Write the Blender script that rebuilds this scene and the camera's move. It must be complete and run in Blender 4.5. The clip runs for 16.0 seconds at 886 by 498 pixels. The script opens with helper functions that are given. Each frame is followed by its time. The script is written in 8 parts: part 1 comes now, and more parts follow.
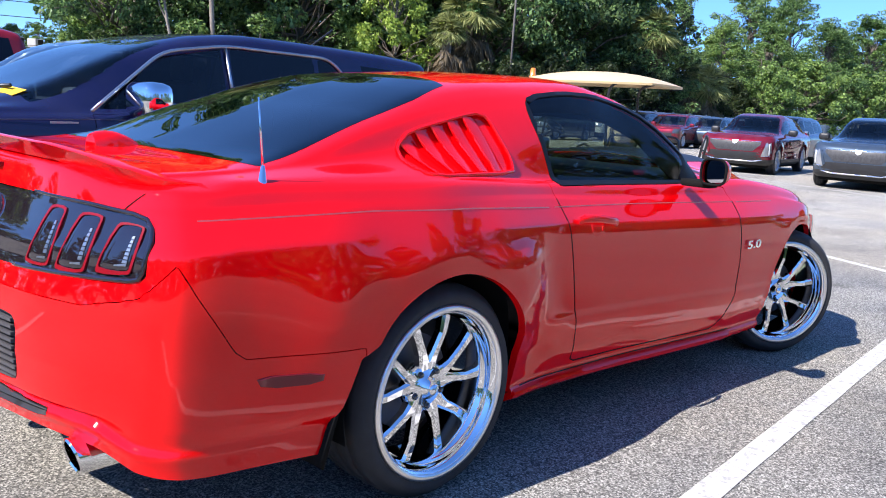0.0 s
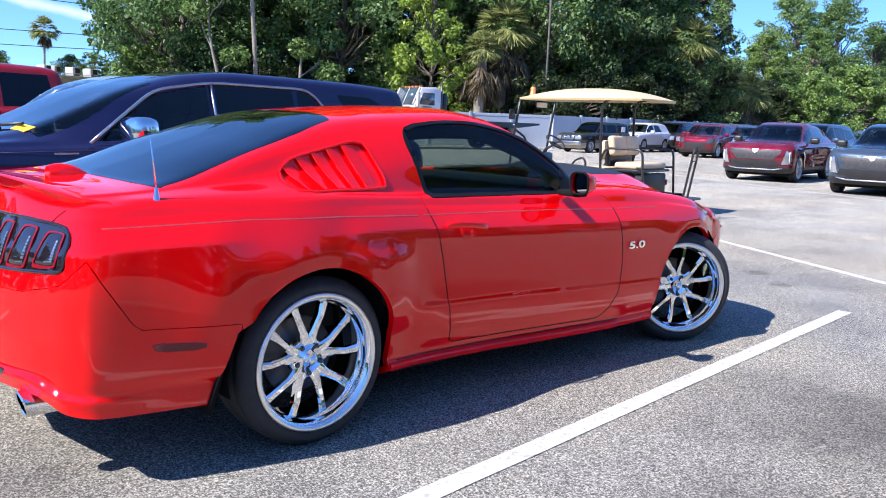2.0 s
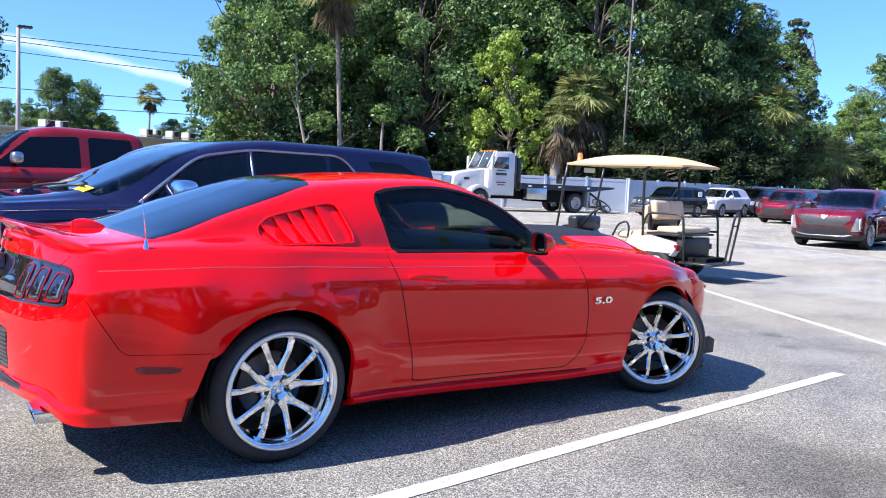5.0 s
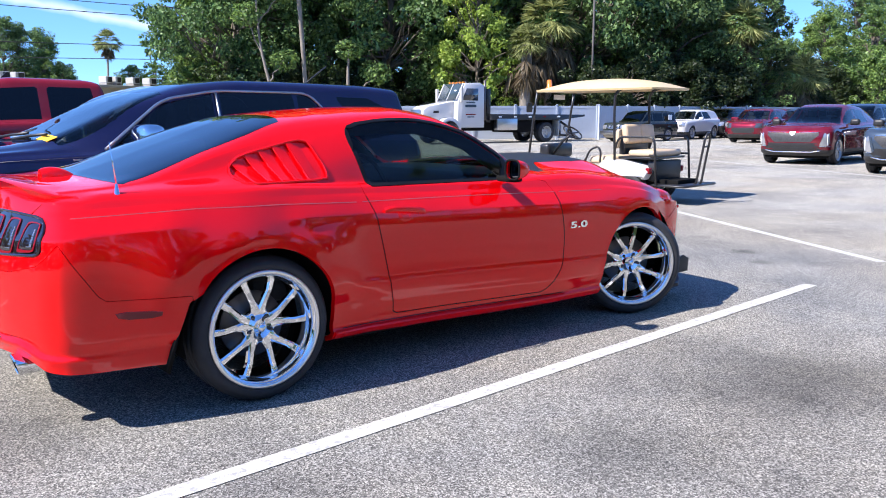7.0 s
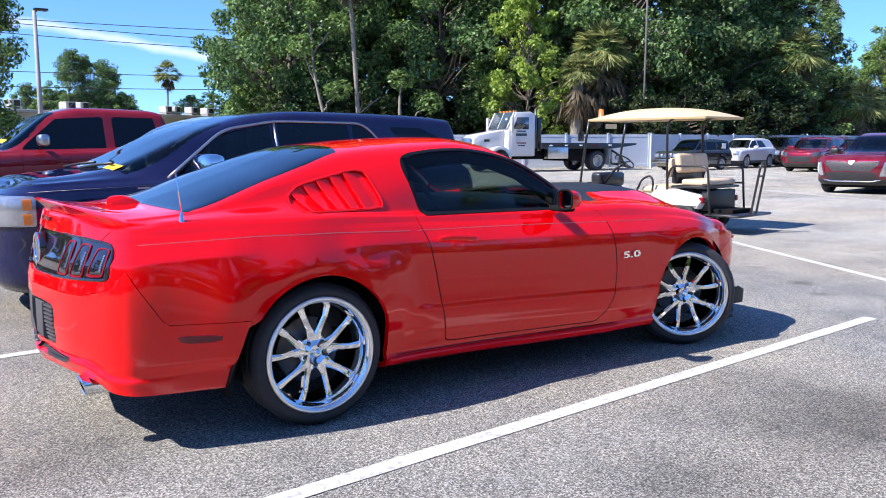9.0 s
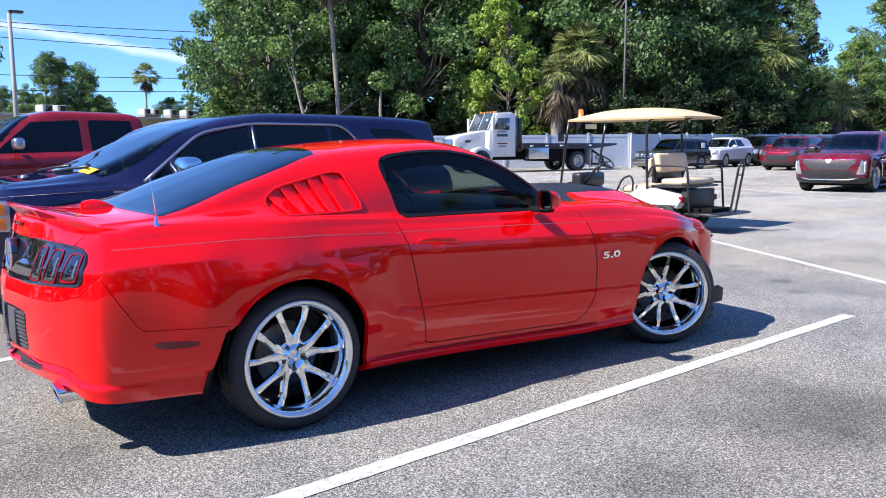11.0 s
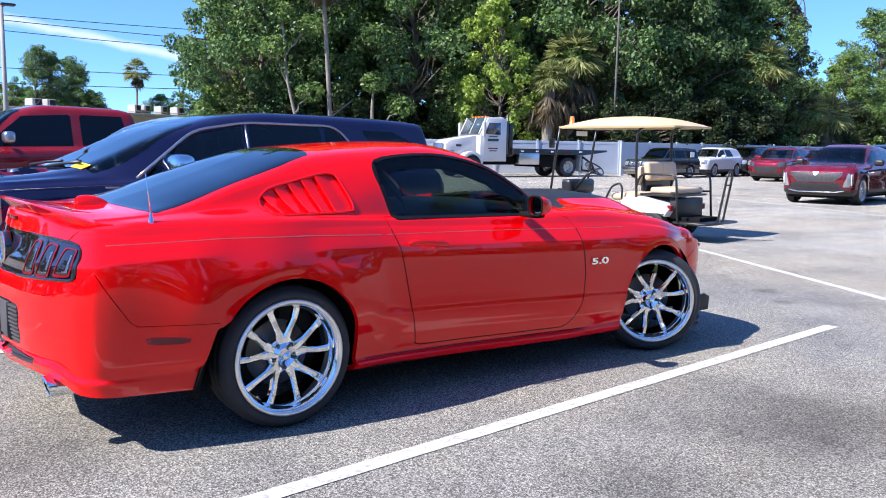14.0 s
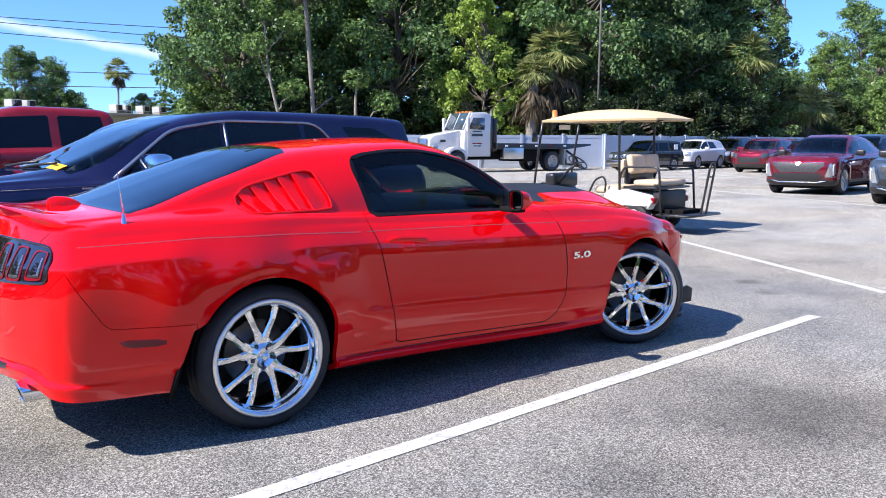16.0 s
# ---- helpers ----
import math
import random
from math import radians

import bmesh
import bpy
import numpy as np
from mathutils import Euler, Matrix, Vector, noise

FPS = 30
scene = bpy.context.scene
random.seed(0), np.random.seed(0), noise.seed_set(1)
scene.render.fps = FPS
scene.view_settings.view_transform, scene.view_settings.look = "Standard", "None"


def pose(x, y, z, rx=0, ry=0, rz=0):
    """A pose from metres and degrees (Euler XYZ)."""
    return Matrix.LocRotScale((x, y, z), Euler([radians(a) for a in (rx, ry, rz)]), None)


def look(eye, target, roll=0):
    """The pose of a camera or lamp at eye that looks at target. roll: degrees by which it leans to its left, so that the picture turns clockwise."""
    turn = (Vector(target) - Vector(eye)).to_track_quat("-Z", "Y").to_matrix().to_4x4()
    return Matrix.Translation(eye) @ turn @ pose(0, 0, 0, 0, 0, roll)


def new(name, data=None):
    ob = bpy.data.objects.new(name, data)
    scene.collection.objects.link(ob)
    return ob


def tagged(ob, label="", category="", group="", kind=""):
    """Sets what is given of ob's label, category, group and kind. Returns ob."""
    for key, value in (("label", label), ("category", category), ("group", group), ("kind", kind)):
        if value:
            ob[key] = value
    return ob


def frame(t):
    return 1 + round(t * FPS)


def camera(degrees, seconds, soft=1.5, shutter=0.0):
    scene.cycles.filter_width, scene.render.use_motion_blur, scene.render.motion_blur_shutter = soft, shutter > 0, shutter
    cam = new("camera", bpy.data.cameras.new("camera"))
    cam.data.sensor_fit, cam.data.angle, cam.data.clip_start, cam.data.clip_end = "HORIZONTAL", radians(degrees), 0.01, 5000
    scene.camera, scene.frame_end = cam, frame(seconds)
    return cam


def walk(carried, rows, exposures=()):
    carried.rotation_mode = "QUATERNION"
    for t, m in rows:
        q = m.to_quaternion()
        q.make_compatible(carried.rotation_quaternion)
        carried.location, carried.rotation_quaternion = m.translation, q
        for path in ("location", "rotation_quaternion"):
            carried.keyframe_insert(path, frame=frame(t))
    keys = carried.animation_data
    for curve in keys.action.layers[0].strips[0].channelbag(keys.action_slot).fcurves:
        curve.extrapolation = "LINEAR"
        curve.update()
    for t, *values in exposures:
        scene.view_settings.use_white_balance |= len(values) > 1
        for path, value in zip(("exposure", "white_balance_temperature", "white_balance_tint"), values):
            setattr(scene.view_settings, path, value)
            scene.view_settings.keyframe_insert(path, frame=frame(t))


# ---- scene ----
cam = camera(56.3, 16.0, soft=1.0)
PATH = [
    (0, (-1.827, -2.538, 1.227), (-0.389, -1.189, 0.891), 3.6),
    (0.5, (-1.843, -2.689, 1.261), (-0.468, -1.264, 0.98), 4.2),
    (1, (-1.924, -2.922, 1.286), (-0.579, -1.473, 0.988), 3.5),
    (1.5, (-1.913, -3.186, 1.314), (-0.588, -1.717, 1.02), 2.4),
    (2, (-1.834, -3.515, 1.314), (-0.481, -2.074, 1.009), 2.0),
    (2.5, (-1.933, -3.778, 1.307), (-0.599, -2.306, 1.071), 2.2),
    (3, (-1.988, -3.997, 1.348), (-0.739, -2.451, 1.129), 2.4),
    (3.5, (-1.885, -4.199, 1.356), (-0.703, -2.592, 1.208), 3.4),
    (6, (-1.699, -4.307, 1.344), (-0.46, -2.752, 1.131), 0.4),
    (6.5, (-1.707, -4.307, 1.334), (-0.462, -2.773, 1.023), -0.1),
    (7, (-1.722, -4.302, 1.33), (-0.48, -2.767, 1.012), -0.2),
    (7.5, (-1.734, -4.297, 1.33), (-0.507, -2.75, 1.007), -0.1),
    (8, (-1.736, -4.3, 1.333), (-0.531, -2.735, 1.016), -0.1),
    (8.5, (-1.759, -4.324, 1.348), (-0.583, -2.728, 1.078), -0.2),
    (9, (-1.766, -4.328, 1.341), (-0.613, -2.714, 1.09), -0.2),
    (11.5, (-1.736, -4.315, 1.343), (-0.531, -2.739, 1.09), -0.6),
    (12, (-1.736, -4.315, 1.345), (-0.515, -2.753, 1.083), -0.5),
    (12.5, (-1.746, -4.332, 1.351), (-0.519, -2.774, 1.092), -0.4),
    (13, (-1.756, -4.335, 1.347), (-0.529, -2.777, 1.092), -0.1),
    (13.5, (-1.772, -4.339, 1.344), (-0.552, -2.774, 1.098), 0.5),
    (14, (-1.778, -4.345, 1.346), (-0.567, -2.772, 1.105), 0.8),
    (14.5, (-1.772, -4.35, 1.349), (-0.565, -2.773, 1.117), 1.0),
    (15, (-1.758, -4.344, 1.346), (-0.545, -2.771, 1.118), 0.8),
    (15.5, (-1.747, -4.339, 1.345), (-0.524, -2.774, 1.108), 0.6),
    (16, (-1.727, -4.335, 1.344), (-0.491, -2.783, 1.093), -0.0),
]
walk(cam, [(t, look(eye, target, roll)) for t, eye, target, roll in PATH], exposures=[(t, 1.0 + e, 6420, 15) for t, e in ((0, 0.1), (1, 0.12), (2, 0.12), (3, 0.17), (3.7, 0.2), (6, 0.13), (7, 0.09), (8.5, 0.09), (9.2, 0.06), (12, 0.04), (14, 0.07), (16, 0.06))])

# ---- world and sun ----
SUN_WAY = Vector((-1.0, 0.18, 1.05)).normalized()
world = bpy.data.worlds.new("sky")
scene.world = world
world.use_nodes = True
wn = world.node_tree
sky = wn.nodes.new("ShaderNodeTexSky")
sky.sky_type = "NISHITA"
sky.sun_disc = False
sky.sun_elevation = math.asin(SUN_WAY.z)
sky.sun_rotation = math.atan2(SUN_WAY.x, SUN_WAY.y)
sky.altitude, sky.air_density, sky.dust_density, sky.ozone_density = 0, 0.55, 0.0, 2.5
wn.nodes["Background"].inputs["Strength"].default_value = 0.19
hue = wn.nodes.new("ShaderNodeMix")
hue.data_type, hue.blend_type = "RGBA", "MULTIPLY"
hue.inputs[0].default_value, hue.inputs[7].default_value = 1.0, (0.55, 0.83, 1.12, 1)
# the haze over the horizon is thin: the low sky stays a little deeper
low_sky = wn.nodes.new("ShaderNodeSeparateXYZ")
wn.links.new(wn.nodes.new("ShaderNodeTexCoord").outputs["Generated"], low_sky.inputs[0])
clear_air = wn.nodes.new("ShaderNodeMapRange")
clear_air.inputs["From Min"].default_value, clear_air.inputs["From Max"].default_value = 0.0, 0.5
clear_air.inputs["To Min"].default_value, clear_air.inputs["To Max"].default_value = 0.5, 1.0
wn.links.new(low_sky.outputs[2], clear_air.inputs["Value"])
thin = wn.nodes.new("ShaderNodeMix")
thin.data_type, thin.blend_type = "RGBA", "MULTIPLY"
thin.inputs[0].default_value = 1.0
wn.links.new(sky.outputs[0], thin.inputs[6])
wn.links.new(clear_air.outputs[0], thin.inputs[7])
wn.links.new(thin.outputs[2], hue.inputs[6])
# one thin streak of high cloud, low over the building
def heading(az, el):
    return Vector((math.cos(radians(az)) * math.cos(radians(el)), math.sin(radians(az)) * math.cos(radians(el)), math.sin(radians(el))))


def sky_node(kind, how, value, src):
    node = wn.nodes.new(kind)
    node.operation = how
    wn.links.new(src, node.inputs[0])
    if value is not None:
        node.inputs[1].default_value = value
    return node


way = wn.nodes.new("ShaderNodeTexCoord").outputs["Generated"]
across = sky_node("ShaderNodeVectorMath", "DOT_PRODUCT", heading(83.0, 7.7).cross(heading(70.0, 5.75)).normalized(), way)
along = sky_node("ShaderNodeVectorMath", "DOT_PRODUCT", heading(76.0, 6.6), way)
wisp = wn.nodes.new("ShaderNodeTexNoise")
wisp.inputs["Scale"].default_value, wisp.inputs["Detail"].default_value = 26.0, 6.0
wn.links.new(way, wisp.inputs["Vector"])
drift = sky_node("ShaderNodeMath", "MULTIPLY_ADD", 0.012, wisp.outputs["Fac"])
wn.links.new(across.outputs["Value"], drift.inputs[2])
off = sky_node("ShaderNodeMath", "SUBTRACT", 0.006, drift.outputs[0])
thick = sky_node("ShaderNodeMath", "ABSOLUTE", None, off.outputs[0])
soft = wn.nodes.new("ShaderNodeMapRange")
soft.inputs["From Min"].default_value, soft.inputs["From Max"].default_value = 0.0, 0.0075
soft.inputs["To Min"].default_value, soft.inputs["To Max"].default_value = 1.0, 0.0
wn.links.new(thick.outputs[0], soft.inputs["Value"])
ends = wn.nodes.new("ShaderNodeMapRange")
ends.inputs["From Min"].default_value, ends.inputs["From Max"].default_value = 0.985, 0.994
wn.links.new(along.outputs["Value"], ends.inputs["Value"])
fade = sky_node("ShaderNodeMath", "MULTIPLY", None, soft.outputs[0])
wn.links.new(ends.outputs[0], fade.inputs[1])
cloud = wn.nodes.new("ShaderNodeMix")
cloud.data_type, cloud.blend_type = "RGBA", "ADD"
cloud.inputs[7].default_value = (1.5, 1.03, 0.48, 1)
wn.links.new(fade.outputs[0], cloud.inputs[0])
wn.links.new(hue.outputs[2], cloud.inputs[6])
wn.links.new(cloud.outputs[2], wn.nodes["Background"].inputs["Color"])
sun_data = bpy.data.lights.new("sun", "SUN")
sun_data.energy, sun_data.angle, sun_data.color = 4.8, radians(0.53), (1.0, 0.96, 0.9)
sun = new("sun", sun_data)
sun.matrix_world = look((0, 0, 40), Vector((0, 0, 40)) - SUN_WAY)


# ---- materials ----
class Nodes:
    """A material's node tree, with short ways to add and join nodes."""

    def __init__(self, name):
        self.mat = bpy.data.materials.new(name)
        self.mat.use_nodes = True
        self.tree = self.mat.node_tree
        self.bsdf = self.tree.nodes["Principled BSDF"]
        self.out = self.tree.nodes["Material Output"]

    def add(self, kind, **values):
        node = self.tree.nodes.new(kind)
        for key, value in values.items():
            node.inputs[key].default_value = value
        return node

    def link(self, a, b):
        self.tree.links.new(a, b)

    def coords(self, scale=1.0, generated=False):
        tc = self.tree.nodes.new("ShaderNodeTexCoord")
        mp = self.add("ShaderNodeMapping")
        mp.inputs["Scale"].default_value = (scale, scale, scale) if not isinstance(scale, tuple) else scale
        self.link(tc.outputs["Object"], mp.inputs["Vector"])
        return mp.outputs[0]

    def noise(self, scale, detail=4.0, rough=0.6, vec=None):
        n = self.add("ShaderNodeTexNoise", Scale=scale, Detail=detail, Roughness=rough)
        self.link(vec or self.coords(), n.inputs["Vector"])
        return n.outputs["Fac"]

    def ramp(self, fac, stops):
        r = self.tree.nodes.new("ShaderNodeValToRGB")
        els = r.color_ramp.elements
        while len(els) < len(stops):
            els.new(0.5)
        for el, (at, col) in zip(els, stops):
            el.position = at
            el.color = (*col, 1) if len(col) == 3 else col
        self.link(fac, r.inputs[0])
        return r.outputs["Color"]

    def mix(self, fac, a, b, how="MIX"):
        m = self.tree.nodes.new("ShaderNodeMix")
        m.data_type, m.blend_type = "RGBA", how
        for sock, v in ((m.inputs[0], fac), (m.inputs[6], a), (m.inputs[7], b)):
            if isinstance(v, (int, float)):
                sock.default_value = v
            elif isinstance(v, tuple):
                sock.default_value = (*v, 1)
            else:
                self.link(v, sock)
        return m.outputs[2]

    def bump(self, height, strength=0.3, distance=0.01):
        b = self.add("ShaderNodeBump", Strength=strength, Distance=distance)
        self.link(height, b.inputs["Height"])
        self.link(b.outputs[0], self.bsdf.inputs["Normal"])

    def set(self, color=None, rough=0.5, metal=0.0, coat=0.0, spec=0.5):
        b = self.bsdf.inputs
        if isinstance(color, tuple):
            b["Base Color"].default_value = (*color, 1)
        elif color is not None:
            self.link(color, b["Base Color"])
        if isinstance(rough, (int, float)):
            b["Roughness"].default_value = rough
        else:
            self.link(rough, b["Roughness"])
        b["Metallic"].default_value = metal
        b["Coat Weight"].default_value = coat
        b["Coat Roughness"].default_value = 0.03
        b["Specular IOR Level"].default_value = spec
        return self.mat


def plain(name, color, rough=0.5, metal=0.0, coat=0.0, vary=0.12, scale=14.0, grain=0.0, spec=0.5):
    """A surface of one colour with two scales of slight variation."""
    n = Nodes(name)
    big = n.ramp(n.noise(scale * 0.12), [(0.3, tuple(c * (1 - vary) for c in color)), (0.7, tuple(min(1, c * (1 + vary)) for c in color))])
    fine = n.ramp(n.noise(scale), [(0.3, (1 - vary * 0.6,) * 3), (0.7, (1.0,) * 3)])
    mat = n.set(n.mix(1.0, big, fine, "MULTIPLY"), rough, metal, coat, spec)
    if grain:
        n.bump(n.noise(scale * 20, 3), grain, 0.002)
    return mat


def paint(name, color, flake=0.0, dust=0.05):
    """Clear-coated car paint with faint dust and orange peel."""
    n = Nodes(name)
    base = n.mix(n.ramp(n.noise(3.0), [(0.35, (0, 0, 0)), (0.75, (dust,) * 3)]), color, (0.45, 0.42, 0.38))
    mat = n.set(base, 0.35, flake, 1.0, 0.0)
    n.bsdf.inputs["Coat Roughness"].default_value = 0.02
    n.bsdf.inputs["Coat IOR"].default_value = 1.53
    return mat


def tinted(name, clear, ior=1.5):
    """Window glass: a tinted sheet that is glossy at its surface."""
    n = Nodes(name)
    t = n.add("ShaderNodeBsdfTransparent", Color=(*clear, 1))
    g = n.add("ShaderNodeBsdfGlossy", Roughness=0.01)
    g.inputs["Color"].default_value = (1, 1, 1, 1)
    # gloss that rises towards grazing angles, the same from both sides of the sheet
    f0 = ((ior - 1) / (ior + 1)) ** 2
    lw = n.add("ShaderNodeLayerWeight", Blend=0.5)
    steep = n.tree.nodes.new("ShaderNodeMath")
    steep.operation = "POWER"
    steep.inputs[1].default_value = 5.0
    n.link(lw.outputs["Facing"], steep.inputs[0])
    f = n.tree.nodes.new("ShaderNodeMath")
    f.operation = "MULTIPLY_ADD"
    f.inputs[1].default_value, f.inputs[2].default_value = 1 - f0, f0
    n.link(steep.outputs[0], f.inputs[0])
    m = n.tree.nodes.new("ShaderNodeMixShader")
    n.link(f.outputs[0], m.inputs[0])
    n.link(t.outputs[0], m.inputs[1])
    n.link(g.outputs[0], m.inputs[2])
    n.link(m.outputs[0], n.out.inputs["Surface"])
    return n.mat


def asphalt():
    n = Nodes("asphalt")
    v = n.coords()
    grain = n.add("ShaderNodeTexVoronoi", Scale=180.0)
    n.link(v, grain.inputs["Vector"])
    stones = n.ramp(grain.outputs["Color"], [(0.15, (0.062, 0.06, 0.053)), (0.5, (0.182, 0.174, 0.152)), (0.86, (0.49, 0.468, 0.41))])
    pits = n.ramp(n.noise(60.0, 5, 0.75, v), [(0.36, (0.45,) * 3), (0.55, (0.93,) * 3)])
    stains = n.ramp(n.noise(0.42, 6, 0.62, v), [(0.36, (0.72, 0.73, 0.76)), (0.5, (1.0,) * 3), (0.72, (1.22, 1.2, 1.15))])
    patch = n.ramp(n.noise(1.3, 7, 0.68, v), [(0.3, (0.74, 0.75, 0.78)), (0.47, (1.0,) * 3), (0.68, (1.16, 1.14, 1.08))])
    stains = n.mix(1.0, stains, patch, "MULTIPLY")
    wide = n.ramp(n.noise(0.07, 3, 0.5, v), [(0.3, (0.92,) * 3), (0.7, (1.1,) * 3)])
    c = n.mix(1.0, n.mix(1.0, stones, pits, "MULTIPLY"), n.mix(1.0, stains, wide, "MULTIPLY"), "MULTIPLY")
    # asphalt beyond the bays: sheen painted in lighter, ragged edge; one old oil stain
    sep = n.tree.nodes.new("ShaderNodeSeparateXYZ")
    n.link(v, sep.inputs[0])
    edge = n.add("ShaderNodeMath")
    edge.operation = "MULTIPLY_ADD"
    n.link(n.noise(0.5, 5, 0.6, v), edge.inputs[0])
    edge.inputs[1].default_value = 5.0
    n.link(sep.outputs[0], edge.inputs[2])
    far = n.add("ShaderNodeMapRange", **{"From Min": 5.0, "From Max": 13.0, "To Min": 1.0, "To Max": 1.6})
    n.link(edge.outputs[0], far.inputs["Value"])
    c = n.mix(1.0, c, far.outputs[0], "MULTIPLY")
    ragged = n.noise(1.9, 6, 0.68, v)
    for x, y, size, tone in ((2.09, -2.14, 0.75, 0.6), (2.55, -2.5, 0.5, 0.72), (0.85, -2.3, 0.4, 0.68), (-1.05, -0.65, 0.4, 0.74), (5.64, 0.08, 0.16, 0.5), (5.22, -0.35, 0.12, 0.55), (6.17, 0.93, 0.14, 0.6)):
        gap_to = n.tree.nodes.new("ShaderNodeVectorMath")
        gap_to.operation = "DISTANCE"
        gap_to.inputs[1].default_value = (x, y, 0)
        n.link(v, gap_to.inputs[0])
        rag = n.add("ShaderNodeMath")
        rag.operation = "MULTIPLY_ADD"
        n.link(ragged, rag.inputs[0])
        rag.inputs[1].default_value = 1.6 * size
        n.link(gap_to.outputs["Value"], rag.inputs[2])
        spot = n.add("ShaderNodeMapRange", **{"From Min": 0.95 * size, "From Max": 1.95 * size, "To Min": tone, "To Max": 1.0})
        n.link(rag.outputs[0], spot.inputs["Value"])
        c = n.mix(1.0, c, spot.outputs[0], "MULTIPLY")
    # patches of warmer and cooler stone
    c = n.mix(1.0, c, n.ramp(n.noise(0.33, 3, 0.5, v), [(0.38, (1.05, 1.0, 0.93)), (0.62, (0.97, 0.99, 1.03))]), "MULTIPLY")
    mat = n.set(c, 0.9, spec=0.3)
    h = n.mix(0.5, grain.outputs["Distance"], n.noise(60.0, 5, 0.75, v))
    n.bump(h, 0.35, 0.004)
    return mat


def line_paint():
    n = Nodes("line_paint")
    v = n.coords()
    worn = n.ramp(n.noise(22.0, 8, 0.75, v), [(0.4, (0, 0, 0)), (0.5, (1, 1, 1))])
    n.mat = n.set(n.mix(worn, (0.3, 0.3, 0.29), n.mix(n.noise(2.5, 4, 0.6, v), (0.42, 0.408, 0.36), (0.6, 0.585, 0.52))), 0.8)
    n.bump(n.noise(110.0, 4, 0.7, v), 0.5, 0.004)
    return n.mat


def leaf(name, dark, light, shine=0.45):
    """Leaves that vary one by one, with light passing through."""
    n = Nodes(name)
    g = n.tree.nodes.new("ShaderNodeNewGeometry")
    c = n.ramp(g.outputs["Random Per Island"], [(0.0, dark), (0.6, tuple((a + b) / 2 for a, b in zip(dark, light))), (1.0, light)])
    o = n.tree.nodes.new("ShaderNodeObjectInfo")
    tone = n.ramp(o.outputs["Random"], [(0.0, (0.8, 0.85, 0.8)), (1.0, (1.15, 1.1, 1.0))])
    c = n.mix(1.0, c, tone, "MULTIPLY")
    n.set(c, shine, spec=0.35)
    t = n.add("ShaderNodeBsdfTranslucent")
    n.link(c, t.inputs["Color"])
    m = n.add("ShaderNodeMixShader", Fac=0.42)
    n.link(n.bsdf.outputs[0], m.inputs[1])
    n.link(t.outputs[0], m.inputs[2])
    n.link(m.outputs[0], n.out.inputs["Surface"])
    return n.mat


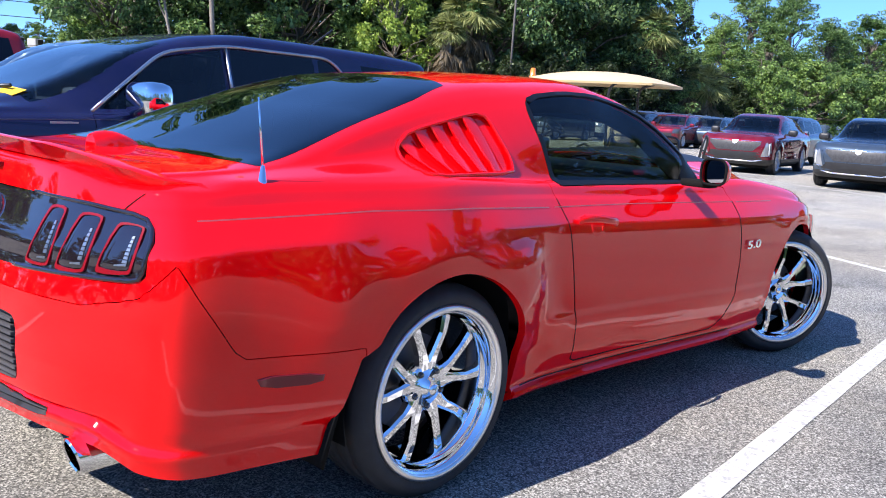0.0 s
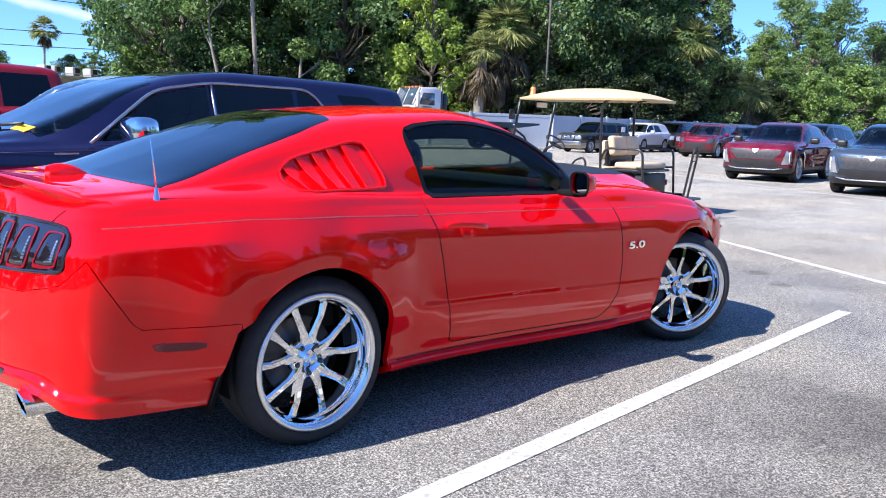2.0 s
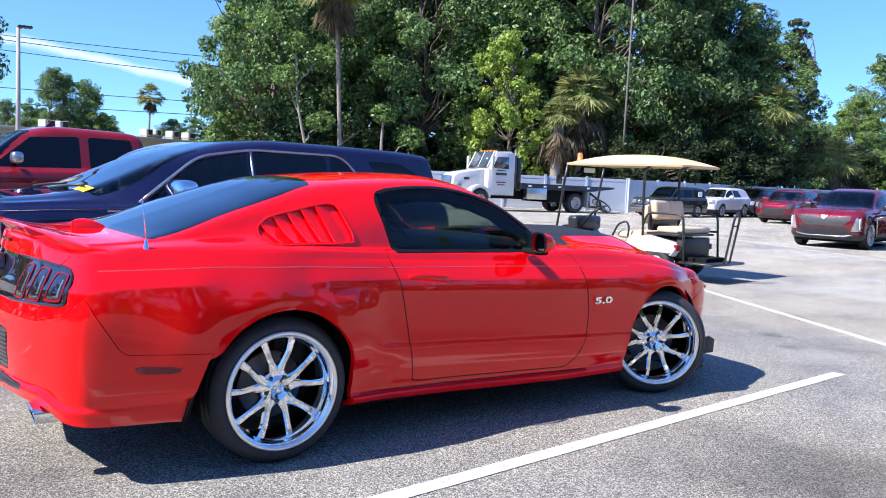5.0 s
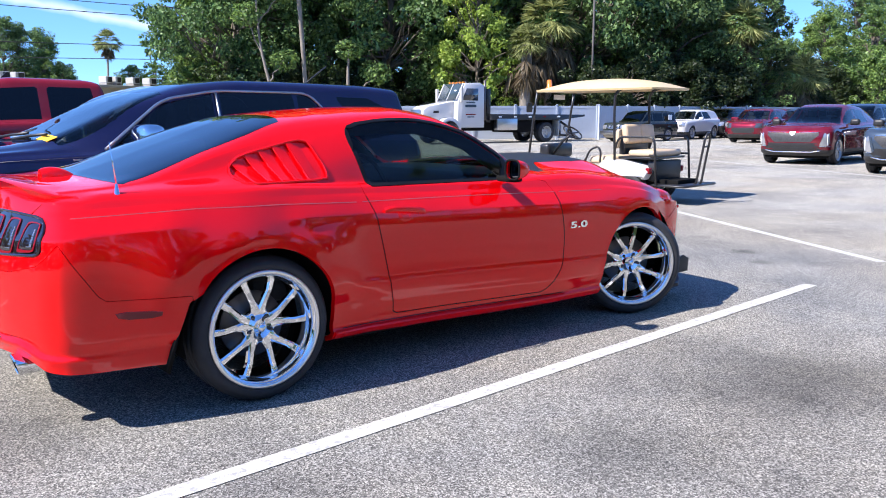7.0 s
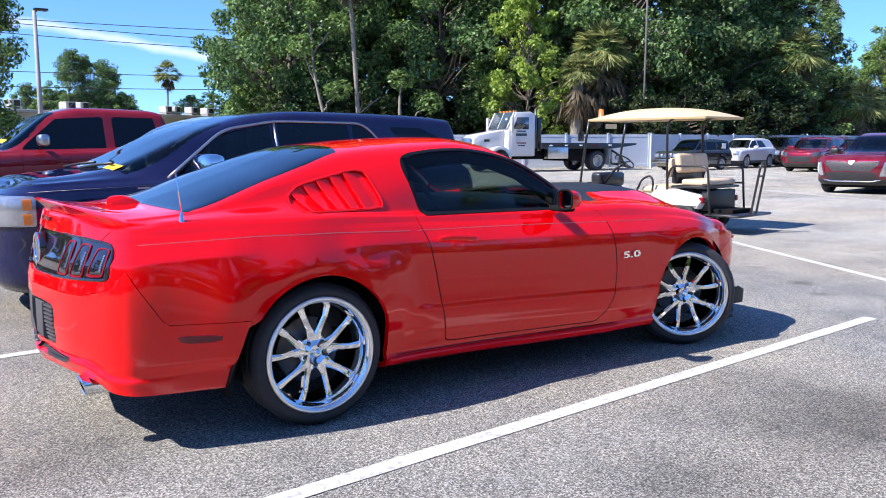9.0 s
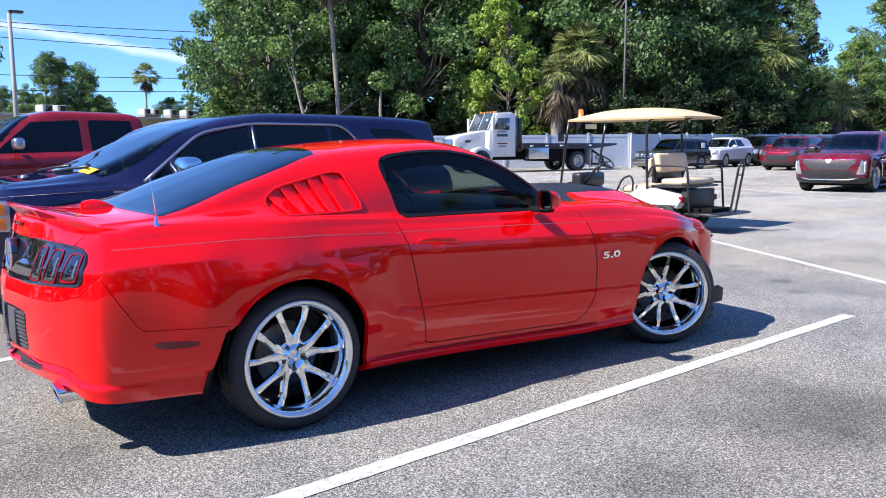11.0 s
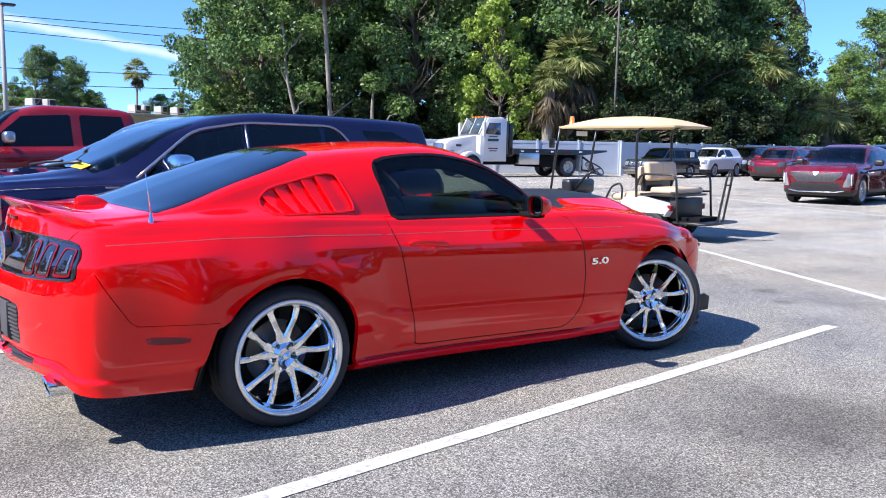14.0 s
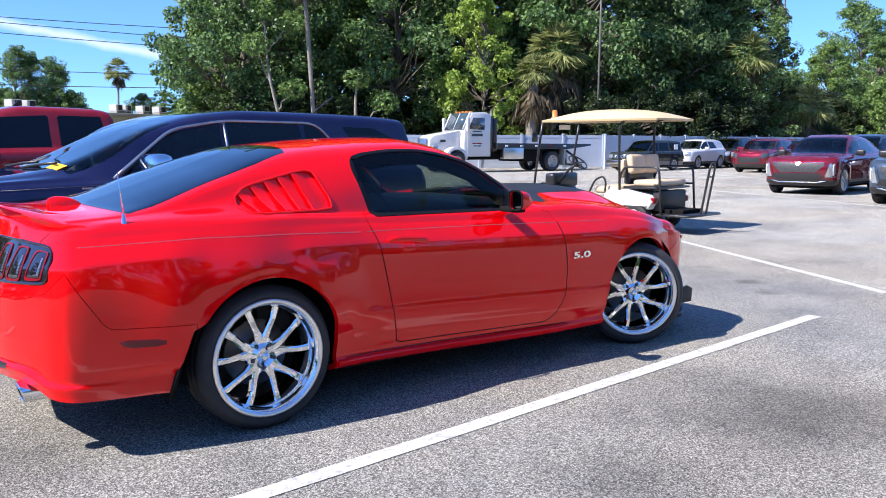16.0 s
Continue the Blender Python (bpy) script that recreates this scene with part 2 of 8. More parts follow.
M = dict(
    asphalt=asphalt(),
    line=line_paint(),
    red=paint("red_paint", (0.82, 0.0015, 0.003), 0.0, 0.002),
    navy=paint("navy_paint", (0.006, 0.008, 0.045), 0.0, 0.015),
    ruby=paint("ruby_paint", (0.13, 0.003, 0.014), 0.2),
    pickup_red=paint("pickup_red_paint", (0.2, 0.005, 0.012), 0.0, 0.03),
    slate=paint("slate_paint", (0.05, 0.075, 0.11), 0.5),
    white_paint=paint("white_paint", (0.56, 0.56, 0.56)),
    black_paint=paint("black_paint", (0.012, 0.012, 0.014)),
    green_paint=paint("dark_green_paint", (0.018, 0.024, 0.022)),
    silver=paint("silver_paint", (0.42, 0.43, 0.44), 0.6),
    tan_paint=paint("tan_paint", (0.3, 0.27, 0.22), 0.3),
    stripe=plain("pale_red_stripe", (0.75, 0.22, 0.2), 0.4, coat=0.5),
    chrome=plain("chrome", (0.86, 0.87, 0.88), 0.035, 1.0, vary=0.02),
    mirror=plain("mirror_glass", (0.2, 0.2, 0.23), 0.02, 1.0, vary=0.02),
    polished=plain("polished_lip", (0.88, 0.86, 0.84), 0.32, 1.0, vary=0.03),
    brushed=plain("brushed_steel", (0.55, 0.55, 0.56), 0.3, 1.0, vary=0.08),
    dark_steel=plain("dull_steel", (0.16, 0.15, 0.15), 0.45, 1.0, vary=0.2),
    rubber=plain("tyre_rubber", (0.028, 0.028, 0.03), 0.75, vary=0.3, scale=30, grain=0.2),
    gloss_black=plain("satin_black_trim", (0.008, 0.008, 0.009), 0.4, vary=0.2, scale=40, spec=0.25),
    grille=plain("dark_mesh_grille", (0.035, 0.035, 0.038), 0.55, 0.0, vary=0.5, scale=220),
    trim=plain("black_trim", (0.02, 0.02, 0.021), 0.45, vary=0.2, scale=40),
    worn_plastic=plain("greyed_plastic", (0.07, 0.066, 0.07), 0.6, vary=0.25, scale=40),
    cloth=plain("dark_seat_cloth", (0.03, 0.03, 0.033), 0.85, vary=0.25, scale=60),
    under=plain("underbody_black", (0.01, 0.01, 0.01), 0.9, vary=0.3, spec=0.08),
    light_glass=tinted("light_tinted_glass", (0.33, 0.345, 0.31), 1.4),
    cab_glass=plain("grey_cab_glass", (0.05, 0.075, 0.09), 0.12, coat=0.3, vary=0.1),
    cabin_glass=tinted("windshield_tint", (0.6, 0.78, 0.7), 1.22),
    glass=tinted("tinted_glass", (0.25, 0.28, 0.28), 1.5),
    dark_glass=tinted("dark_tinted_glass", (0.03, 0.03, 0.035), 1.47),
    clear_glass=tinted("windshield_glass", (0.5, 0.56, 0.56), 1.48),
    smoke=plain("smoked_red_lens", (0.14, 0.006, 0.012), 0.15, coat=0.5, vary=0.1, spec=0.3),
    dark_lens=plain("smoked_black_lens", (0.012, 0.008, 0.012), 0.03, coat=1.0, vary=0.1),
    red_lens=plain("red_lens", (0.22, 0.002, 0.008), 0.3, coat=0.1, spec=0.25),
    amber=plain("amber_lens", (0.75, 0.22, 0.02), 0.15, coat=1.0),
    lamp=plain("headlamp_reflector", (0.4, 0.41, 0.43), 0.15, 0.6, coat=1.0),
    led=plain("pale_lamp_strip", (0.75, 0.77, 0.8), 0.25, 0.0, coat=1.0),
    lamp_dark=plain("dark_lamp_glass", (0.07, 0.075, 0.085), 0.06, 0.3, coat=1.0),
    yellow=plain("yellow_card", (0.85, 0.5, 0.02), 0.7, vary=0.05),
    paper=plain("paper", (0.85, 0.85, 0.83), 0.8, vary=0.04),
    vinyl_fence=plain("white_vinyl", (0.42, 0.47, 0.54), 0.45, vary=0.06, scale=3),
    cream=plain("cream_plastic", (0.62, 0.47, 0.25), 0.4, vary=0.06, scale=4, grain=0.05),
    tan=plain("tan_vinyl", (0.62, 0.47, 0.31), 0.5, vary=0.1, scale=10, grain=0.1),
    tube=plain("black_tube", (0.018, 0.018, 0.02), 0.35, coat=0.3, vary=0.15),
    wall=plain("beige_stucco", (0.5, 0.44, 0.34), 0.9, vary=0.1, scale=2, grain=0.3),
    roof_edge=plain("pale_roof_edge", (0.42, 0.4, 0.36), 0.7, vary=0.12, scale=2),
    window_dark=plain("dark_window", (0.03, 0.035, 0.04), 0.08, coat=1.0),
    machine=plain("white_machine_casing", (0.42, 0.42, 0.4), 0.5, vary=0.12),
    pole=plain("grey_pole", (0.3, 0.29, 0.27), 0.7, vary=0.2, scale=8),
    wood_pole=plain("weathered_pole", (0.12, 0.11, 0.1), 0.9, vary=0.3, scale=12, grain=0.3),
    wire=plain("black_wire", (0.02, 0.02, 0.02), 0.6),
    bark=plain("bark", (0.15, 0.125, 0.1), 0.95, vary=0.35, scale=10, grain=0.6),
    palm_bark=plain("palm_bark", (0.25, 0.22, 0.18), 0.95, vary=0.35, scale=12, grain=0.6),
    deep=leaf("deep_green_leaf", (0.035, 0.08, 0.03), (0.28, 0.43, 0.15)),
    mid=leaf("mid_green_leaf", (0.045, 0.095, 0.03), (0.31, 0.46, 0.13)),
    lime=leaf("yellow_green_leaf", (0.19, 0.29, 0.045), (0.54, 0.65, 0.14)),
    # oak leaf colour lowered to stand in for shade under the canopy
    shaded_oak=leaf("shaded_oak_leaf", (0.025, 0.055, 0.024), (0.2, 0.31, 0.11)),
    conifer=leaf("grey_green_needles", (0.05, 0.08, 0.045), (0.17, 0.2, 0.1), 0.7),
    frond=leaf("palm_frond", (0.12, 0.155, 0.05), (0.44, 0.46, 0.2), 0.5),
    dead=leaf("dry_frond", (0.1, 0.08, 0.055), (0.24, 0.19, 0.125), 0.8),
    # undergrowth leaf darkened in colour for the shade the trees cast on it
    shade=leaf("shaded_understory_leaf", (0.012, 0.026, 0.012), (0.07, 0.1, 0.035)),
)


# ---- mesh helpers ----
def link_mesh(name, me, mat, parent=None, label="", smooth=True):
    if mat is not None and not me.materials:
        me.materials.append(mat)
    if smooth:
        me.polygons.foreach_set("use_smooth", [True] * len(me.polygons))
    ob = new(name, me)
    ob.parent = parent
    if label:
        ob["label"] = label
    return ob


def part(name, bm, mat, parent=None, label="", smooth=True, sharp=35):
    """One bmesh as one mesh object under a thing or a part."""
    if smooth and sharp:
        for e in bm.edges:
            if len(e.link_faces) == 2 and e.calc_face_angle(0) > radians(sharp):
                e.smooth = False
    me = bpy.data.meshes.new(name)
    bm.to_mesh(me)
    bm.free()
    return link_mesh(name, me, mat, parent, label, smooth)


def thing(name, label, category, group="", at=None):
    ob = new(name)
    ob.empty_display_size = 0.2
    if at is not None:
        ob.matrix_basis = at
    return tagged(ob, label, category, group)


def box(bm, x0, x1, y0, y1, z0, z1, bevel=0.0, seg=2, m=None):
    """A box with bevelled edges, added to bm."""
    got = bmesh.ops.create_cube(bm, size=1.0)["verts"]
    for v in got:
        v.co = Vector(((x0 + x1) / 2 + v.co.x * (x1 - x0), (y0 + y1) / 2 + v.co.y * (y1 - y0), (z0 + z1) / 2 + v.co.z * (z1 - z0)))
    if bevel:
        edges = list({e for v in got for e in v.link_edges})
        res = bmesh.ops.bevel(bm, geom=edges, offset=bevel, segments=seg, profile=0.5, affect="EDGES")
        got = list({v for f in res["faces"] for v in f.verts} | {v for v in got if v.is_valid})
    if m is not None:
        bmesh.ops.transform(bm, matrix=m, verts=got)
    return got


def sweep(bm, pts, r, sides=8, closed=False, caps=True):
    """A round tube along points; r may be a list of radii."""
    pts = [Vector(p) for p in pts]
    n = len(pts)
    rs = r if isinstance(r, (list, tuple)) else [r] * n
    rings, up = [], None
    for i, p in enumerate(pts):
        a = pts[(i - 1) % n] if closed or i else p
        b = pts[(i + 1) % n] if closed or i < n - 1 else p
        d = (b - a).normalized()
        if up is None:
            up = d.orthogonal().normalized()
        up = (up - d * up.dot(d)).normalized()
        side = d.cross(up)
        rings.append([bm.verts.new(p + (up * math.cos(t) + side * math.sin(t)) * rs[i]) for t in (2 * math.pi * k / sides for k in range(sides))])
    for i in range(n if closed else n - 1):
        a, b = rings[i], rings[(i + 1) % n]
        for k in range(sides):
            bm.faces.new((a[k], a[(k + 1) % sides], b[(k + 1) % sides], b[k]))
    if caps and not closed:
        bm.faces.new(rings[0][::-1])
        bm.faces.new(rings[-1])
    return rings


def bend(pts, r=0.06, seg=4):
    """Points with their corners rounded by r."""
    pts = [Vector(p) for p in pts]
    out = [pts[0]]
    for a, b, c in zip(pts, pts[1:], pts[2:]):
        u, w = (a - b), (c - b)
        k = min(r, u.length * 0.45, w.length * 0.45)
        p, q = b + u.normalized() * k, b + w.normalized() * k
        for i in range(seg + 1):
            t = i / seg
            out.append(p * (1 - t) ** 2 + b * 2 * t * (1 - t) + q * t * t)
    return out + [pts[-1]]


def turned(bm, profile, sides=48, axis="y", centre=(0, 0, 0), close=False):
    """A surface of revolution: profile of (radius, along)."""
    rings = []
    for r, a in profile:
        ring = []
        for k in range(sides):
            t = 2 * math.pi * k / sides
            c, s = r * math.cos(t), r * math.sin(t)
            p = {"y": (c, a, s), "x": (a, c, s), "z": (c, s, a)}[axis]
            ring.append(bm.verts.new(Vector(p) + Vector(centre)))
        rings.append(ring)
    pairs = list(zip(rings, rings[1:])) + ([(rings[-1], rings[0])] if close else [])
    for a, b in pairs:
        for k in range(sides):
            bm.faces.new((a[k], a[(k + 1) % sides], b[(k + 1) % sides], b[k]))
    return rings


def prism(bm, outline, depth, axis="y", bevel=0.0):
    """A flat outline of (a, b) given thickness from depth[0] to depth[1] along an axis."""
    place = {"y": lambda a, b, d: (a, d, b), "x": lambda a, b, d: (d, a, b), "z": lambda a, b, d: (a, b, d)}[axis]
    lo = [bm.verts.new(place(a, b, depth[0])) for a, b in outline]
    hi = [bm.verts.new(place(a, b, depth[1])) for a, b in outline]
    f = [bm.faces.new(lo[::-1]), bm.faces.new(hi)]
    n = len(lo)
    for i in range(n):
        f.append(bm.faces.new((lo[i], lo[(i + 1) % n], hi[(i + 1) % n], hi[i])))
    if bevel:
        edges = list({e for e in f[0].edges} | {e for e in f[1].edges})
        bmesh.ops.bevel(bm, geom=edges, offset=bevel, segments=2, profile=0.5, affect="EDGES")
    return lo + hi


def rounded(pts, times=2, k=0.22):
    """A closed outline with its corners cut, times over."""
    for _ in range(times):
        out = []
        for (ax, ay), (bx, by) in zip(pts, pts[1:] + pts[:1]):
            out += [(ax * (1 - k) + bx * k, ay * (1 - k) + by * k), (ax * k + bx * (1 - k), ay * k + by * (1 - k))]
        pts, k = out, 0.25
    return pts


def pchip(pts, q):
    """Smooth values through (x, value) pairs without overshoot."""
    x, y = np.array(pts, float).T
    q = np.clip(np.asarray(q, float), x[0], x[-1])
    if len(x) == 2:
        return np.interp(q, x, y)
    h, d = np.diff(x), np.diff(y) / np.diff(x)
    m = np.zeros_like(y)
    w1, w2 = 2 * h[1:] + h[:-1], h[1:] + 2 * h[:-1]
    good = d[1:] * d[:-1] > 0
    with np.errstate(divide="ignore", invalid="ignore"):
        m[1:-1] = np.where(good, (w1 + w2) / (w1 / d[:-1] + w2 / d[1:]), 0)
    m[0], m[-1] = d[0], d[-1]
    i = np.clip(np.searchsorted(x, q) - 1, 0, len(h) - 1)
    t = (q - x[i]) / h[i]
    return (2 * t**3 - 3 * t**2 + 1) * y[i] + (t**3 - 2 * t**2 + t) * h[i] * m[i] + (3 * t**2 - 2 * t**3) * y[i + 1] + (t**3 - t**2) * h[i] * m[i + 1]


# ---- car bodies: a half shell of smooth rails, cut into panels ----
def inside(poly, a, b):
    """Which of the points (a, b) lie in a closed outline."""
    px, py = np.array(poly, float).T
    got = np.zeros(np.shape(a), bool)
    for i in range(len(px)):
        x0, y0, x1, y1 = px[i - 1], py[i - 1], px[i], py[i]
        if y0 == y1:
            continue
        cross = ((y0 > b) != (y1 > b)) & (a < (x1 - x0) * (b - y0) / (y1 - y0) + x0)
        got ^= cross
    return got


def nearest(poly, p):
    """The nearest points of a closed outline to points p."""
    v = np.array(poly, float)
    best, far = p.copy(), np.full(len(p), 1e9)
    for a, b in zip(np.roll(v, 1, 0), v):
        e = b - a
        t = np.clip(((p - a) @ e) / max(e @ e, 1e-12), 0, 1)
        c = a + t[:, None] * e
        d = ((p - c) ** 2).sum(1)
        best = np.where((d < far)[:, None], c, best)
        far = np.minimum(far, d)
    return best


class Shell:
    """The right half (y < 0) of a car's outer skin, as a grid of stations by rails. A rail is (half widths by x, heights by x, tail x, nose x)."""

    def __init__(self, rails, rear, front, tail_n=4.0, nose_n=3.0, step=0.02, across=8, wraps=24, wrap=0.4, tail_plan=None):
        mid = np.linspace(rear, front, max(4, int((front - rear) / step)))
        u = np.linspace(0, 1, wraps + 1)[1:]
        s = np.r_[rear - wrap * u[::-1], mid, front + wrap * u]
        lines = []
        for half, high, tail, nose in rails:
            x, h, z = s.copy(), pchip(half, np.clip(s, rear, front)), pchip(high, s)
            for mask, end, limit, n, sign in ((s < rear, tail, rear, tail_n, -1), (s > front, nose, front, nose_n, 1)):
                if sign < 0 and tail_plan:
                    u = np.abs(s[mask] - limit) / wrap
                    x[mask] = limit + (end - limit) * pchip([(a, b) for a, b, c in tail_plan], u)
                    h[mask] = h[mask] * pchip([(a, c) for a, b, c in tail_plan], u)
                    continue
                th = np.abs(s[mask] - limit) / wrap * math.pi / 2
                x[mask] = limit + (end - limit) * np.sin(th) ** (2 / n)
                h[mask] = h[mask] * np.cos(th).clip(0) ** (2 / n)
            lines.append(np.stack([x, -h, z], -1))
        a = np.array(lines)
        r = np.arange(len(rails))
        q = np.linspace(0, len(rails) - 1, (len(rails) - 1) * across + 1)
        self.v = np.empty((len(s), len(q), 3))
        for i in range(len(s)):
            for c in range(3):
                self.v[i, :, c] = pchip(np.stack([r, a[:, i, c]], -1), q)
        self.rail = q
        self.label = np.full((len(s) - 1, len(q) - 1), "body", dtype=object)
        self.settle()

    def settle(self):
        """Face centres and vertex normals."""
        v = self.v
        self.c = (v[1:, 1:] + v[:-1, 1:] + v[1:, :-1] + v[:-1, :-1]) / 4
        du, dw = np.gradient(v, axis=0), np.gradient(v, axis=1)
        n = np.cross(du, dw)
        self.n = n / np.linalg.norm(n, axis=-1, keepdims=True).clip(1e-9)
        self.fn = (self.n[1:, 1:] + self.n[:-1, :-1]) / 2

    def push(self, amount):
        """Moves the skin along y by amount(x, y, z), outwards where positive."""
        v = self.v
        d = amount(v[..., 0], v[..., 1], v[..., 2])
        v[..., 1] -= d * np.clip(-v[..., 1] / 0.3, 0, 1)
        self.settle()

    def cut(self, name, poly, plane="xz", where=None, over=None):
        """Gives the faces within an outline, seen along an axis, a name of their own, and draws their edge onto the outline."""
        i, j = {"xz": (0, 2), "xy": (0, 1), "yz": (1, 2)}[plane]
        k = 3 - i - j
        hit = inside(poly, self.c[..., i], self.c[..., j])
        if where is not None:
            hit &= where(self.c, self.fn)
        if over is not None:
            hit &= np.isin(self.label, over)
        if not hit.any():
            return
        pad = np.zeros((hit.shape[0] + 2, hit.shape[1] + 2), int)
        pad[1:-1, 1:-1] = hit
        near = pad[1:, 1:] + pad[:-1, 1:] + pad[1:, :-1] + pad[:-1, :-1]
        edge = (near > 0) & (near < 4)
        if over is not None:
            free = np.zeros_like(pad)
            free[1:-1, 1:-1] = np.isin(self.label, over)
            edge &= (free[1:, 1:] + free[:-1, 1:] + free[1:, :-1] + free[:-1, :-1]) == 4
        p = self.v[edge][:, [i, j]]
        t = nearest(poly, p)
        d = t - p
        ok = (d**2).sum(1) < 0.035**2
        d[~ok] = 0
        n = self.n[edge]
        nk = np.where(np.abs(n[:, k]) < 0.25, np.inf, n[:, k])
        moved = self.v[edge].copy()
        moved[:, i] += d[:, 0]
        moved[:, j] += d[:, 1]
        reach = np.hypot(d[:, 0], d[:, 1])
        moved[:, k] -= np.clip((n[:, i] * d[:, 0] + n[:, j] * d[:, 1]) / nk, -0.7 * reach, 0.7 * reach)
        self.v[edge] = moved
        self.label[hit] = name
        self.c = (self.v[1:, 1:] + self.v[:-1, 1:] + self.v[1:, :-1] + self.v[:-1, :-1]) / 4

    def arch(self, x, z, r, lip=0.02, wide=0.1, splay=0.0):
        """A round wheel opening with a flared edge; splay lets its rear edge run backwards towards the ground."""
        v = self.v
        d = np.hypot(v[..., 0] - x, v[..., 2] - z)
        low = v[..., 2] < z + r + wide
        v[..., 1] -= np.where(low, lip * np.exp(-(((d - r) / wide) ** 2)), 0) * (v[..., 1] < -0.4)
        self.settle()
        ring = [(x + r * math.cos(t), z + r * math.sin(t)) for t in (2 * math.pi * k / 64 for k in range(64))]
        ring = [(a, b if b > z - 0.05 else z - 0.4) for a, b in ring]
        ring = [(min(a, x - 0.97 * r - splay * (z + 0.19 - b)) if splay and a < x - 0.8 * r and b < z + 0.19 else a, b) for a, b in ring]
        self.cut("hole", ring, "xz", lambda c, n: c[..., 1] < -0.45)

    def on(self, a, b, plane="xz", back=False):
        """The skin's place at (x, z) on the side, or at (y, z) on the tail."""
        i, j = (0, 2) if plane == "xz" else (1, 2)
        v = self.v.reshape(-1, 3)
        n = self.n.reshape(-1, 3)
        ok = (v[:, 1] < -0.3) & (np.abs(n[:, 1]) > 0.2) if plane == "xz" else (v[:, 0] < 0) & (n[:, 0] < -0.15) if not back else (v[:, 0] > 1.5) & (n[:, 0] > 0.12)
        v, n = v[ok], n[ok]
        d = (v[:, i] - a) ** 2 + (v[:, j] - b) ** 2
        near = np.argpartition(d, 6)[:6]
        w = 1 / (d[near] + 1e-5)
        w /= w.sum()
        p, q = w @ v[near], w @ n[near]
        q /= np.linalg.norm(q)
        k = 3 - i - j
        p[k] -= (q[i] * (a - p[i]) + q[j] * (b - p[j])) / q[k]
        p[i], p[j] = a, b
        if q @ (p - np.array([1.3, 0, 0.6])) < 0:
            q = -q
        return Vector(p), Vector(q)

    def panel(self, names, title, mat, parent, label="", gap=0.0, depth=0.02, sides="both", lift=0.0, smooth=True):
        """The faces of these names as a mesh: 'both' joins the halves, 'pair' makes two objects. Returns the objects."""
        names = [names] if isinstance(names, str) else names
        fi, fj = np.nonzero(np.isin(self.label, names))
        if not len(fi):
            return []
        w = self.v.shape[1]
        quads = np.stack([fi * w + fj, (fi + 1) * w + fj, (fi + 1) * w + fj + 1, fi * w + fj + 1], -1)
        used, flat = np.unique(quads, return_inverse=True)
        quads = flat.reshape(-1, 4)
        co = self.v.reshape(-1, 3)[used].copy()
        no = self.n.reshape(-1, 3)[used]
        co += no * lift
        made = []
        for turn in ((1, -1) if sides == "pair" else (0,) if sides == "both" else (1,)):
            bm = bmesh.new()
            flips = {1: [1], -1: [-1], 0: [1, -1]}[turn]
            for f in flips:
                vs = [bm.verts.new((c[0], c[1] * f, c[2])) for c in co]
                for q in quads:
                    ids = list(dict.fromkeys(q))
                    if len(ids) >= 3:
                        face = [vs[k] for k in ids]
                        bm.faces.new(face if f == 1 else face[::-1])
            bmesh.ops.remove_doubles(bm, verts=bm.verts, dist=0.0004)
            edges = [e for e in bm.edges if len(e.link_faces) == 1]
            bm.normal_update()
            norm = {v: v.normal.copy() for e in edges for v in e.verts}
            if gap:
                rim = {}
                for e in edges:
                    inner = e.link_faces[0].calc_center_median() - (e.verts[0].co + e.verts[1].co) / 2
                    for v in e.verts:
                        rim[v] = rim.get(v, Vector()) + inner.normalized()
                for v, d in rim.items():
                    v.co += d.normalized() * gap
            if depth:
                out = bmesh.ops.extrude_edge_only(bm, edges=edges)["geom"]
                for e in edges:
                    e.smooth = False
                below = {}
                for v in (g for g in out if isinstance(g, bmesh.types.BMVert)):
                    src = min((e.other_vert(v) for e in v.link_edges if e.other_vert(v) in norm), key=lambda o: (o.co - v.co).length, default=None)
                    if src is not None:
                        below[v] = norm[src]
                for v, d in below.items():
                    v.co -= d * depth
            made.append(part(title, bm, mat, parent, label, smooth, sharp=0))
        return made


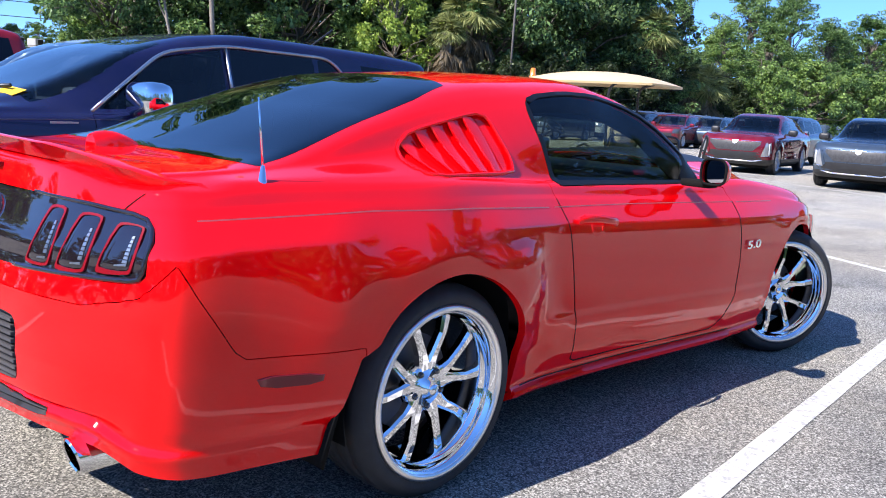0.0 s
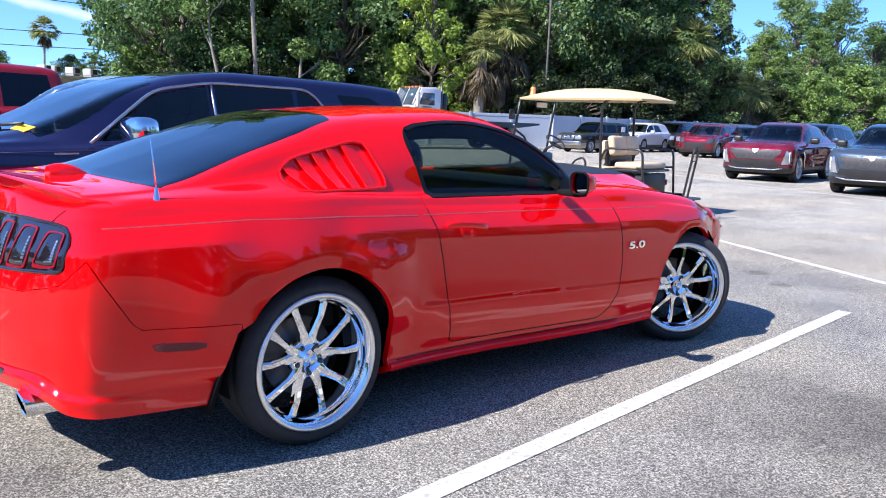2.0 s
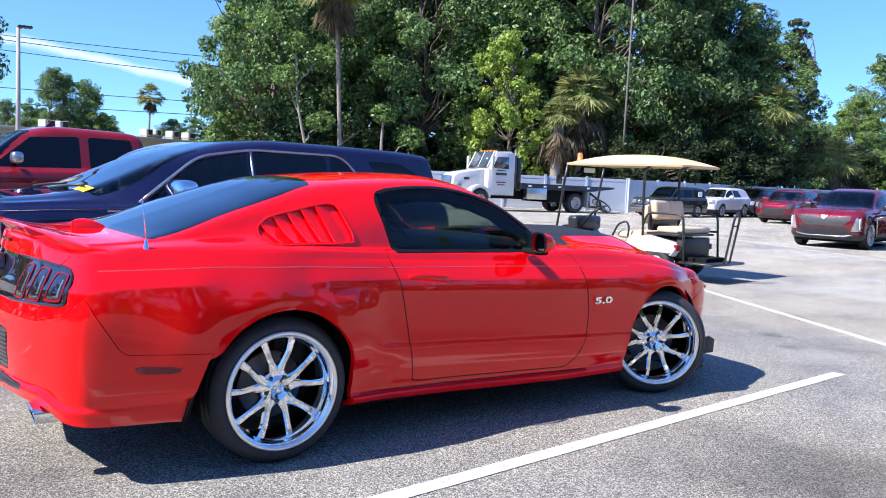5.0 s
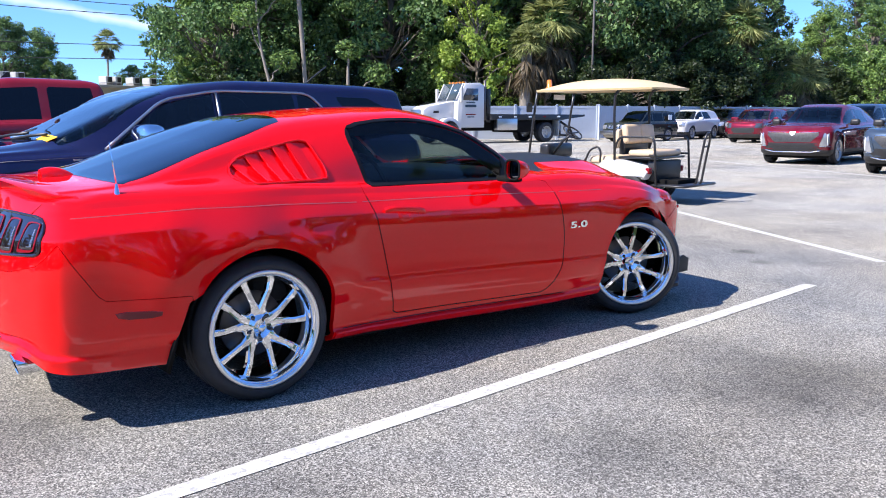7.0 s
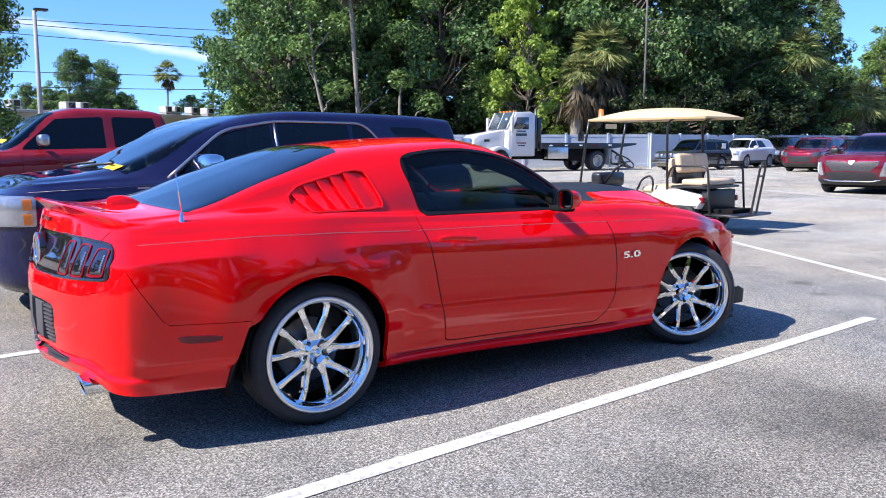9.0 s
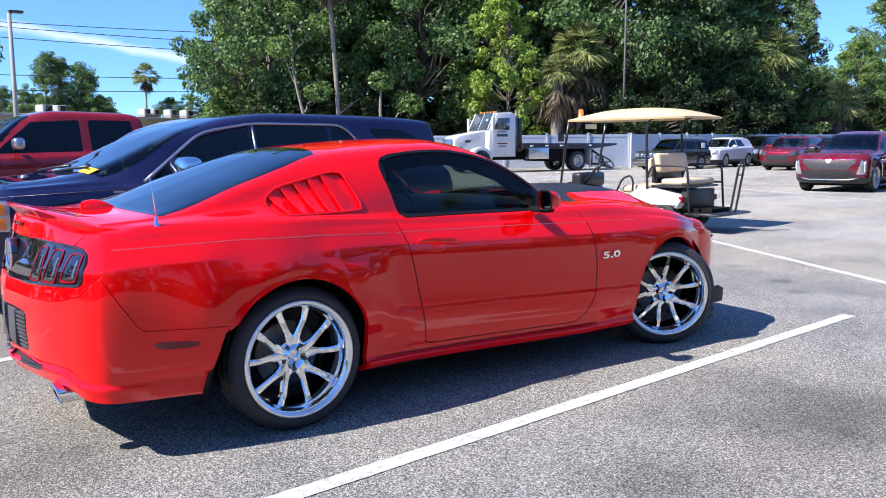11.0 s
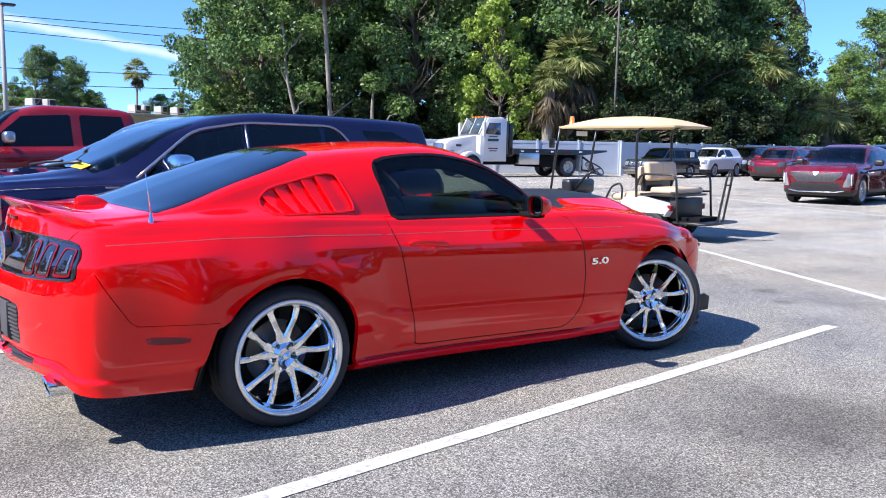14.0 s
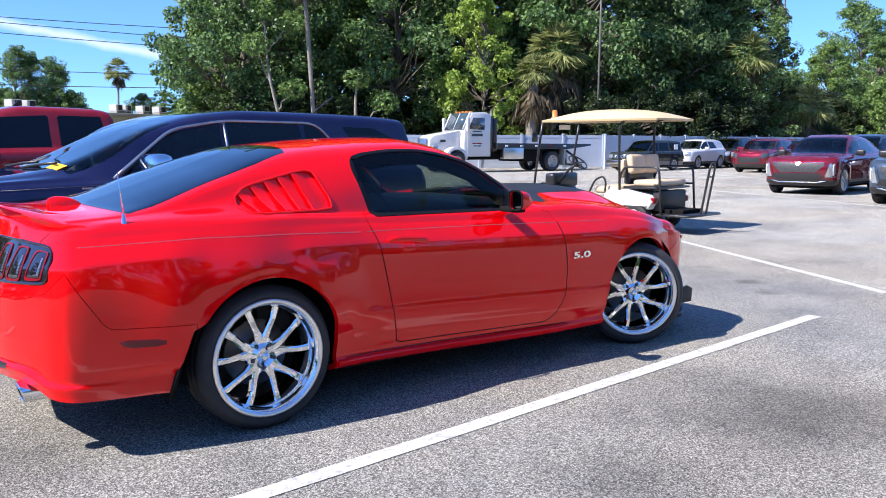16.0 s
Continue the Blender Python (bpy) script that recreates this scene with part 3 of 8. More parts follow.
def wheel(parent, at, r, rim_r, width, spokes=5, double=True, rim_mat=None, face=-1, dish=0.05, detail=48, spoke_w=0.03, lip=0.018, name="wheel", steer=0.0, phase=0.0):
    """A tyre and a spoked rim under one wheel; face: the side along y that looks out."""
    hub = new(name)
    hub.parent = parent
    hub.matrix_basis = pose(*at, 0, 0, (0 if face < 0 else 180) + steer) @ Matrix.Rotation(-radians(phase), 4, "Y")
    hub.empty_display_size = 0.1
    w = width / 2
    bm = bmesh.new()
    prof = [(rim_r - 0.01, w * 0.75), (rim_r, w * 0.95), (rim_r + (r - rim_r) * 0.5, w * 1.02), (r - 0.022, w * 0.9), (r - 0.004, w * 0.74)]
    prof += [(r - 0.001, w * 0.5), (r - 0.009, w * 0.48), (r - 0.009, w * 0.42), (r, w * 0.4), (r, w * 0.05), (r - 0.009, w * 0.035)]
    turned(bm, prof + [(a, -b) for a, b in prof[::-1]], detail)
    part("tyre", bm, M["rubber"], hub, "black rubber tyre")
    mat = rim_mat or M["chrome"]
    y0 = -w + dish
    bm = bmesh.new()
    turned(bm, [(rim_r * 0.985, w * 0.8), (rim_r + lip * 0.3, -w * 0.8), (rim_r + lip * 0.25, -w * 0.97), (rim_r - lip * 0.2, -w * 1.0), (rim_r - lip, -w * 0.95), (rim_r - lip * 1.2, -w * 0.75), (rim_r - lip * 1.4, y0 - 0.012), (rim_r * 0.875, y0 - 0.008), (rim_r * 0.855, y0 + 0.006), (rim_r * 0.86, w * 0.55)], detail)
    part("rim", bm, mat, hub, "bright metal rim barrel and lip")
    if detail >= 48:
        bm = bmesh.new()
        turned(bm, [(rim_r + 0.006, -w * 0.96), (rim_r + 0.005, -w * 1.02), (rim_r - 0.004, -w * 1.045), (rim_r - 0.014, -w * 1.02), (rim_r - 0.016, -w * 0.96)], detail)
        part("rim_lip", bm, M["polished"], hub, "polished outer lip")
    bm = bmesh.new()
    y0 = -w + dish
    n = spokes * 2 if double else spokes
    ray = []
    shared = []
    for k in range(n):
        if detail >= 48:
            turn = Matrix.Rotation(-2 * math.pi * (k // 2 if double else k) / spokes, 4, "Y")
            if k >= (2 if double else 1):
                ob = link_mesh("spoke", shared[k % 2 if double else 0], None, hub)
                ob.matrix_basis = turn
                continue
            bm = bmesh.new()
        base = 2 * math.pi * (k // 2) / spokes if double else 2 * math.pi * k / spokes
        off = (0.5 * (2 * math.pi / n)) * (1 if k % 2 else -1) if double else 0
        root, tip = base + off * 0.45, base + off
        for (ra, ta, ya, wa), (rb, tb, yb, wb) in zip(
            [(0.2, root, 0.01, 2.0), (0.3, root * 0.8 + tip * 0.2, 0.006, 1.35), (0.42, root * 0.5 + tip * 0.5, 0.003, 0.95), (0.65, tip * 0.95 + root * 0.05, 0.0, 0.85)],
            [(0.3, root * 0.8 + tip * 0.2, 0.006, 1.35), (0.42, root * 0.5 + tip * 0.5, 0.003, 0.95), (0.65, tip * 0.95 + root * 0.05, 0.0, 0.85), (0.93, tip, 0.008, 1.15)],
        ):
            ring = []
            for rr, tt, yy, ww in ((ra, ta, ya, wa), (rb, tb, yb, wb)):
                c = Vector((math.cos(tt), 0, math.sin(tt))) * rr * rim_r
                side = Vector((-math.sin(tt), 0, math.cos(tt))) * spoke_w * ww * 0.5
                d0, d1 = Vector((0, y0 + yy, 0)), Vector((0, y0 + yy + 0.03, 0))
                ring.append([bm.verts.new(c + p) for p in (side * 0.55 + d0, side + d0 + Vector((0, 0.008, 0)), side * 1.05 + d1, -side * 1.05 + d1, -side + d0 + Vector((0, 0.008, 0)), -side * 0.55 + d0)])
            for q in range(6):
                bm.faces.new((ring[0][q], ring[0][(q + 1) % 6], ring[1][(q + 1) % 6], ring[1][q]))
        if detail >= 48:
            bmesh.ops.recalc_face_normals(bm, faces=bm.faces)
            shared.append(part("spoke", bm, mat, hub).data)
    if detail < 48:
        bmesh.ops.recalc_face_normals(bm, faces=bm.faces)
        part("spokes", bm, mat, hub)
    bm = bmesh.new()
    turned(bm, [(0.0, y0 - 0.03), (rim_r * 0.06, y0 - 0.026), (rim_r * 0.075, y0 - 0.02), (rim_r * 0.085, y0 - 0.008), (rim_r * 0.125, y0 - 0.002), (rim_r * 0.13, y0 + 0.008), (rim_r * 0.26, y0 + 0.01), (rim_r * 0.3, y0 + 0.018), (rim_r * 0.31, y0 + 0.06)], 32)
    part("hub_cap", bm, mat, hub, "round centre cap")
    if detail >= 48:
        bm = bmesh.new()
        turned(bm, [(0.0, y0 + 0.09), (rim_r * 0.58, y0 + 0.09), (rim_r * 0.58, y0 + 0.11)], 40)
        part("brake_disc", bm, M["dark_steel"], hub, "dull steel brake disc")
        for k in range(spokes):
            bm = bmesh.new()
            t = 2 * math.pi * (k + 0.5) / spokes
            c = Vector((math.cos(t), 0, math.sin(t))) * rim_r * 0.215
            turned(bm, [(0.0, -0.012), (0.009, -0.012), (0.011, -0.004), (0.011, 0.02)], 8, centre=c + Vector((0, y0 + 0.012, 0)))
            part("wheel_nut", bm, M["dark_lens"], hub, "dark wheel nut")
    return hub


def nose_of(sh):
    """A car's nose as a function of (y, z): the point and its outward normal."""

    def at(y, z):
        p, n = sh.on(-abs(y), z, "yz", True)
        return (Vector((p.x, -p.y, p.z)), Vector((n.x, -n.y, n.z))) if y > 0 else (p, n)

    return at


def patch_on(at, outline, lift=0.004, thick=0.008, rows=6):
    """A plate that follows a skin within an outline of (a, b)."""
    bm = bmesh.new()
    ca, cb = (sum(p[k] for p in outline) / len(outline) for k in (0, 1))
    fine = []
    for (a0, b0), (a1, b1) in zip(outline, outline[1:] + outline[:1]):
        m = max(1, int(math.hypot(a1 - a0, b1 - b0) / 0.08))
        fine += [(a0 + (a1 - a0) * k / m, b0 + (b1 - b0) * k / m) for k in range(m)]
    rings = []
    for f, up in [(k / rows, lift) for k in range(1, rows + 1)] + [(1.0, lift - thick)]:
        rings.append([])
        for a, b in fine:
            p, n = at(ca + (a - ca) * f, cb + (b - cb) * f)
            rings[-1].append(bm.verts.new(p + n * up))
    c, n = at(ca, cb)
    mid = bm.verts.new(c + n * lift)
    m = len(fine)
    for i in range(m):
        bm.faces.new((mid, rings[0][i], rings[0][(i + 1) % m]))
        for u, w in zip(rings, rings[1:]):
            bm.faces.new((u[i], u[(i + 1) % m], w[(i + 1) % m], w[i]))
    bmesh.ops.recalc_face_normals(bm, faces=bm.faces)
    return bm


def tube_on(at, points, r, lift=0.0, sides=6):
    """A tube laid along a skin."""
    bm = bmesh.new()
    pts = []
    for (a0, b0), (a1, b1) in zip(points, points[1:]):
        m = max(1, int(math.hypot(a1 - a0, b1 - b0) / 0.06))
        pts += [(a0 + (a1 - a0) * k / m, b0 + (b1 - b0) * k / m) for k in range(m)]
    spots = [at(a, b) for a, b in pts + [points[-1]]]
    sweep(bm, [p + n * lift for p, n in spots], r, sides)
    return bm


def car_rails(p):
    """The twelve rails of an ordinary car from its main sizes."""
    w, t, n = p["half"], p["tail"], p["nose"]
    zb, zt = p["belt"], p["top"]
    xs = np.linspace(t - 0.4, n + 0.4, 60)
    belt, top = pchip(zb, xs), pchip(zt, xs)
    cab = np.clip((top - belt - 0.04) / 0.3, 0, 1)

    def zz(a):
        return list(zip(xs, a))

    flat = [(t, w), (n, w)] if not p.get("plan") else p["plan"]
    plan = pchip(flat, xs)

    def hh(a):
        return list(zip(xs, a))

    low, sill = p.get("low", 0.22), p.get("sill", 0.3)
    wr = p["roof_half"]
    r = [
        (hh(plan - 0.12), zz(np.full(60, low)), t + 0.1, n - 0.12),
        (hh(plan - 0.035), zz(np.full(60, sill)), t + 0.03, n - 0.05),
        (hh(plan - 0.03), zz(sill + (belt - sill) * 0.32), t, n),
        (hh(plan), zz(sill + (belt - sill) * 0.58), t + 0.01, n),
        (hh(plan), zz(sill + (belt - sill) * 0.8), t + 0.03, n - 0.02),
        (hh(plan - 0.03), zz(belt - 0.03), t + 0.06, n - 0.07),
        (hh(plan - 0.075), zz(belt + 0.01), t + 0.09, n - 0.12),
        (hh(plan - 0.1), zz(np.minimum(belt + 0.035, top - 0.004)), t + 0.1, n - 0.16),
        (hh(plan - 0.1 - (plan - 0.1 - wr) * 0.5), zz(belt + (top - belt) * (0.5 * cab + 0.6 * (1 - cab))), t + 0.12, n - 0.2),
        (hh(np.full(60, wr)), zz(belt + (top - belt) * (0.9 * cab + 0.85 * (1 - cab))), t + 0.16, n - 0.24),
        (hh(np.full(60, wr - 0.12)), zz(belt + (top - belt) * 0.975), t + 0.17, n - 0.26),
        (hh(np.zeros(60)), zz(top), t + 0.17, n - 0.28),
    ]
    return r


SKINS = {}


def make_car(p, at, paint_mat, label, name="parked_car", category="car", group="", glass=None):
    """A parked car from its sizes: body, windows, lamps, grille, mirrors and wheels. It faces +x; the rear axle is at x = 0."""
    car = thing(name, label, category, group, at)
    sh = Shell(car_rails(p), p["tail"] + 0.3, p["nose"] - 0.45, p.get("tail_n", 4.0), p.get("nose_n", 3.2), p.get("step", 0.05), p.get("across", 4), 12)
    wb, rr = p["base"], p["tyre"]
    glass = glass or M["glass"]
    for x in (0.0, wb):
        sh.arch(x, rr, rr + 0.045, 0.015, 0.08)
    side = lambda c, n: (c[..., 1] < -0.3) & (np.abs(n[..., 1]) > 0.25)
    for k, poly in enumerate(p["windows"]):
        sh.cut(f"window{k}", poly, "xz", side)
    wr = p["roof_half"]
    (fx0, fx1), (rx0, rx1) = p["front_glass"], p["rear_glass"]
    sh.cut("front_glass", [(fx0, -wr + 0.03), (fx1 - 0.13, -p["half"] + 0.15), (fx1, -0.42), (fx1 + 0.03, 0.3), (fx0 + 0.04, 0.3)], "xy", lambda c, n: c[..., 2] > p["belt"][0][1] - 0.05)
    if p.get("upright"):
        z0, z1 = p["upright"]
        sh.cut("rear_glass", [(-wr - 0.04, z0), (-wr + 0.08, z1), (0.3, z1), (0.3, z0)], "yz", lambda c, n: (c[..., 0] < 0) & (n[..., 0] < -0.2))
    else:
        sh.cut("rear_glass", [(rx0, -wr - 0.02), (rx1, -wr + 0.06), (rx1, 0.3), (rx0, 0.3)], "xy", lambda c, n: (n[..., 2] > 0.1) & (c[..., 2] > p["belt"][0][1] - 0.05))
    front = lambda c, n: c[..., 0] > p["nose"] - 0.55
    back = lambda c, n: c[..., 0] < p["tail"] + 0.4
    if "tail_lamp" in p:
        sh.cut("tail_lamp", p["tail_lamp"], "yz", back)
    if "door_lines" in p:
        for k, poly in enumerate(p["door_lines"]):
            sh.cut(f"door{k}", poly, "xz", lambda c, n: c[..., 1] < -0.4, over=["body"])
    if p.get("cladding"):
        zc = p["cladding"]
        sh.cut("cladding", [(p["tail"] - 0.2, 0.0), (p["nose"] + 0.2, 0.0), (p["nose"] + 0.2, zc), (p["tail"] - 0.2, zc)], "xz", None, over=["body"])
    sh.panel("body", "body", paint_mat, car, depth=0.03)
    for k in range(len(p.get("door_lines", ()))):
        sh.panel(f"door{k}", "door", paint_mat, car, gap=0.004, sides="pair")
    sh.panel("cladding", "cladding", p.get("cladding_mat", M["trim"]), car, "lower body cladding")
    sh.panel("front_glass", "windshield", M["clear_glass"] if p.get("clear") else glass, car, "glass windshield")
    sh.panel("rear_glass", "rear_window", glass, car)
    for k in range(len(p["windows"])):
        sh.panel(f"window{k}", "side_window", M["dark_glass"] if k >= p.get("rear_dark", 9) else glass, car, sides="pair", depth=0.01)
    at_nose = nose_of(sh)
    for key, title, mat, word in (("grille", "grille", p.get("grille_mat", M["grille"]), "dark grille"), ("intake", "lower_intake", M["trim"], "")):
        if key in p:
            y, z0, z1 = p[key]
            line = p.get(key + "_line") or [(-y, (z0 + z1) / 2), (-y * 0.95, z1), (y * 0.95, z1), (y, (z0 + z1) / 2), (y * 0.9, z0), (-y * 0.9, z0)]
            part(title, patch_on(at_nose, line), mat, car, word)
    if "lamp" in p:
        for f in (1, -1):
            line = [(f * max(a, -p["half"] + 0.045), b) for a, b in p["lamp"]]
            part("headlamp", patch_on(at_nose, line, 0.005), p.get("lamp_mat", M["lamp"]), car, "clear headlamp")
    SKINS[car.name] = at_nose
    sh.panel("tail_lamp", "tail_lamp", M["red_lens"], car, "red tail lamp", sides="pair", lift=0.004)
    hw = p["half"]
    bm = bmesh.new()
    box(bm, p["tail"] + 0.15, p["nose"] - 0.25, -hw + 0.16, hw - 0.16, 0.17, 0.5, 0.05)
    part("underbody", bm, M["under"], car, "dark underbody")
    bm = bmesh.new()
    for x in p.get("seats", (0.95, 1.75)):
        for y in (-0.38, 0.38):
            box(bm, x - 0.25, x + 0.25, y - 0.25, y + 0.25, 0.45, p["seat_z"], 0.06)
            box(bm, x - 0.34, x - 0.2, y - 0.24, y + 0.24, 0.5, p["seat_z"] + 0.5, 0.06, m=None)
            box(bm, x - 0.34, x - 0.24, y - 0.12, y + 0.12, p["seat_z"] + 0.5, p["seat_z"] + 0.7, 0.04)
    part("seats", bm, M["cloth"], car, "dark seats")
    bm = bmesh.new()
    box(bm, p["front_glass"][1] - 0.55, p["front_glass"][1] - 0.05, -hw + 0.2, hw - 0.2, 0.6, p["belt"][-1][1] - 0.02 if False else p["dash_z"], 0.08)
    part("dashboard", bm, M["trim"], car)
    for x in (0.0, wb):
        for f in (-1, 1):
            wheel(car, (x, f * (hw - p["tyre_w"] / 2 - 0.015), rr), rr, p["rim"], p["tyre_w"], p.get("spokes", 5), p.get("double", True), p.get("rim_mat", M["brushed"]), f, 0.03, 28, 0.035)
    mx, mz = p["mirror"]
    for f in (-1, 1):
        bm = bmesh.new()
        k = p.get("mirror_size", 1.0)
        box(bm, -0.08 * k, 0.08 * k, -0.12 * k, 0.12 * k, -0.085 * k, 0.085 * k, 0.055 * k, 3)
        bmesh.ops.transform(bm, matrix=Matrix.Translation((mx, f * (hw + 0.09), mz)), verts=bm.verts)
        box(bm, mx - 0.03, mx + 0.03, min(f * (hw - 0.1), f * (hw + 0.02)), max(f * (hw - 0.1), f * (hw + 0.02)), mz - 0.07, mz - 0.03)
        part("side_mirror", bm, p.get("mirror_mat", paint_mat), car)
    return car


# ---- ground, lines, fence ----
LOT = radians(4.2)


def ground():
    me = bpy.data.meshes.new("ground")
    n, half = 40, 600.0
    g = np.linspace(-1, 1, n + 1)
    g = np.sign(g) * np.abs(g) ** 2.2 * half
    verts = [(x, y, 0.0) for x in g for y in g]
    faces = [(i * (n + 1) + j, (i + 1) * (n + 1) + j, (i + 1) * (n + 1) + j + 1, i * (n + 1) + j + 1) for i in range(n) for j in range(n)]
    me.from_pydata(verts, [], faces)
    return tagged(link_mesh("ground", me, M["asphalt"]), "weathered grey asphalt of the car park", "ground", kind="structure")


ground()


def stripe(a, b, width=0.1, label="worn white painted parking line on the asphalt"):
    """A painted line with slightly uneven edges, 4 mm proud."""
    a, b = Vector((*a, 0)), Vector((*b, 0))
    d = (b - a)
    side = Vector((-d.y, d.x, 0)).normalized() * width / 2
    n = max(2, int(d.length / 0.12))
    bm = bmesh.new()
    rows = []
    for i in range(n + 1):
        p = a + d * i / n
        j0, j1 = (noise.noise((p.x * 3, p.y * 3, k)) * 0.006 for k in (0.3, 7.7))
        rows.append([bm.verts.new(p + side * (1 + j0 / width) + Vector((0, 0, 0.004))), bm.verts.new(p - side * (1 + j1 / width) + Vector((0, 0, 0.004)))])
    for u, w in zip(rows, rows[1:]):
        bm.faces.new((u[0], u[1], w[1], w[0]))
    return tagged(part("parking_line", bm, M["line"], smooth=False), label, "parking line", "parking lines", "structure")


stripe((-2.6, -1.67), (4.56, -1.145))
stripe((-3.2, 1.36), (-0.55, 1.56))
stripe((-2.4, -4.42), (4.76, -3.9))
stripe((6.05, -1.05), (8.9, 4.2))
stripe((13.4, -4.0), (20.8, 12.4))
stripe((24.0, 6.0), (33.0, 20.5), label="faint white painted line across the car park")


def fence_run(a, b, high=1.83):
    """White vinyl fence: posts with caps, and a panel with rails between each two."""
    a, b = Vector((*a, 0)), Vector((*b, 0))
    run = thing("fence", "white vinyl privacy fence with square posts", "fence", "fences")
    d = b - a
    n = max(1, round(d.length / 2.44))
    turn = math.atan2(d.y, d.x)
    run.matrix_basis = Matrix.Translation(a) @ Matrix.Rotation(turn, 4, "Z")
    step = d.length / n
    bm = bmesh.new()
    box(bm, -0.065, 0.065, -0.065, 0.065, 0, high + 0.03, 0.006, 1)
    box(bm, -0.08, 0.08, -0.08, 0.08, high + 0.03, high + 0.05)
    box(bm, -0.05, 0.05, -0.05, 0.05, high + 0.05, high + 0.09, 0.03, 1)
    post = part("post", bm, M["vinyl_fence"], run, smooth=False)
    rails = []
    for z0, z1 in ((0.08, 0.26), (high - 0.14, high)):
        bm = bmesh.new()
        box(bm, 0.065, step - 0.065, -0.025, 0.025, z0, z1, 0.005, 1)
        rails.append(part("rail", bm, M["vinyl_fence"], run, smooth=False))
    bm = bmesh.new()
    boards = int((step - 0.13) / 0.15)
    w = (step - 0.13) / boards
    front = []
    for k in range(boards):
        a, b = 0.065 + k * w, 0.065 + (k + 1) * w
        front += [(a, -0.006), (a + 0.004, -0.012), (b - 0.004, -0.012), (b, -0.006)]
    prism(bm, front + [(step - 0.065, 0.012), (0.065, 0.012)], (0.24, high - 0.12), "z")
    panel = part("panel", bm, M["vinyl_fence"], run, smooth=False)
    for k in range(1, n + 1):
        o = link_mesh("post", post.data, None, run, smooth=False)
        o.location.x = k * step
        if k < n:
            for nm, src in (("panel", panel), ("rail", rails[0]), ("rail", rails[1])):
                o = link_mesh(nm, src.data, None, run, smooth=False)
                o.location.x = k * step
    return run


fence_run((10.5, 37.38), (33.9, 26.2))
fence_run((33.95, 26.1), (95.0, 26.1))


# ---- trees ----
def leaf_cloud(name, centres, radii, count, size, mat, seed, flat=0.0, tall=1.0):
    """Many small leaves round clump centres, as one mesh."""
    rng = np.random.default_rng(seed)
    pick = rng.integers(0, len(centres), count)
    u = rng.normal(size=(count, 3))
    u /= np.linalg.norm(u, axis=1, keepdims=True)
    rad = rng.uniform(0.45, 1.0, (count, 1)) ** 0.6
    p = centres[pick] + u * rad * radii[pick][:, None] * np.array([1, 1, 0.75])
    nrm = u * 0.6 + rng.normal(size=(count, 3)) * 0.55 + np.array([0, 0, 0.45 + flat])
    nrm /= np.linalg.norm(nrm, axis=1, keepdims=True)
    a = np.cross(nrm, rng.normal(size=(count, 3)))
    a /= np.linalg.norm(a, axis=1, keepdims=True)
    b = np.cross(nrm, a)
    s = (size * rng.uniform(0.6, 1.35, count))[:, None]
    b *= tall
    quad = np.stack([p - a * s, p - b * s * 0.55 + nrm * s * 0.15, p + a * s, p + b * s * 0.55 + nrm * s * 0.15], 1).reshape(-1, 3)
    me = bpy.data.meshes.new(name)
    me.vertices.add(len(quad))
    me.vertices.foreach_set("co", quad.ravel())
    me.loops.add(len(quad))
    me.loops.foreach_set("vertex_index", np.arange(len(quad)))
    me.polygons.add(count)
    me.polygons.foreach_set("loop_start", np.arange(0, len(quad), 4))
    me.update(calc_edges=True)
    me.materials.append(mat)
    return me


def limb(bm, a, b, r0, r1, rng, bow=0.08, n=5, sides=6):
    a, b = Vector(a), Vector(b)
    L = (b - a).length
    pts = [a.lerp(b, i / n) + Vector(rng.normal(size=3)) * L * bow * (0 if i in (0,) else 0.5) for i in range(n + 1)]
    sweep(bm, pts, [r0 + (r1 - r0) * i / n for i in range(n + 1)], sides, caps=False)
    return pts


def tree_meshes(seed, height=16.0, spread=5.0, base=0.25, leaves=9000, size=0.2, mat=None, trunk_r=0.28, clumps=46, narrow=False):
    """Trunk with limbs, and a crown of leaf clumps with gaps."""
    rng = np.random.default_rng(seed)
    bm = bmesh.new()
    top = Vector((rng.normal() * 0.5, rng.normal() * 0.5, height * 0.93))
    spine = limb(bm, (0, 0, -0.1), top, trunk_r, trunk_r * 0.15, rng, 0.035, 9, 9)
    cen, rad = [], []
    for k in range(clumps):
        f = rng.uniform(0, 1) ** 0.9
        z = height * (base + (1 - base) * f)
        wide = spread * (math.sin(math.pi * min(1, 0.16 + 0.84 * f) ** 0.9) ** 0.7 if not narrow else (1.02 - f) ** 0.9)
        t, q = rng.uniform(0, 2 * math.pi), rng.uniform(0.35, 1.0) ** 0.5
        c = Vector((math.cos(t) * wide * q, math.sin(t) * wide * q, z))
        s = spine[min(len(spine) - 1, max(1, int(len(spine) * (z / height) * 0.8)))]
        limb(bm, s, c, trunk_r * 0.3, 0.02, rng, 0.12, 4, 5)
        for _ in range(2):
            cen.append(c + Vector(rng.normal(size=3)) * spread * 0.1)
            rad.append(spread * rng.uniform(0.1, 0.21) * (0.8 if narrow else 1))
    me = bpy.data.meshes.new("trunk")
    bm.to_mesh(me)
    bm.free()
    me.materials.append(M["bark"])
    me.polygons.foreach_set("use_smooth", [True] * len(me.polygons))
    crown = leaf_cloud("crown", np.array([list(c) for c in cen]), np.array(rad), leaves, size, mat or M["deep"], seed + 500)
    return me, crown


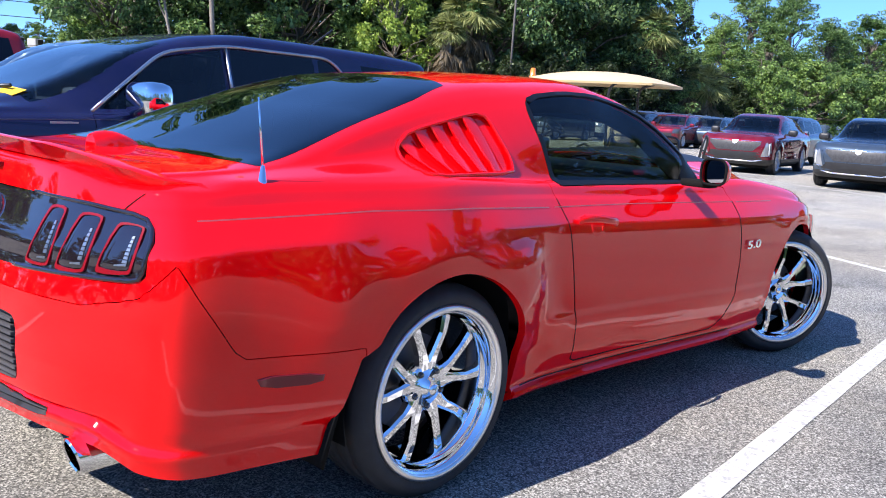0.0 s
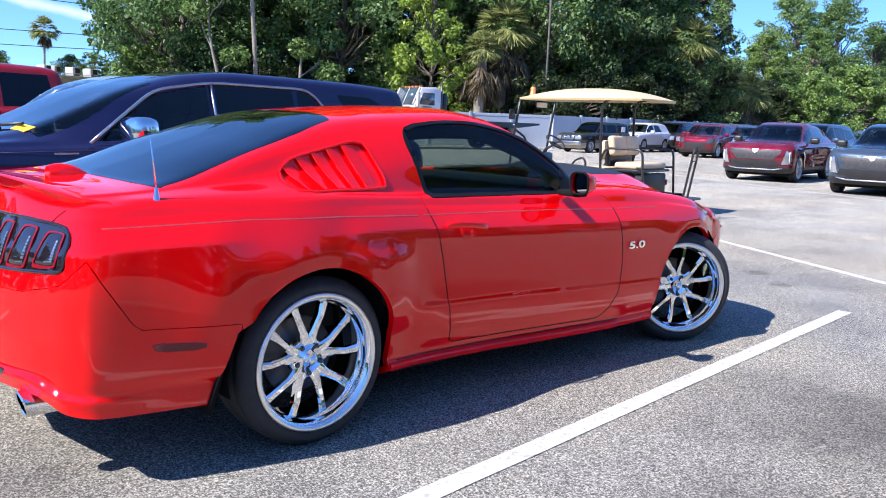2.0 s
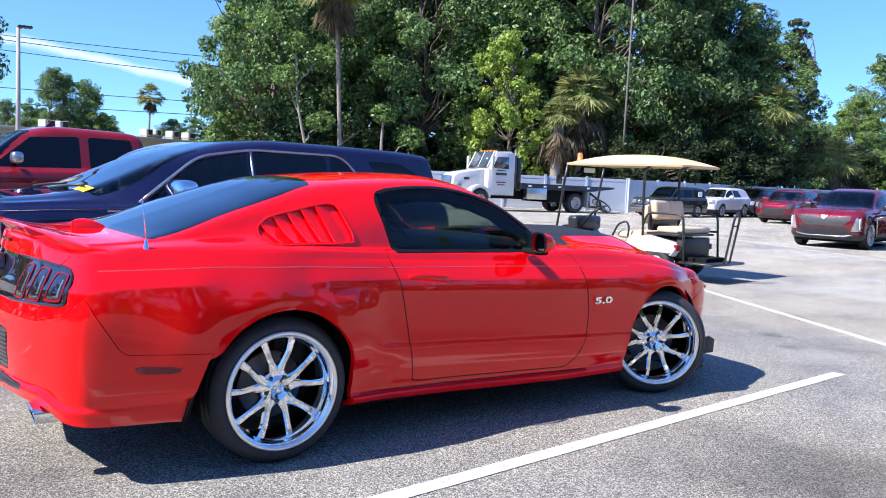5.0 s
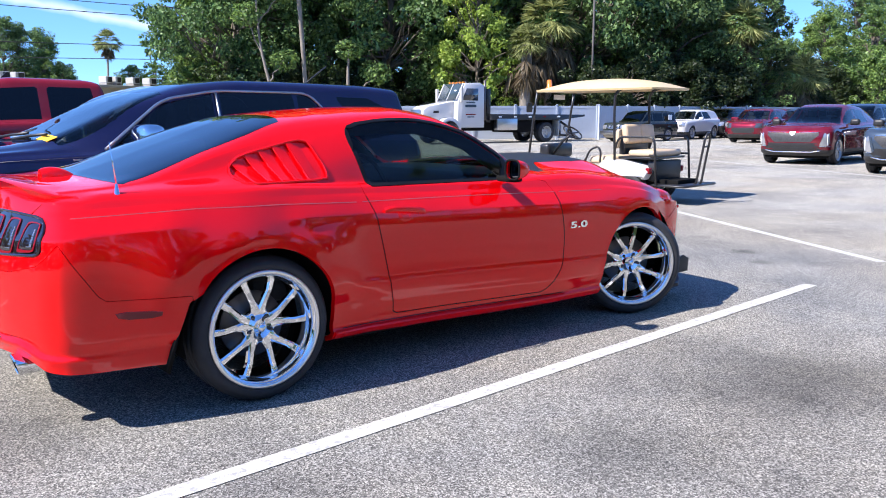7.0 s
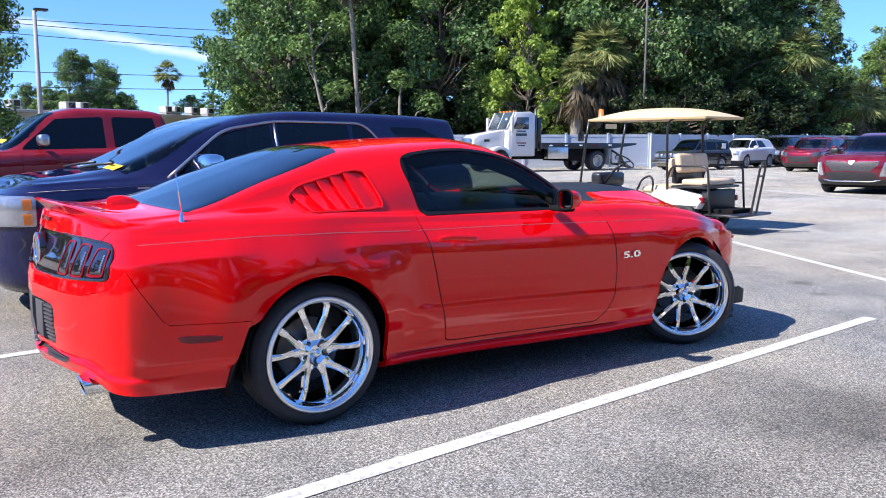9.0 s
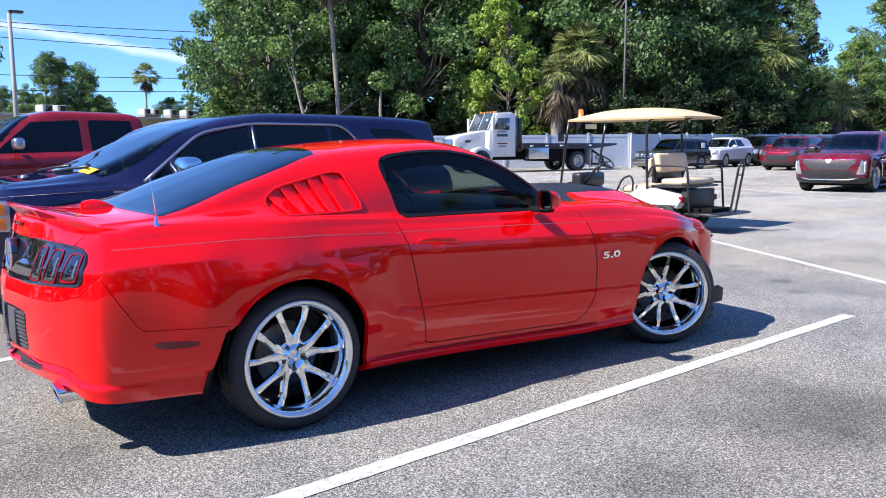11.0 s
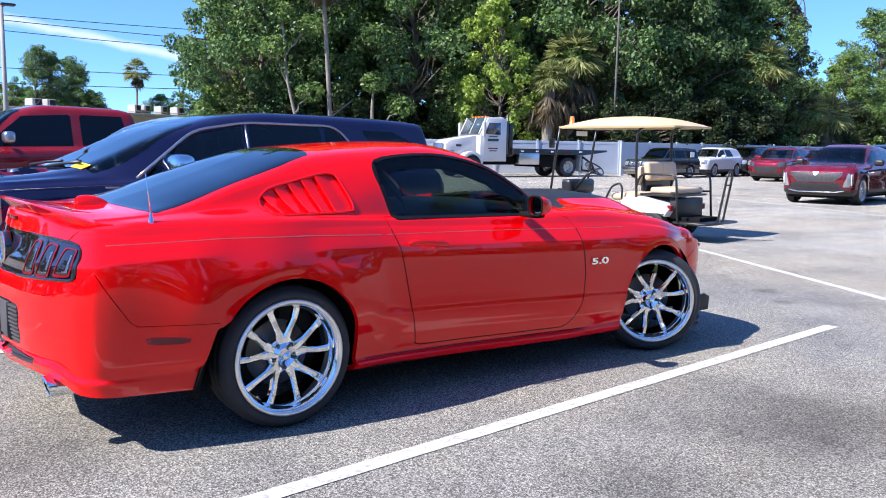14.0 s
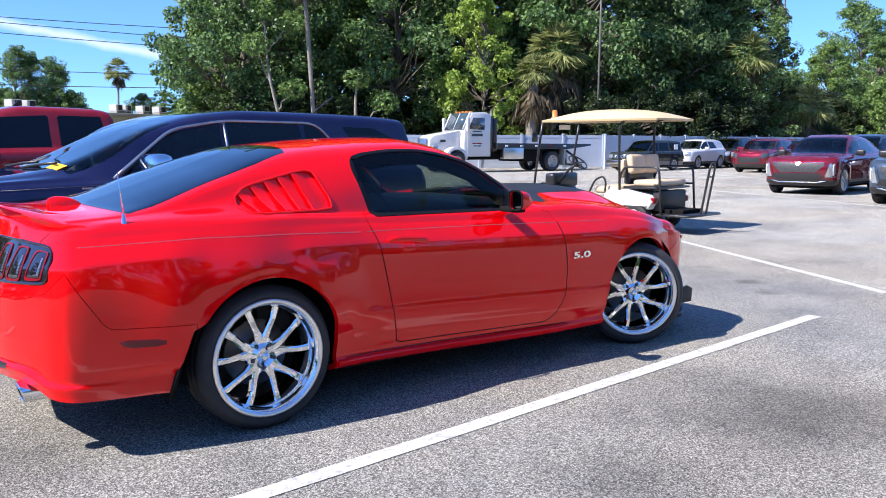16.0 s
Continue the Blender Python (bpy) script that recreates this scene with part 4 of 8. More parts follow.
def plant(meshes, x, y, scale=1.0, turn=0.0, label="tall broadleaf tree with dense dark green foliage", lift=1.0, name="tree", z=0.0):
    t = thing(name, label, "tree", "trees beyond the fence")
    t.matrix_basis = Matrix.Translation((x, y, z)) @ Matrix.Rotation(turn, 4, "Z") @ Matrix.Diagonal((scale, scale, scale * lift, 1))
    for nm, me in zip(("trunk", "crown"), meshes):
        link_mesh(nm, me, None, t, smooth=(nm == "trunk"))
    return t


EYE = (-1.75, -4.33)


def polar(az, d):
    return EYE[0] + d * math.cos(radians(az)), EYE[1] + d * math.sin(radians(az))


OAK = [tree_meshes(s, 18.0, 5.2, 0.08, 34000, 0.13, M["deep"], 0.3, 120) for s in (3, 8)]
# an oak like the others, with the shade put into its leaf colour
SHADED_OAK = tree_meshes(11, 18.0, 5.2, 0.05, 34000, 0.13, M["shaded_oak"], 0.3, 120)
MAPLE = [tree_meshes(s, 17.0, 4.4, 0.06, 30000, 0.13, M["mid"], 0.26, 110) for s in (15, 21)]
LIME = tree_meshes(33, 9.5, 2.9, 0.14, 13000, 0.12, M["lime"], 0.12, 60)
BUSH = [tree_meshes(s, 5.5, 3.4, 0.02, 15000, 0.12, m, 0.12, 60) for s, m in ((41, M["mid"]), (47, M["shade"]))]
PINE = tree_meshes(55, 17.0, 2.9, 0.3, 16000, 0.12, M["conifer"], 0.2, 90, True)
for k, (az, d, kind, sc, lift) in enumerate([
    (65.6, 62, MAPLE[0], 0.85, 1.15), (65.0, 57, OAK[0], 0.95, 1.15), (63.5, 63, MAPLE[1], 1.1, 1.1), (61.0, 58, OAK[1], 1.0, 1.1), (57.5, 62, MAPLE[0], 1.15, 1.1),
    (54.5, 58, OAK[0], 1.1, 1.1), (51.5, 64, MAPLE[1], 1.1, 1.1), (48.5, 60, OAK[1], 1.1, 1.15), (45.5, 62, MAPLE[0], 1.1, 1.2), (42.5, 58, OAK[0], 1.1, 1.15),
    (40.0, 60, SHADED_OAK, 1.1, 1.15), (37.5, 61, SHADED_OAK, 1.0, 1.15), (35.0, 66, OAK[0], 0.95, 0.95), (32.8, 64, OAK[1], 0.85, 0.85),
    (65.8, 76, OAK[1], 0.85, 0.9), (64.0, 78, OAK[0], 1.2, 1.1), (59.0, 78, MAPLE[0], 1.2, 1.1), (53.0, 80, SHADED_OAK, 1.3, 1.1), (47.0, 80, SHADED_OAK, 1.3, 1.1), (41.0, 80, SHADED_OAK, 1.3, 1.1), (36.0, 82, MAPLE[0], 1.1, 0.9),
    (27.0, 84, MAPLE[1], 0.75, 0.8), (24.0, 90, MAPLE[0], 0.85, 0.75), (21.0, 96, OAK[1], 0.95, 0.7), (18.5, 104, MAPLE[1], 1.05, 0.75), (16.0, 116, OAK[0], 1.2, 0.8), (25.5, 108, OAK[0], 1.0, 0.95), (13.0, 130, MAPLE[0], 1.3, 0.8), (10.0, 130, OAK[1], 1.3, 0.8), (22.5, 112, OAK[1], 1.1, 0.85),
]):
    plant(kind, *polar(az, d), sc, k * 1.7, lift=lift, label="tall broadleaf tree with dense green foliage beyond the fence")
# bushes with a last number of 1 wear the leaf with painted-in shade
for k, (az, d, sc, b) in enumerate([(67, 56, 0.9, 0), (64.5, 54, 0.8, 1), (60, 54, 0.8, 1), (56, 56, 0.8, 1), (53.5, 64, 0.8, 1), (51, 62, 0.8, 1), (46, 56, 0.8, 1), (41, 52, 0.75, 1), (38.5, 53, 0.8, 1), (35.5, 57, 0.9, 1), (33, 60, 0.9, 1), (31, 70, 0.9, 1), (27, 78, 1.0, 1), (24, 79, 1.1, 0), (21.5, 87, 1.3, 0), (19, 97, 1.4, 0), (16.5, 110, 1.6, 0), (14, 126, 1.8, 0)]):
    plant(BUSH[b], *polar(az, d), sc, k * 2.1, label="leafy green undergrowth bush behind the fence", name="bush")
for k, (az, d, s) in enumerate([(30.6, 66, 0.82), (33.6, 68, 0.92), (32.2, 72, 0.8), (36.6, 66, 1.1)]):
    plant(PINE, *polar(az, d), s, k * 2.0, label="tall sparse conifer beyond the fence")
plant(LIME, *polar(48.75, 52), 0.92, 0.4, lift=1.18, label="young tree with bright yellow-green leaves behind the fence")
for k, (az, d, kind, s, l) in enumerate([(84.5, 44, MAPLE[0], 0.62, 1.1), (78.9, 120, OAK[0], 0.6, 0.75), (76.6, 120, OAK[1], 0.85, 0.78), (75.2, 118, MAPLE[1], 0.6, 0.72), (71.2, 112, OAK[0], 0.55, 0.75), (80.8, 124, MAPLE[0], 0.6, 0.72), (77.6, 130, OAK[0], 0.8, 0.6), (69.8, 110, MAPLE[1], 0.6, 0.75), (78.2, 112, OAK[0], 0.62, 1.12), (77.3, 113, OAK[1], 0.6, 1.1), (76.2, 112, MAPLE[0], 0.55, 0.95), (75.3, 112, OAK[0], 0.5, 0.85), (79.7, 112, MAPLE[1], 0.5, 0.95), (80.8, 114, OAK[1], 0.5, 0.95)]):
    plant(kind, *polar(az, d), s, k * 1.3, lift=l, label="broadleaf tree beyond the low building")


# ---- trees behind the viewer, which the paint and the glass mirror ----
for k in range(17):
    az = 100 + k * 14.5
    big = 1.15 if az > 255 else 0.8
    plant((OAK + MAPLE)[k % 4], *polar(az, 46 + 7 * (k % 3)), big, k * 1.9, label="tall broadleaf tree at the far edge of the car park", lift=1.05)


# unseen bushes, added to close gaps in the tree line that the paint mirrors
for k in range(36):
    plant(BUSH[0], *polar(96 + k * 7.3, 43 + 3 * (k % 3)), 1.1 + 0.2 * (k % 2), k * 1.3, label="unseen leafy bush added behind the viewer to fill mirrored gaps", name="bush")


# ---- pale slender trunks that stand free before the leaves ----
def bare_tree(az, d, high, lean, r, seed, forks):
    """A slim light trunk with a few bare limbs and small tufts of leaves at their ends; lean in metres to the left as the car park sees it."""
    rng = np.random.default_rng(seed)
    t = thing("tree", "slender pale-barked tree before the dark foliage", "tree", "slender trees")
    t.location = (*polar(az, d), 0)
    side = Vector((-math.sin(radians(az)), math.cos(radians(az)), 0))
    spine = [side * (lean * (z / high) ** 1.3 + 0.12 * math.sin(z * 0.9 + seed)) + Vector((0, 0, z)) for z in np.linspace(0, high, 12)]
    bm = bmesh.new()
    sweep(bm, spine, [r * (1 - 0.06 * i) for i in range(12)], 8)
    part("trunk", bm, M["palm_bark"], t, "pale grey bark")
    ends = [spine[-1]]
    for k in range(forks):
        a = spine[4 + (k * 2) % 7]
        b = a + side * rng.uniform(0.8, 1.9) * (1 if k % 2 else -1) + Vector((0, 0, rng.uniform(1.0, 2.2)))
        bm = bmesh.new()
        limb(bm, a, b, r * 0.45, r * 0.15, rng)
        part("limb", bm, M["palm_bark"], t)
        ends.append(b)
    me = leaf_cloud("crown", np.array([list(e) for e in ends]), np.full(len(ends), 0.9), 400 * len(ends), 0.12, M["mid"], seed)
    link_mesh("crown", me, None, t, smooth=False)


bare_tree(62.3, 50, 9.0, 1.1, 0.13, 3, 4)
bare_tree(57.2, 50.5, 5.2, 0.1, 0.17, 5, 1)


# ---- palms ----
def frond_mesh(name, count, length, mat, seed, up=(0.15, 1.2), fan=True, width=0.05, droop=1.0):
    """Fan fronds round a crown: each a bent stalk with many narrow blades."""
    rng = np.random.default_rng(seed)
    verts, faces = [], []

    def blade(a, b, w):
        d = (b - a).normalized()
        side = d.cross(Vector((0, 0, 1)) + Vector(rng.normal(size=3)) * 0.4).normalized() * w
        k = len(verts)
        m = a.lerp(b, 0.45) + Vector((0, 0, 0.03))
        verts.extend([a, m - side, b, m + side])
        faces.append((k, k + 1, k + 2, k + 3))

    for _ in range(count):
        t, e = rng.uniform(0, 2 * math.pi), rng.uniform(*up)
        L = length * rng.uniform(0.8, 1.15)
        out = Vector((math.cos(t) * math.cos(e), math.sin(t) * math.cos(e), math.sin(e)))
        stalk = [Vector((0, 0, 0)) + out * L * 0.55 * f + Vector((0, 0, -0.25 * droop * L * f * f)) for f in np.linspace(0, 1, 5)]
        for a, b in zip(stalk, stalk[1:]):
            blade(a, b, 0.02)
        hub, way = stalk[-1], (stalk[-1] - stalk[-2]).normalized()
        side = way.cross(Vector((0, 0, 1))).normalized()
        over = side.cross(way)
        for q in np.linspace(-1.25, 1.25, 17):
            tip_at = hub + (way * math.cos(q) + side * math.sin(q) + over * rng.uniform(-0.12, 0.12)) * L * 0.5 * rng.uniform(0.85, 1.1)
            tip_at.z -= 0.18 * droop * L * rng.uniform(0.4, 1.2)
            blade(hub, tip_at, width)
    me = bpy.data.meshes.new(name)
    me.from_pydata([tuple(v) for v in verts], [], faces)
    me.materials.append(mat)
    return me


PALM_CROWN = frond_mesh("crown", 60, 1.8, M["frond"], 5, (-0.5, 1.45), droop=0.6)
PALM_SKIRT = frond_mesh("dry_skirt", 34, 1.9, M["dead"], 9, (-1.35, -0.2))


def palm(x, y, high, size=1.0, lean=0.0, skirt=1.0, label="cabbage palm with fan fronds beyond the fence", trunk=0.16):
    t = thing("palm_tree", label, "palm tree", "palms")
    t.location = (x, y, 0)
    bm = bmesh.new()
    pts = [(lean * (z / high) ** 1.6, lean * 0.4 * (z / high) ** 2, z - 0.1) for z in np.linspace(0, high, 12)]
    sweep(bm, pts, [trunk * (1.25 if i == 0 else 1.0 + 0.06 * (i % 2)) for i in range(12)], 10)
    part("trunk", bm, M["palm_bark"], t, "grey ringed palm trunk", sharp=0)
    c = link_mesh("crown", PALM_CROWN, None, t, smooth=False)
    c.matrix_basis = Matrix.Translation(Vector(pts[-1]) + Vector((0, 0, 0.3 * size))) @ Matrix.Diagonal((size, size, size, 1))
    if skirt:
        c = link_mesh("dry_skirt", PALM_SKIRT, None, t, "dry brown hanging fronds", smooth=False)
        c.matrix_basis = Matrix.Translation(Vector(pts[-1]) - Vector((0, 0, 0.1))) @ Matrix.Diagonal((size * 0.8 * skirt, size * 0.8 * skirt, size * skirt, 1))
    return t


palm(*polar(60.15, 50), 12.5, 1.25, -0.9, 0.9, "tall slender palm with a grey trunk against the trees", 0.12)
palm(*polar(43.9, 52.5), 6.9, 1.15, 0.2, 1.35, "cabbage palm with a brown skirt of dry fronds", 0.22)
palm(*polar(45.5, 50.5), 5.6, 0.72, 0.4, 1.75, "cabbage palm with a thick trunk and a brown skirt", 0.31)
palm(*polar(27.9, 67.5), 4.0, 1.1, 0.0, 1.6, "low cabbage palm with a brown skirt of dry fronds", 0.22)
palm(*polar(29.2, 66), 4.4, 1.05, 0.0, 1.3, "low cabbage palm with a brown skirt of dry fronds", 0.2)
palm(*polar(31.6, 61.5), 7.2, 1.1, 0.0, 1.0, "cabbage palm with pale fronds among the conifers", 0.2)
palm(*polar(72.65, 110), 10.2, 1.0, 0.3, 0.75, "distant palm standing alone above the low building", 0.12)
palm(*polar(84.2, 90), 5.0, 1.3, 0.0, 0.6, "distant palm behind the low building", 0.22)


# ---- lamp post, pole and wires ----
post = thing("street_lamp", "grey concrete lamp post with a flat lamp head", "lamp post", at=pose(3.6, 26.3, 0))
bm = bmesh.new()
sweep(bm, [(0, 0, 0), (0, 0, 2.5), (0, 0, 5.75)], [0.085, 0.078, 0.06], 12)
part("pole", bm, M["pole"], post)
bm = bmesh.new()
sweep(bm, [(0, 0, 5.7), (0.12, -0.03, 5.78)], 0.03, 8)
part("arm", bm, M["pole"], post)
bm = bmesh.new()
box(bm, -0.02, 0.42, -0.14, 0.14, 5.76, 5.84, 0.03, 2)
part("lamp_head", bm, M["tube"], post, "flat dark lamp head")
upole = thing("utility_pole", "tall weathered wooden utility pole before the trees", "utility pole", at=pose(*polar(41.0, 51.5), 0))
bm = bmesh.new()
sweep(bm, [(0, 0, 0), (0.05, 0, 6), (0.12, 0, 12.6)], [0.075, 0.065, 0.05], 10)
part("pole", bm, M["wood_pole"], upole)
for za, zb in ((10.6, 10.45), (10.25, 9.8), (9.5, 9.05), (6.8, 6.8), (5.7, 5.75)):
    bm = bmesh.new()
    a, b = polar(80.4, 70), polar(70.9, 70)
    d = ((b[0] - a[0]), (b[1] - a[1]), zb - za)
    pts = []
    for f in np.linspace(-2.0, 3.0, 40):
        pts.append((a[0] + d[0] * f, a[1] + d[1] * f, za + d[2] * f + 0.1 * (f - 0.5) ** 2 - 0.03))
    sweep(bm, pts, 0.028, 5)
    tagged(part("power_line", bm, M["wire"]), "thin black power line across the sky", "power line", "power lines")


# ---- low building with machines on its roof ----
def low_building():
    near, b = Vector((*polar(81.5, 56), 0)), Vector((*polar(69.3, 66), 0))
    a = near + (near - b)
    d = b - a
    house = thing("building", "long low beige building with a flat roof", "building")
    house.matrix_basis = Matrix.Translation(a) @ Matrix.Rotation(math.atan2(d.y, d.x), 4, "Z")
    L = d.length
    bm = bmesh.new()
    box(bm, 0, L, 0.0, 14, 0, 3.32)
    part("wall", bm, M["wall"], house, "beige stucco wall", smooth=False)
    bm = bmesh.new()
    box(bm, -0.3, L + 0.3, -0.35, 14.3, 3.32, 3.5, 0.02, 1)
    part("roof", bm, M["roof_edge"], house, "flat roof with a pale edge", smooth=False)
    for k, x in enumerate(np.arange(2.5, L, 5.2)):
        bm = bmesh.new()
        box(bm, x, x + 1.5, -0.02, 0.05, 1.5, 2.5)
        w = part("window", bm, M["window_dark"], house, "dark sliding window", smooth=False)
        bm = bmesh.new()
        for q in (0.0, 0.5, 1.0):
            box(bm, x + 1.5 * q - 0.03, x + 1.5 * q + 0.03, -0.06, 0.0, 1.47, 2.53)
        for z in (1.47, 2.5):
            box(bm, x - 0.03, x + 1.53, -0.06, 0.0, z - 0.03, z + 0.03)
        part("window_frame", bm, M["roof_edge"], w, smooth=False)
    return house, a, d.normalized()


house, h0, hd = low_building()


def roof_machine(az, wide, kind):
    """An air-conditioning unit on the roof, at a bearing."""
    # where the bearing crosses the roof's line, two metres in
    ex, ey = EYE
    c, s = math.cos(radians(az)), math.sin(radians(az))
    det = c * -hd.y + s * hd.x
    t = ((h0.x - ex) * -hd.y + (h0.y - ey) * hd.x) / det
    x, y = ex + (t + 2) * c, ey + (t + 2) * s
    m = thing("roof_unit", "white air-conditioning unit on the flat roof", "air conditioner", "roof units")
    m.matrix_basis = Matrix.Translation((x, y, 3.5)) @ Matrix.Rotation(math.atan2(hd.y, hd.x), 4, "Z")
    bm = bmesh.new()
    wide *= 0.72
    box(bm, -wide / 2, wide / 2, -0.4, 0.4, 0.2, 0.66, 0.03, 1)
    part("casing", bm, M["machine"], m, smooth=False)
    bm = bmesh.new()
    box(bm, -wide / 2 + 0.28 * wide, wide / 2 - 0.06, -0.42, -0.39, 0.26, 0.62, 0.01, 1)
    part("grille", bm, M["trim"], m, "dark fan grille", smooth=False)
    for q in (-0.4, 0.4):
        bm = bmesh.new()
        box(bm, q * wide - 0.03, q * wide + 0.03, -0.38, 0.38, 0, 0.2)
        part("foot", bm, M["pole"], m, smooth=False)


for az, wide in ((81.6, 0.9), (78.55, 1.0), (77.75, 0.9), (72.75, 0.8), (72.2, 0.75), (71.15, 0.9), (70.15, 0.95), (84.2, 0.9)):
    roof_machine(az, wide, 0)


# ---- the red coupe ----
# shoulder crease and the lower ledge along the side, as heights by x
CREASE = [(-1.05, 0.818), (-0.65, 0.843), (-0.4, 0.85), (0.2, 0.847), (0.53, 0.837), (0.84, 0.822), (1.87, 0.798), (2.3, 0.788), (2.7, 0.775), (3.1, 0.715), (3.5, 0.57)]
LEDGE = [(-1.05, 0.535), (0.6, 0.514), (1.1, 0.502), (2.14, 0.47), (3.5, 0.43)]
# where the quarter and the hip turn from facing up to facing down
TURN = [(-1.0, 0.83), (-0.9, 0.825), (-0.72, 0.795), (-0.6, 0.76), (-0.54, 0.722), (-0.48, 0.684), (-0.4, 0.655), (0.1, 0.66), (0.24, 0.685), (0.34, 0.705), (0.42, 0.775), (0.5, 0.825), (0.64, 0.825)]


def ease(a, b, v):
    t = np.clip((v - a) / (b - a), 0, 1)
    return t * t * (3 - 2 * t)


def side_lean(x, z):
    """How far the side of the coupe leans to face the sky, in degrees, at (x, z)."""
    zc, zl, zt = (float(pchip(line, [x])[0]) for line in (CREASE, LEDGE, TURN))
    door = np.interp(z, [zl - 0.15, zl - 0.095, zl - 0.065, zl - 0.042, zl - 0.031, zl - 0.022, zl - 0.003, zl + 0.003, zl + 0.012, zl + 0.1, zc - 0.1, zc - 0.03, zc - 0.012, zc - 0.004, zc, zc + 0.005, zc + 0.012, zc + 0.04, zc + 0.1],
                     [-18, -12.5, -9.6, -6, 0, 9, 10.5, -3, -3, -1, 2.5, 5, 11, 12, 8, 9, 27, 31, 33])
    plain_low = np.interp(z, [0.38, 0.45, 0.5, 0.55, 0.6, 0.65], [-17, -13, -10.5, -7, -2, 0])
    hip = 6.8 + 51 * (z - zt)
    hip = np.clip(hip, -3.0, 9.5)
    hip = np.where(z > zc - 0.003, np.interp(z, [zc, zc + 0.005, zc + 0.012, zc + 0.04, zc + 0.1], [9, 14, 27, 31, 33]), hip)
    low = np.interp(z, [0.3, 0.42, 0.46, 0.52, 0.6], [-11, -8, -4, -4, 0]) if x < 0 else plain_low
    hip = np.where(z < 0.62, np.minimum(hip, low), hip)
    swell = np.interp(z, [0.6, 0.72, 0.76, 0.8, 0.86, 0.9, 0.95], [0, 4, 8, 13, 20, 22, 24])
    wing = np.interp(z, [0.3, 0.45, 0.6, 0.7, 0.75, 0.8, 0.86], [-14, -8, -3, 4, 12, 22, 31])
    e = hip + (door - hip) * ease(0.48, 0.62, x)
    e = e + (swell - e) * ease(-0.46, -0.26, x) * (1 - ease(0.06, 0.22, x))
    return e + (wing - e) * ease(2.28, 2.5, x)


SIDE_X, SIDE_Z = np.linspace(-1.2, 3.7, 246), np.linspace(1.0, 0.2, 401)


def side_sheet():
    """Half widths of the coupe's side over a grid of x and z, summed down from the shoulder by its lean."""
    sheet = np.zeros((len(SIDE_X), len(SIDE_Z)))
    for i, x in enumerate(SIDE_X):
        top = float(pchip(CREASE, [x])[0]) + 0.1
        lean = np.where(SIDE_Z < top, np.tan(np.radians(side_lean(x, SIDE_Z))), 0)
        sheet[i] = 0.853 + np.cumsum(lean) * 0.002
    # neighbours share a smooth run from tail to nose
    for _ in range(3):
        sheet[1:-1] = (sheet[:-2] + 2 * sheet[1:-1] + sheet[2:]) / 4
    return sheet


SIDE = side_sheet()


def side_width(x, z):
    """Half width of the coupe's side at (x, z); a flat flange runs round each wheel opening."""
    for cx, r in ((0.0, 0.433), (2.72, 0.42)):
        d = np.hypot(x - cx, z - 0.355)
        near = (d < r) & (z > 0.3)
        k = np.where(near, r / np.maximum(d, 0.05), 1.0)
        x, z = cx + (x - cx) * k, np.where(near, 0.355 + (z - 0.355) * k, z)
    u = np.clip((x - SIDE_X[0]) / (SIDE_X[1] - SIDE_X[0]), 0, len(SIDE_X) - 1.001)
    v = np.clip((SIDE_Z[0] - z) / (SIDE_Z[0] - SIDE_Z[1]), 0, len(SIDE_Z) - 1.001)
    i, j = u.astype(int), v.astype(int)
    f, g = u - i, v - j
    return (SIDE[i, j] * (1 - f) + SIDE[i + 1, j] * f) * (1 - g) + (SIDE[i, j + 1] * (1 - f) + SIDE[i + 1, j + 1] * f) * g


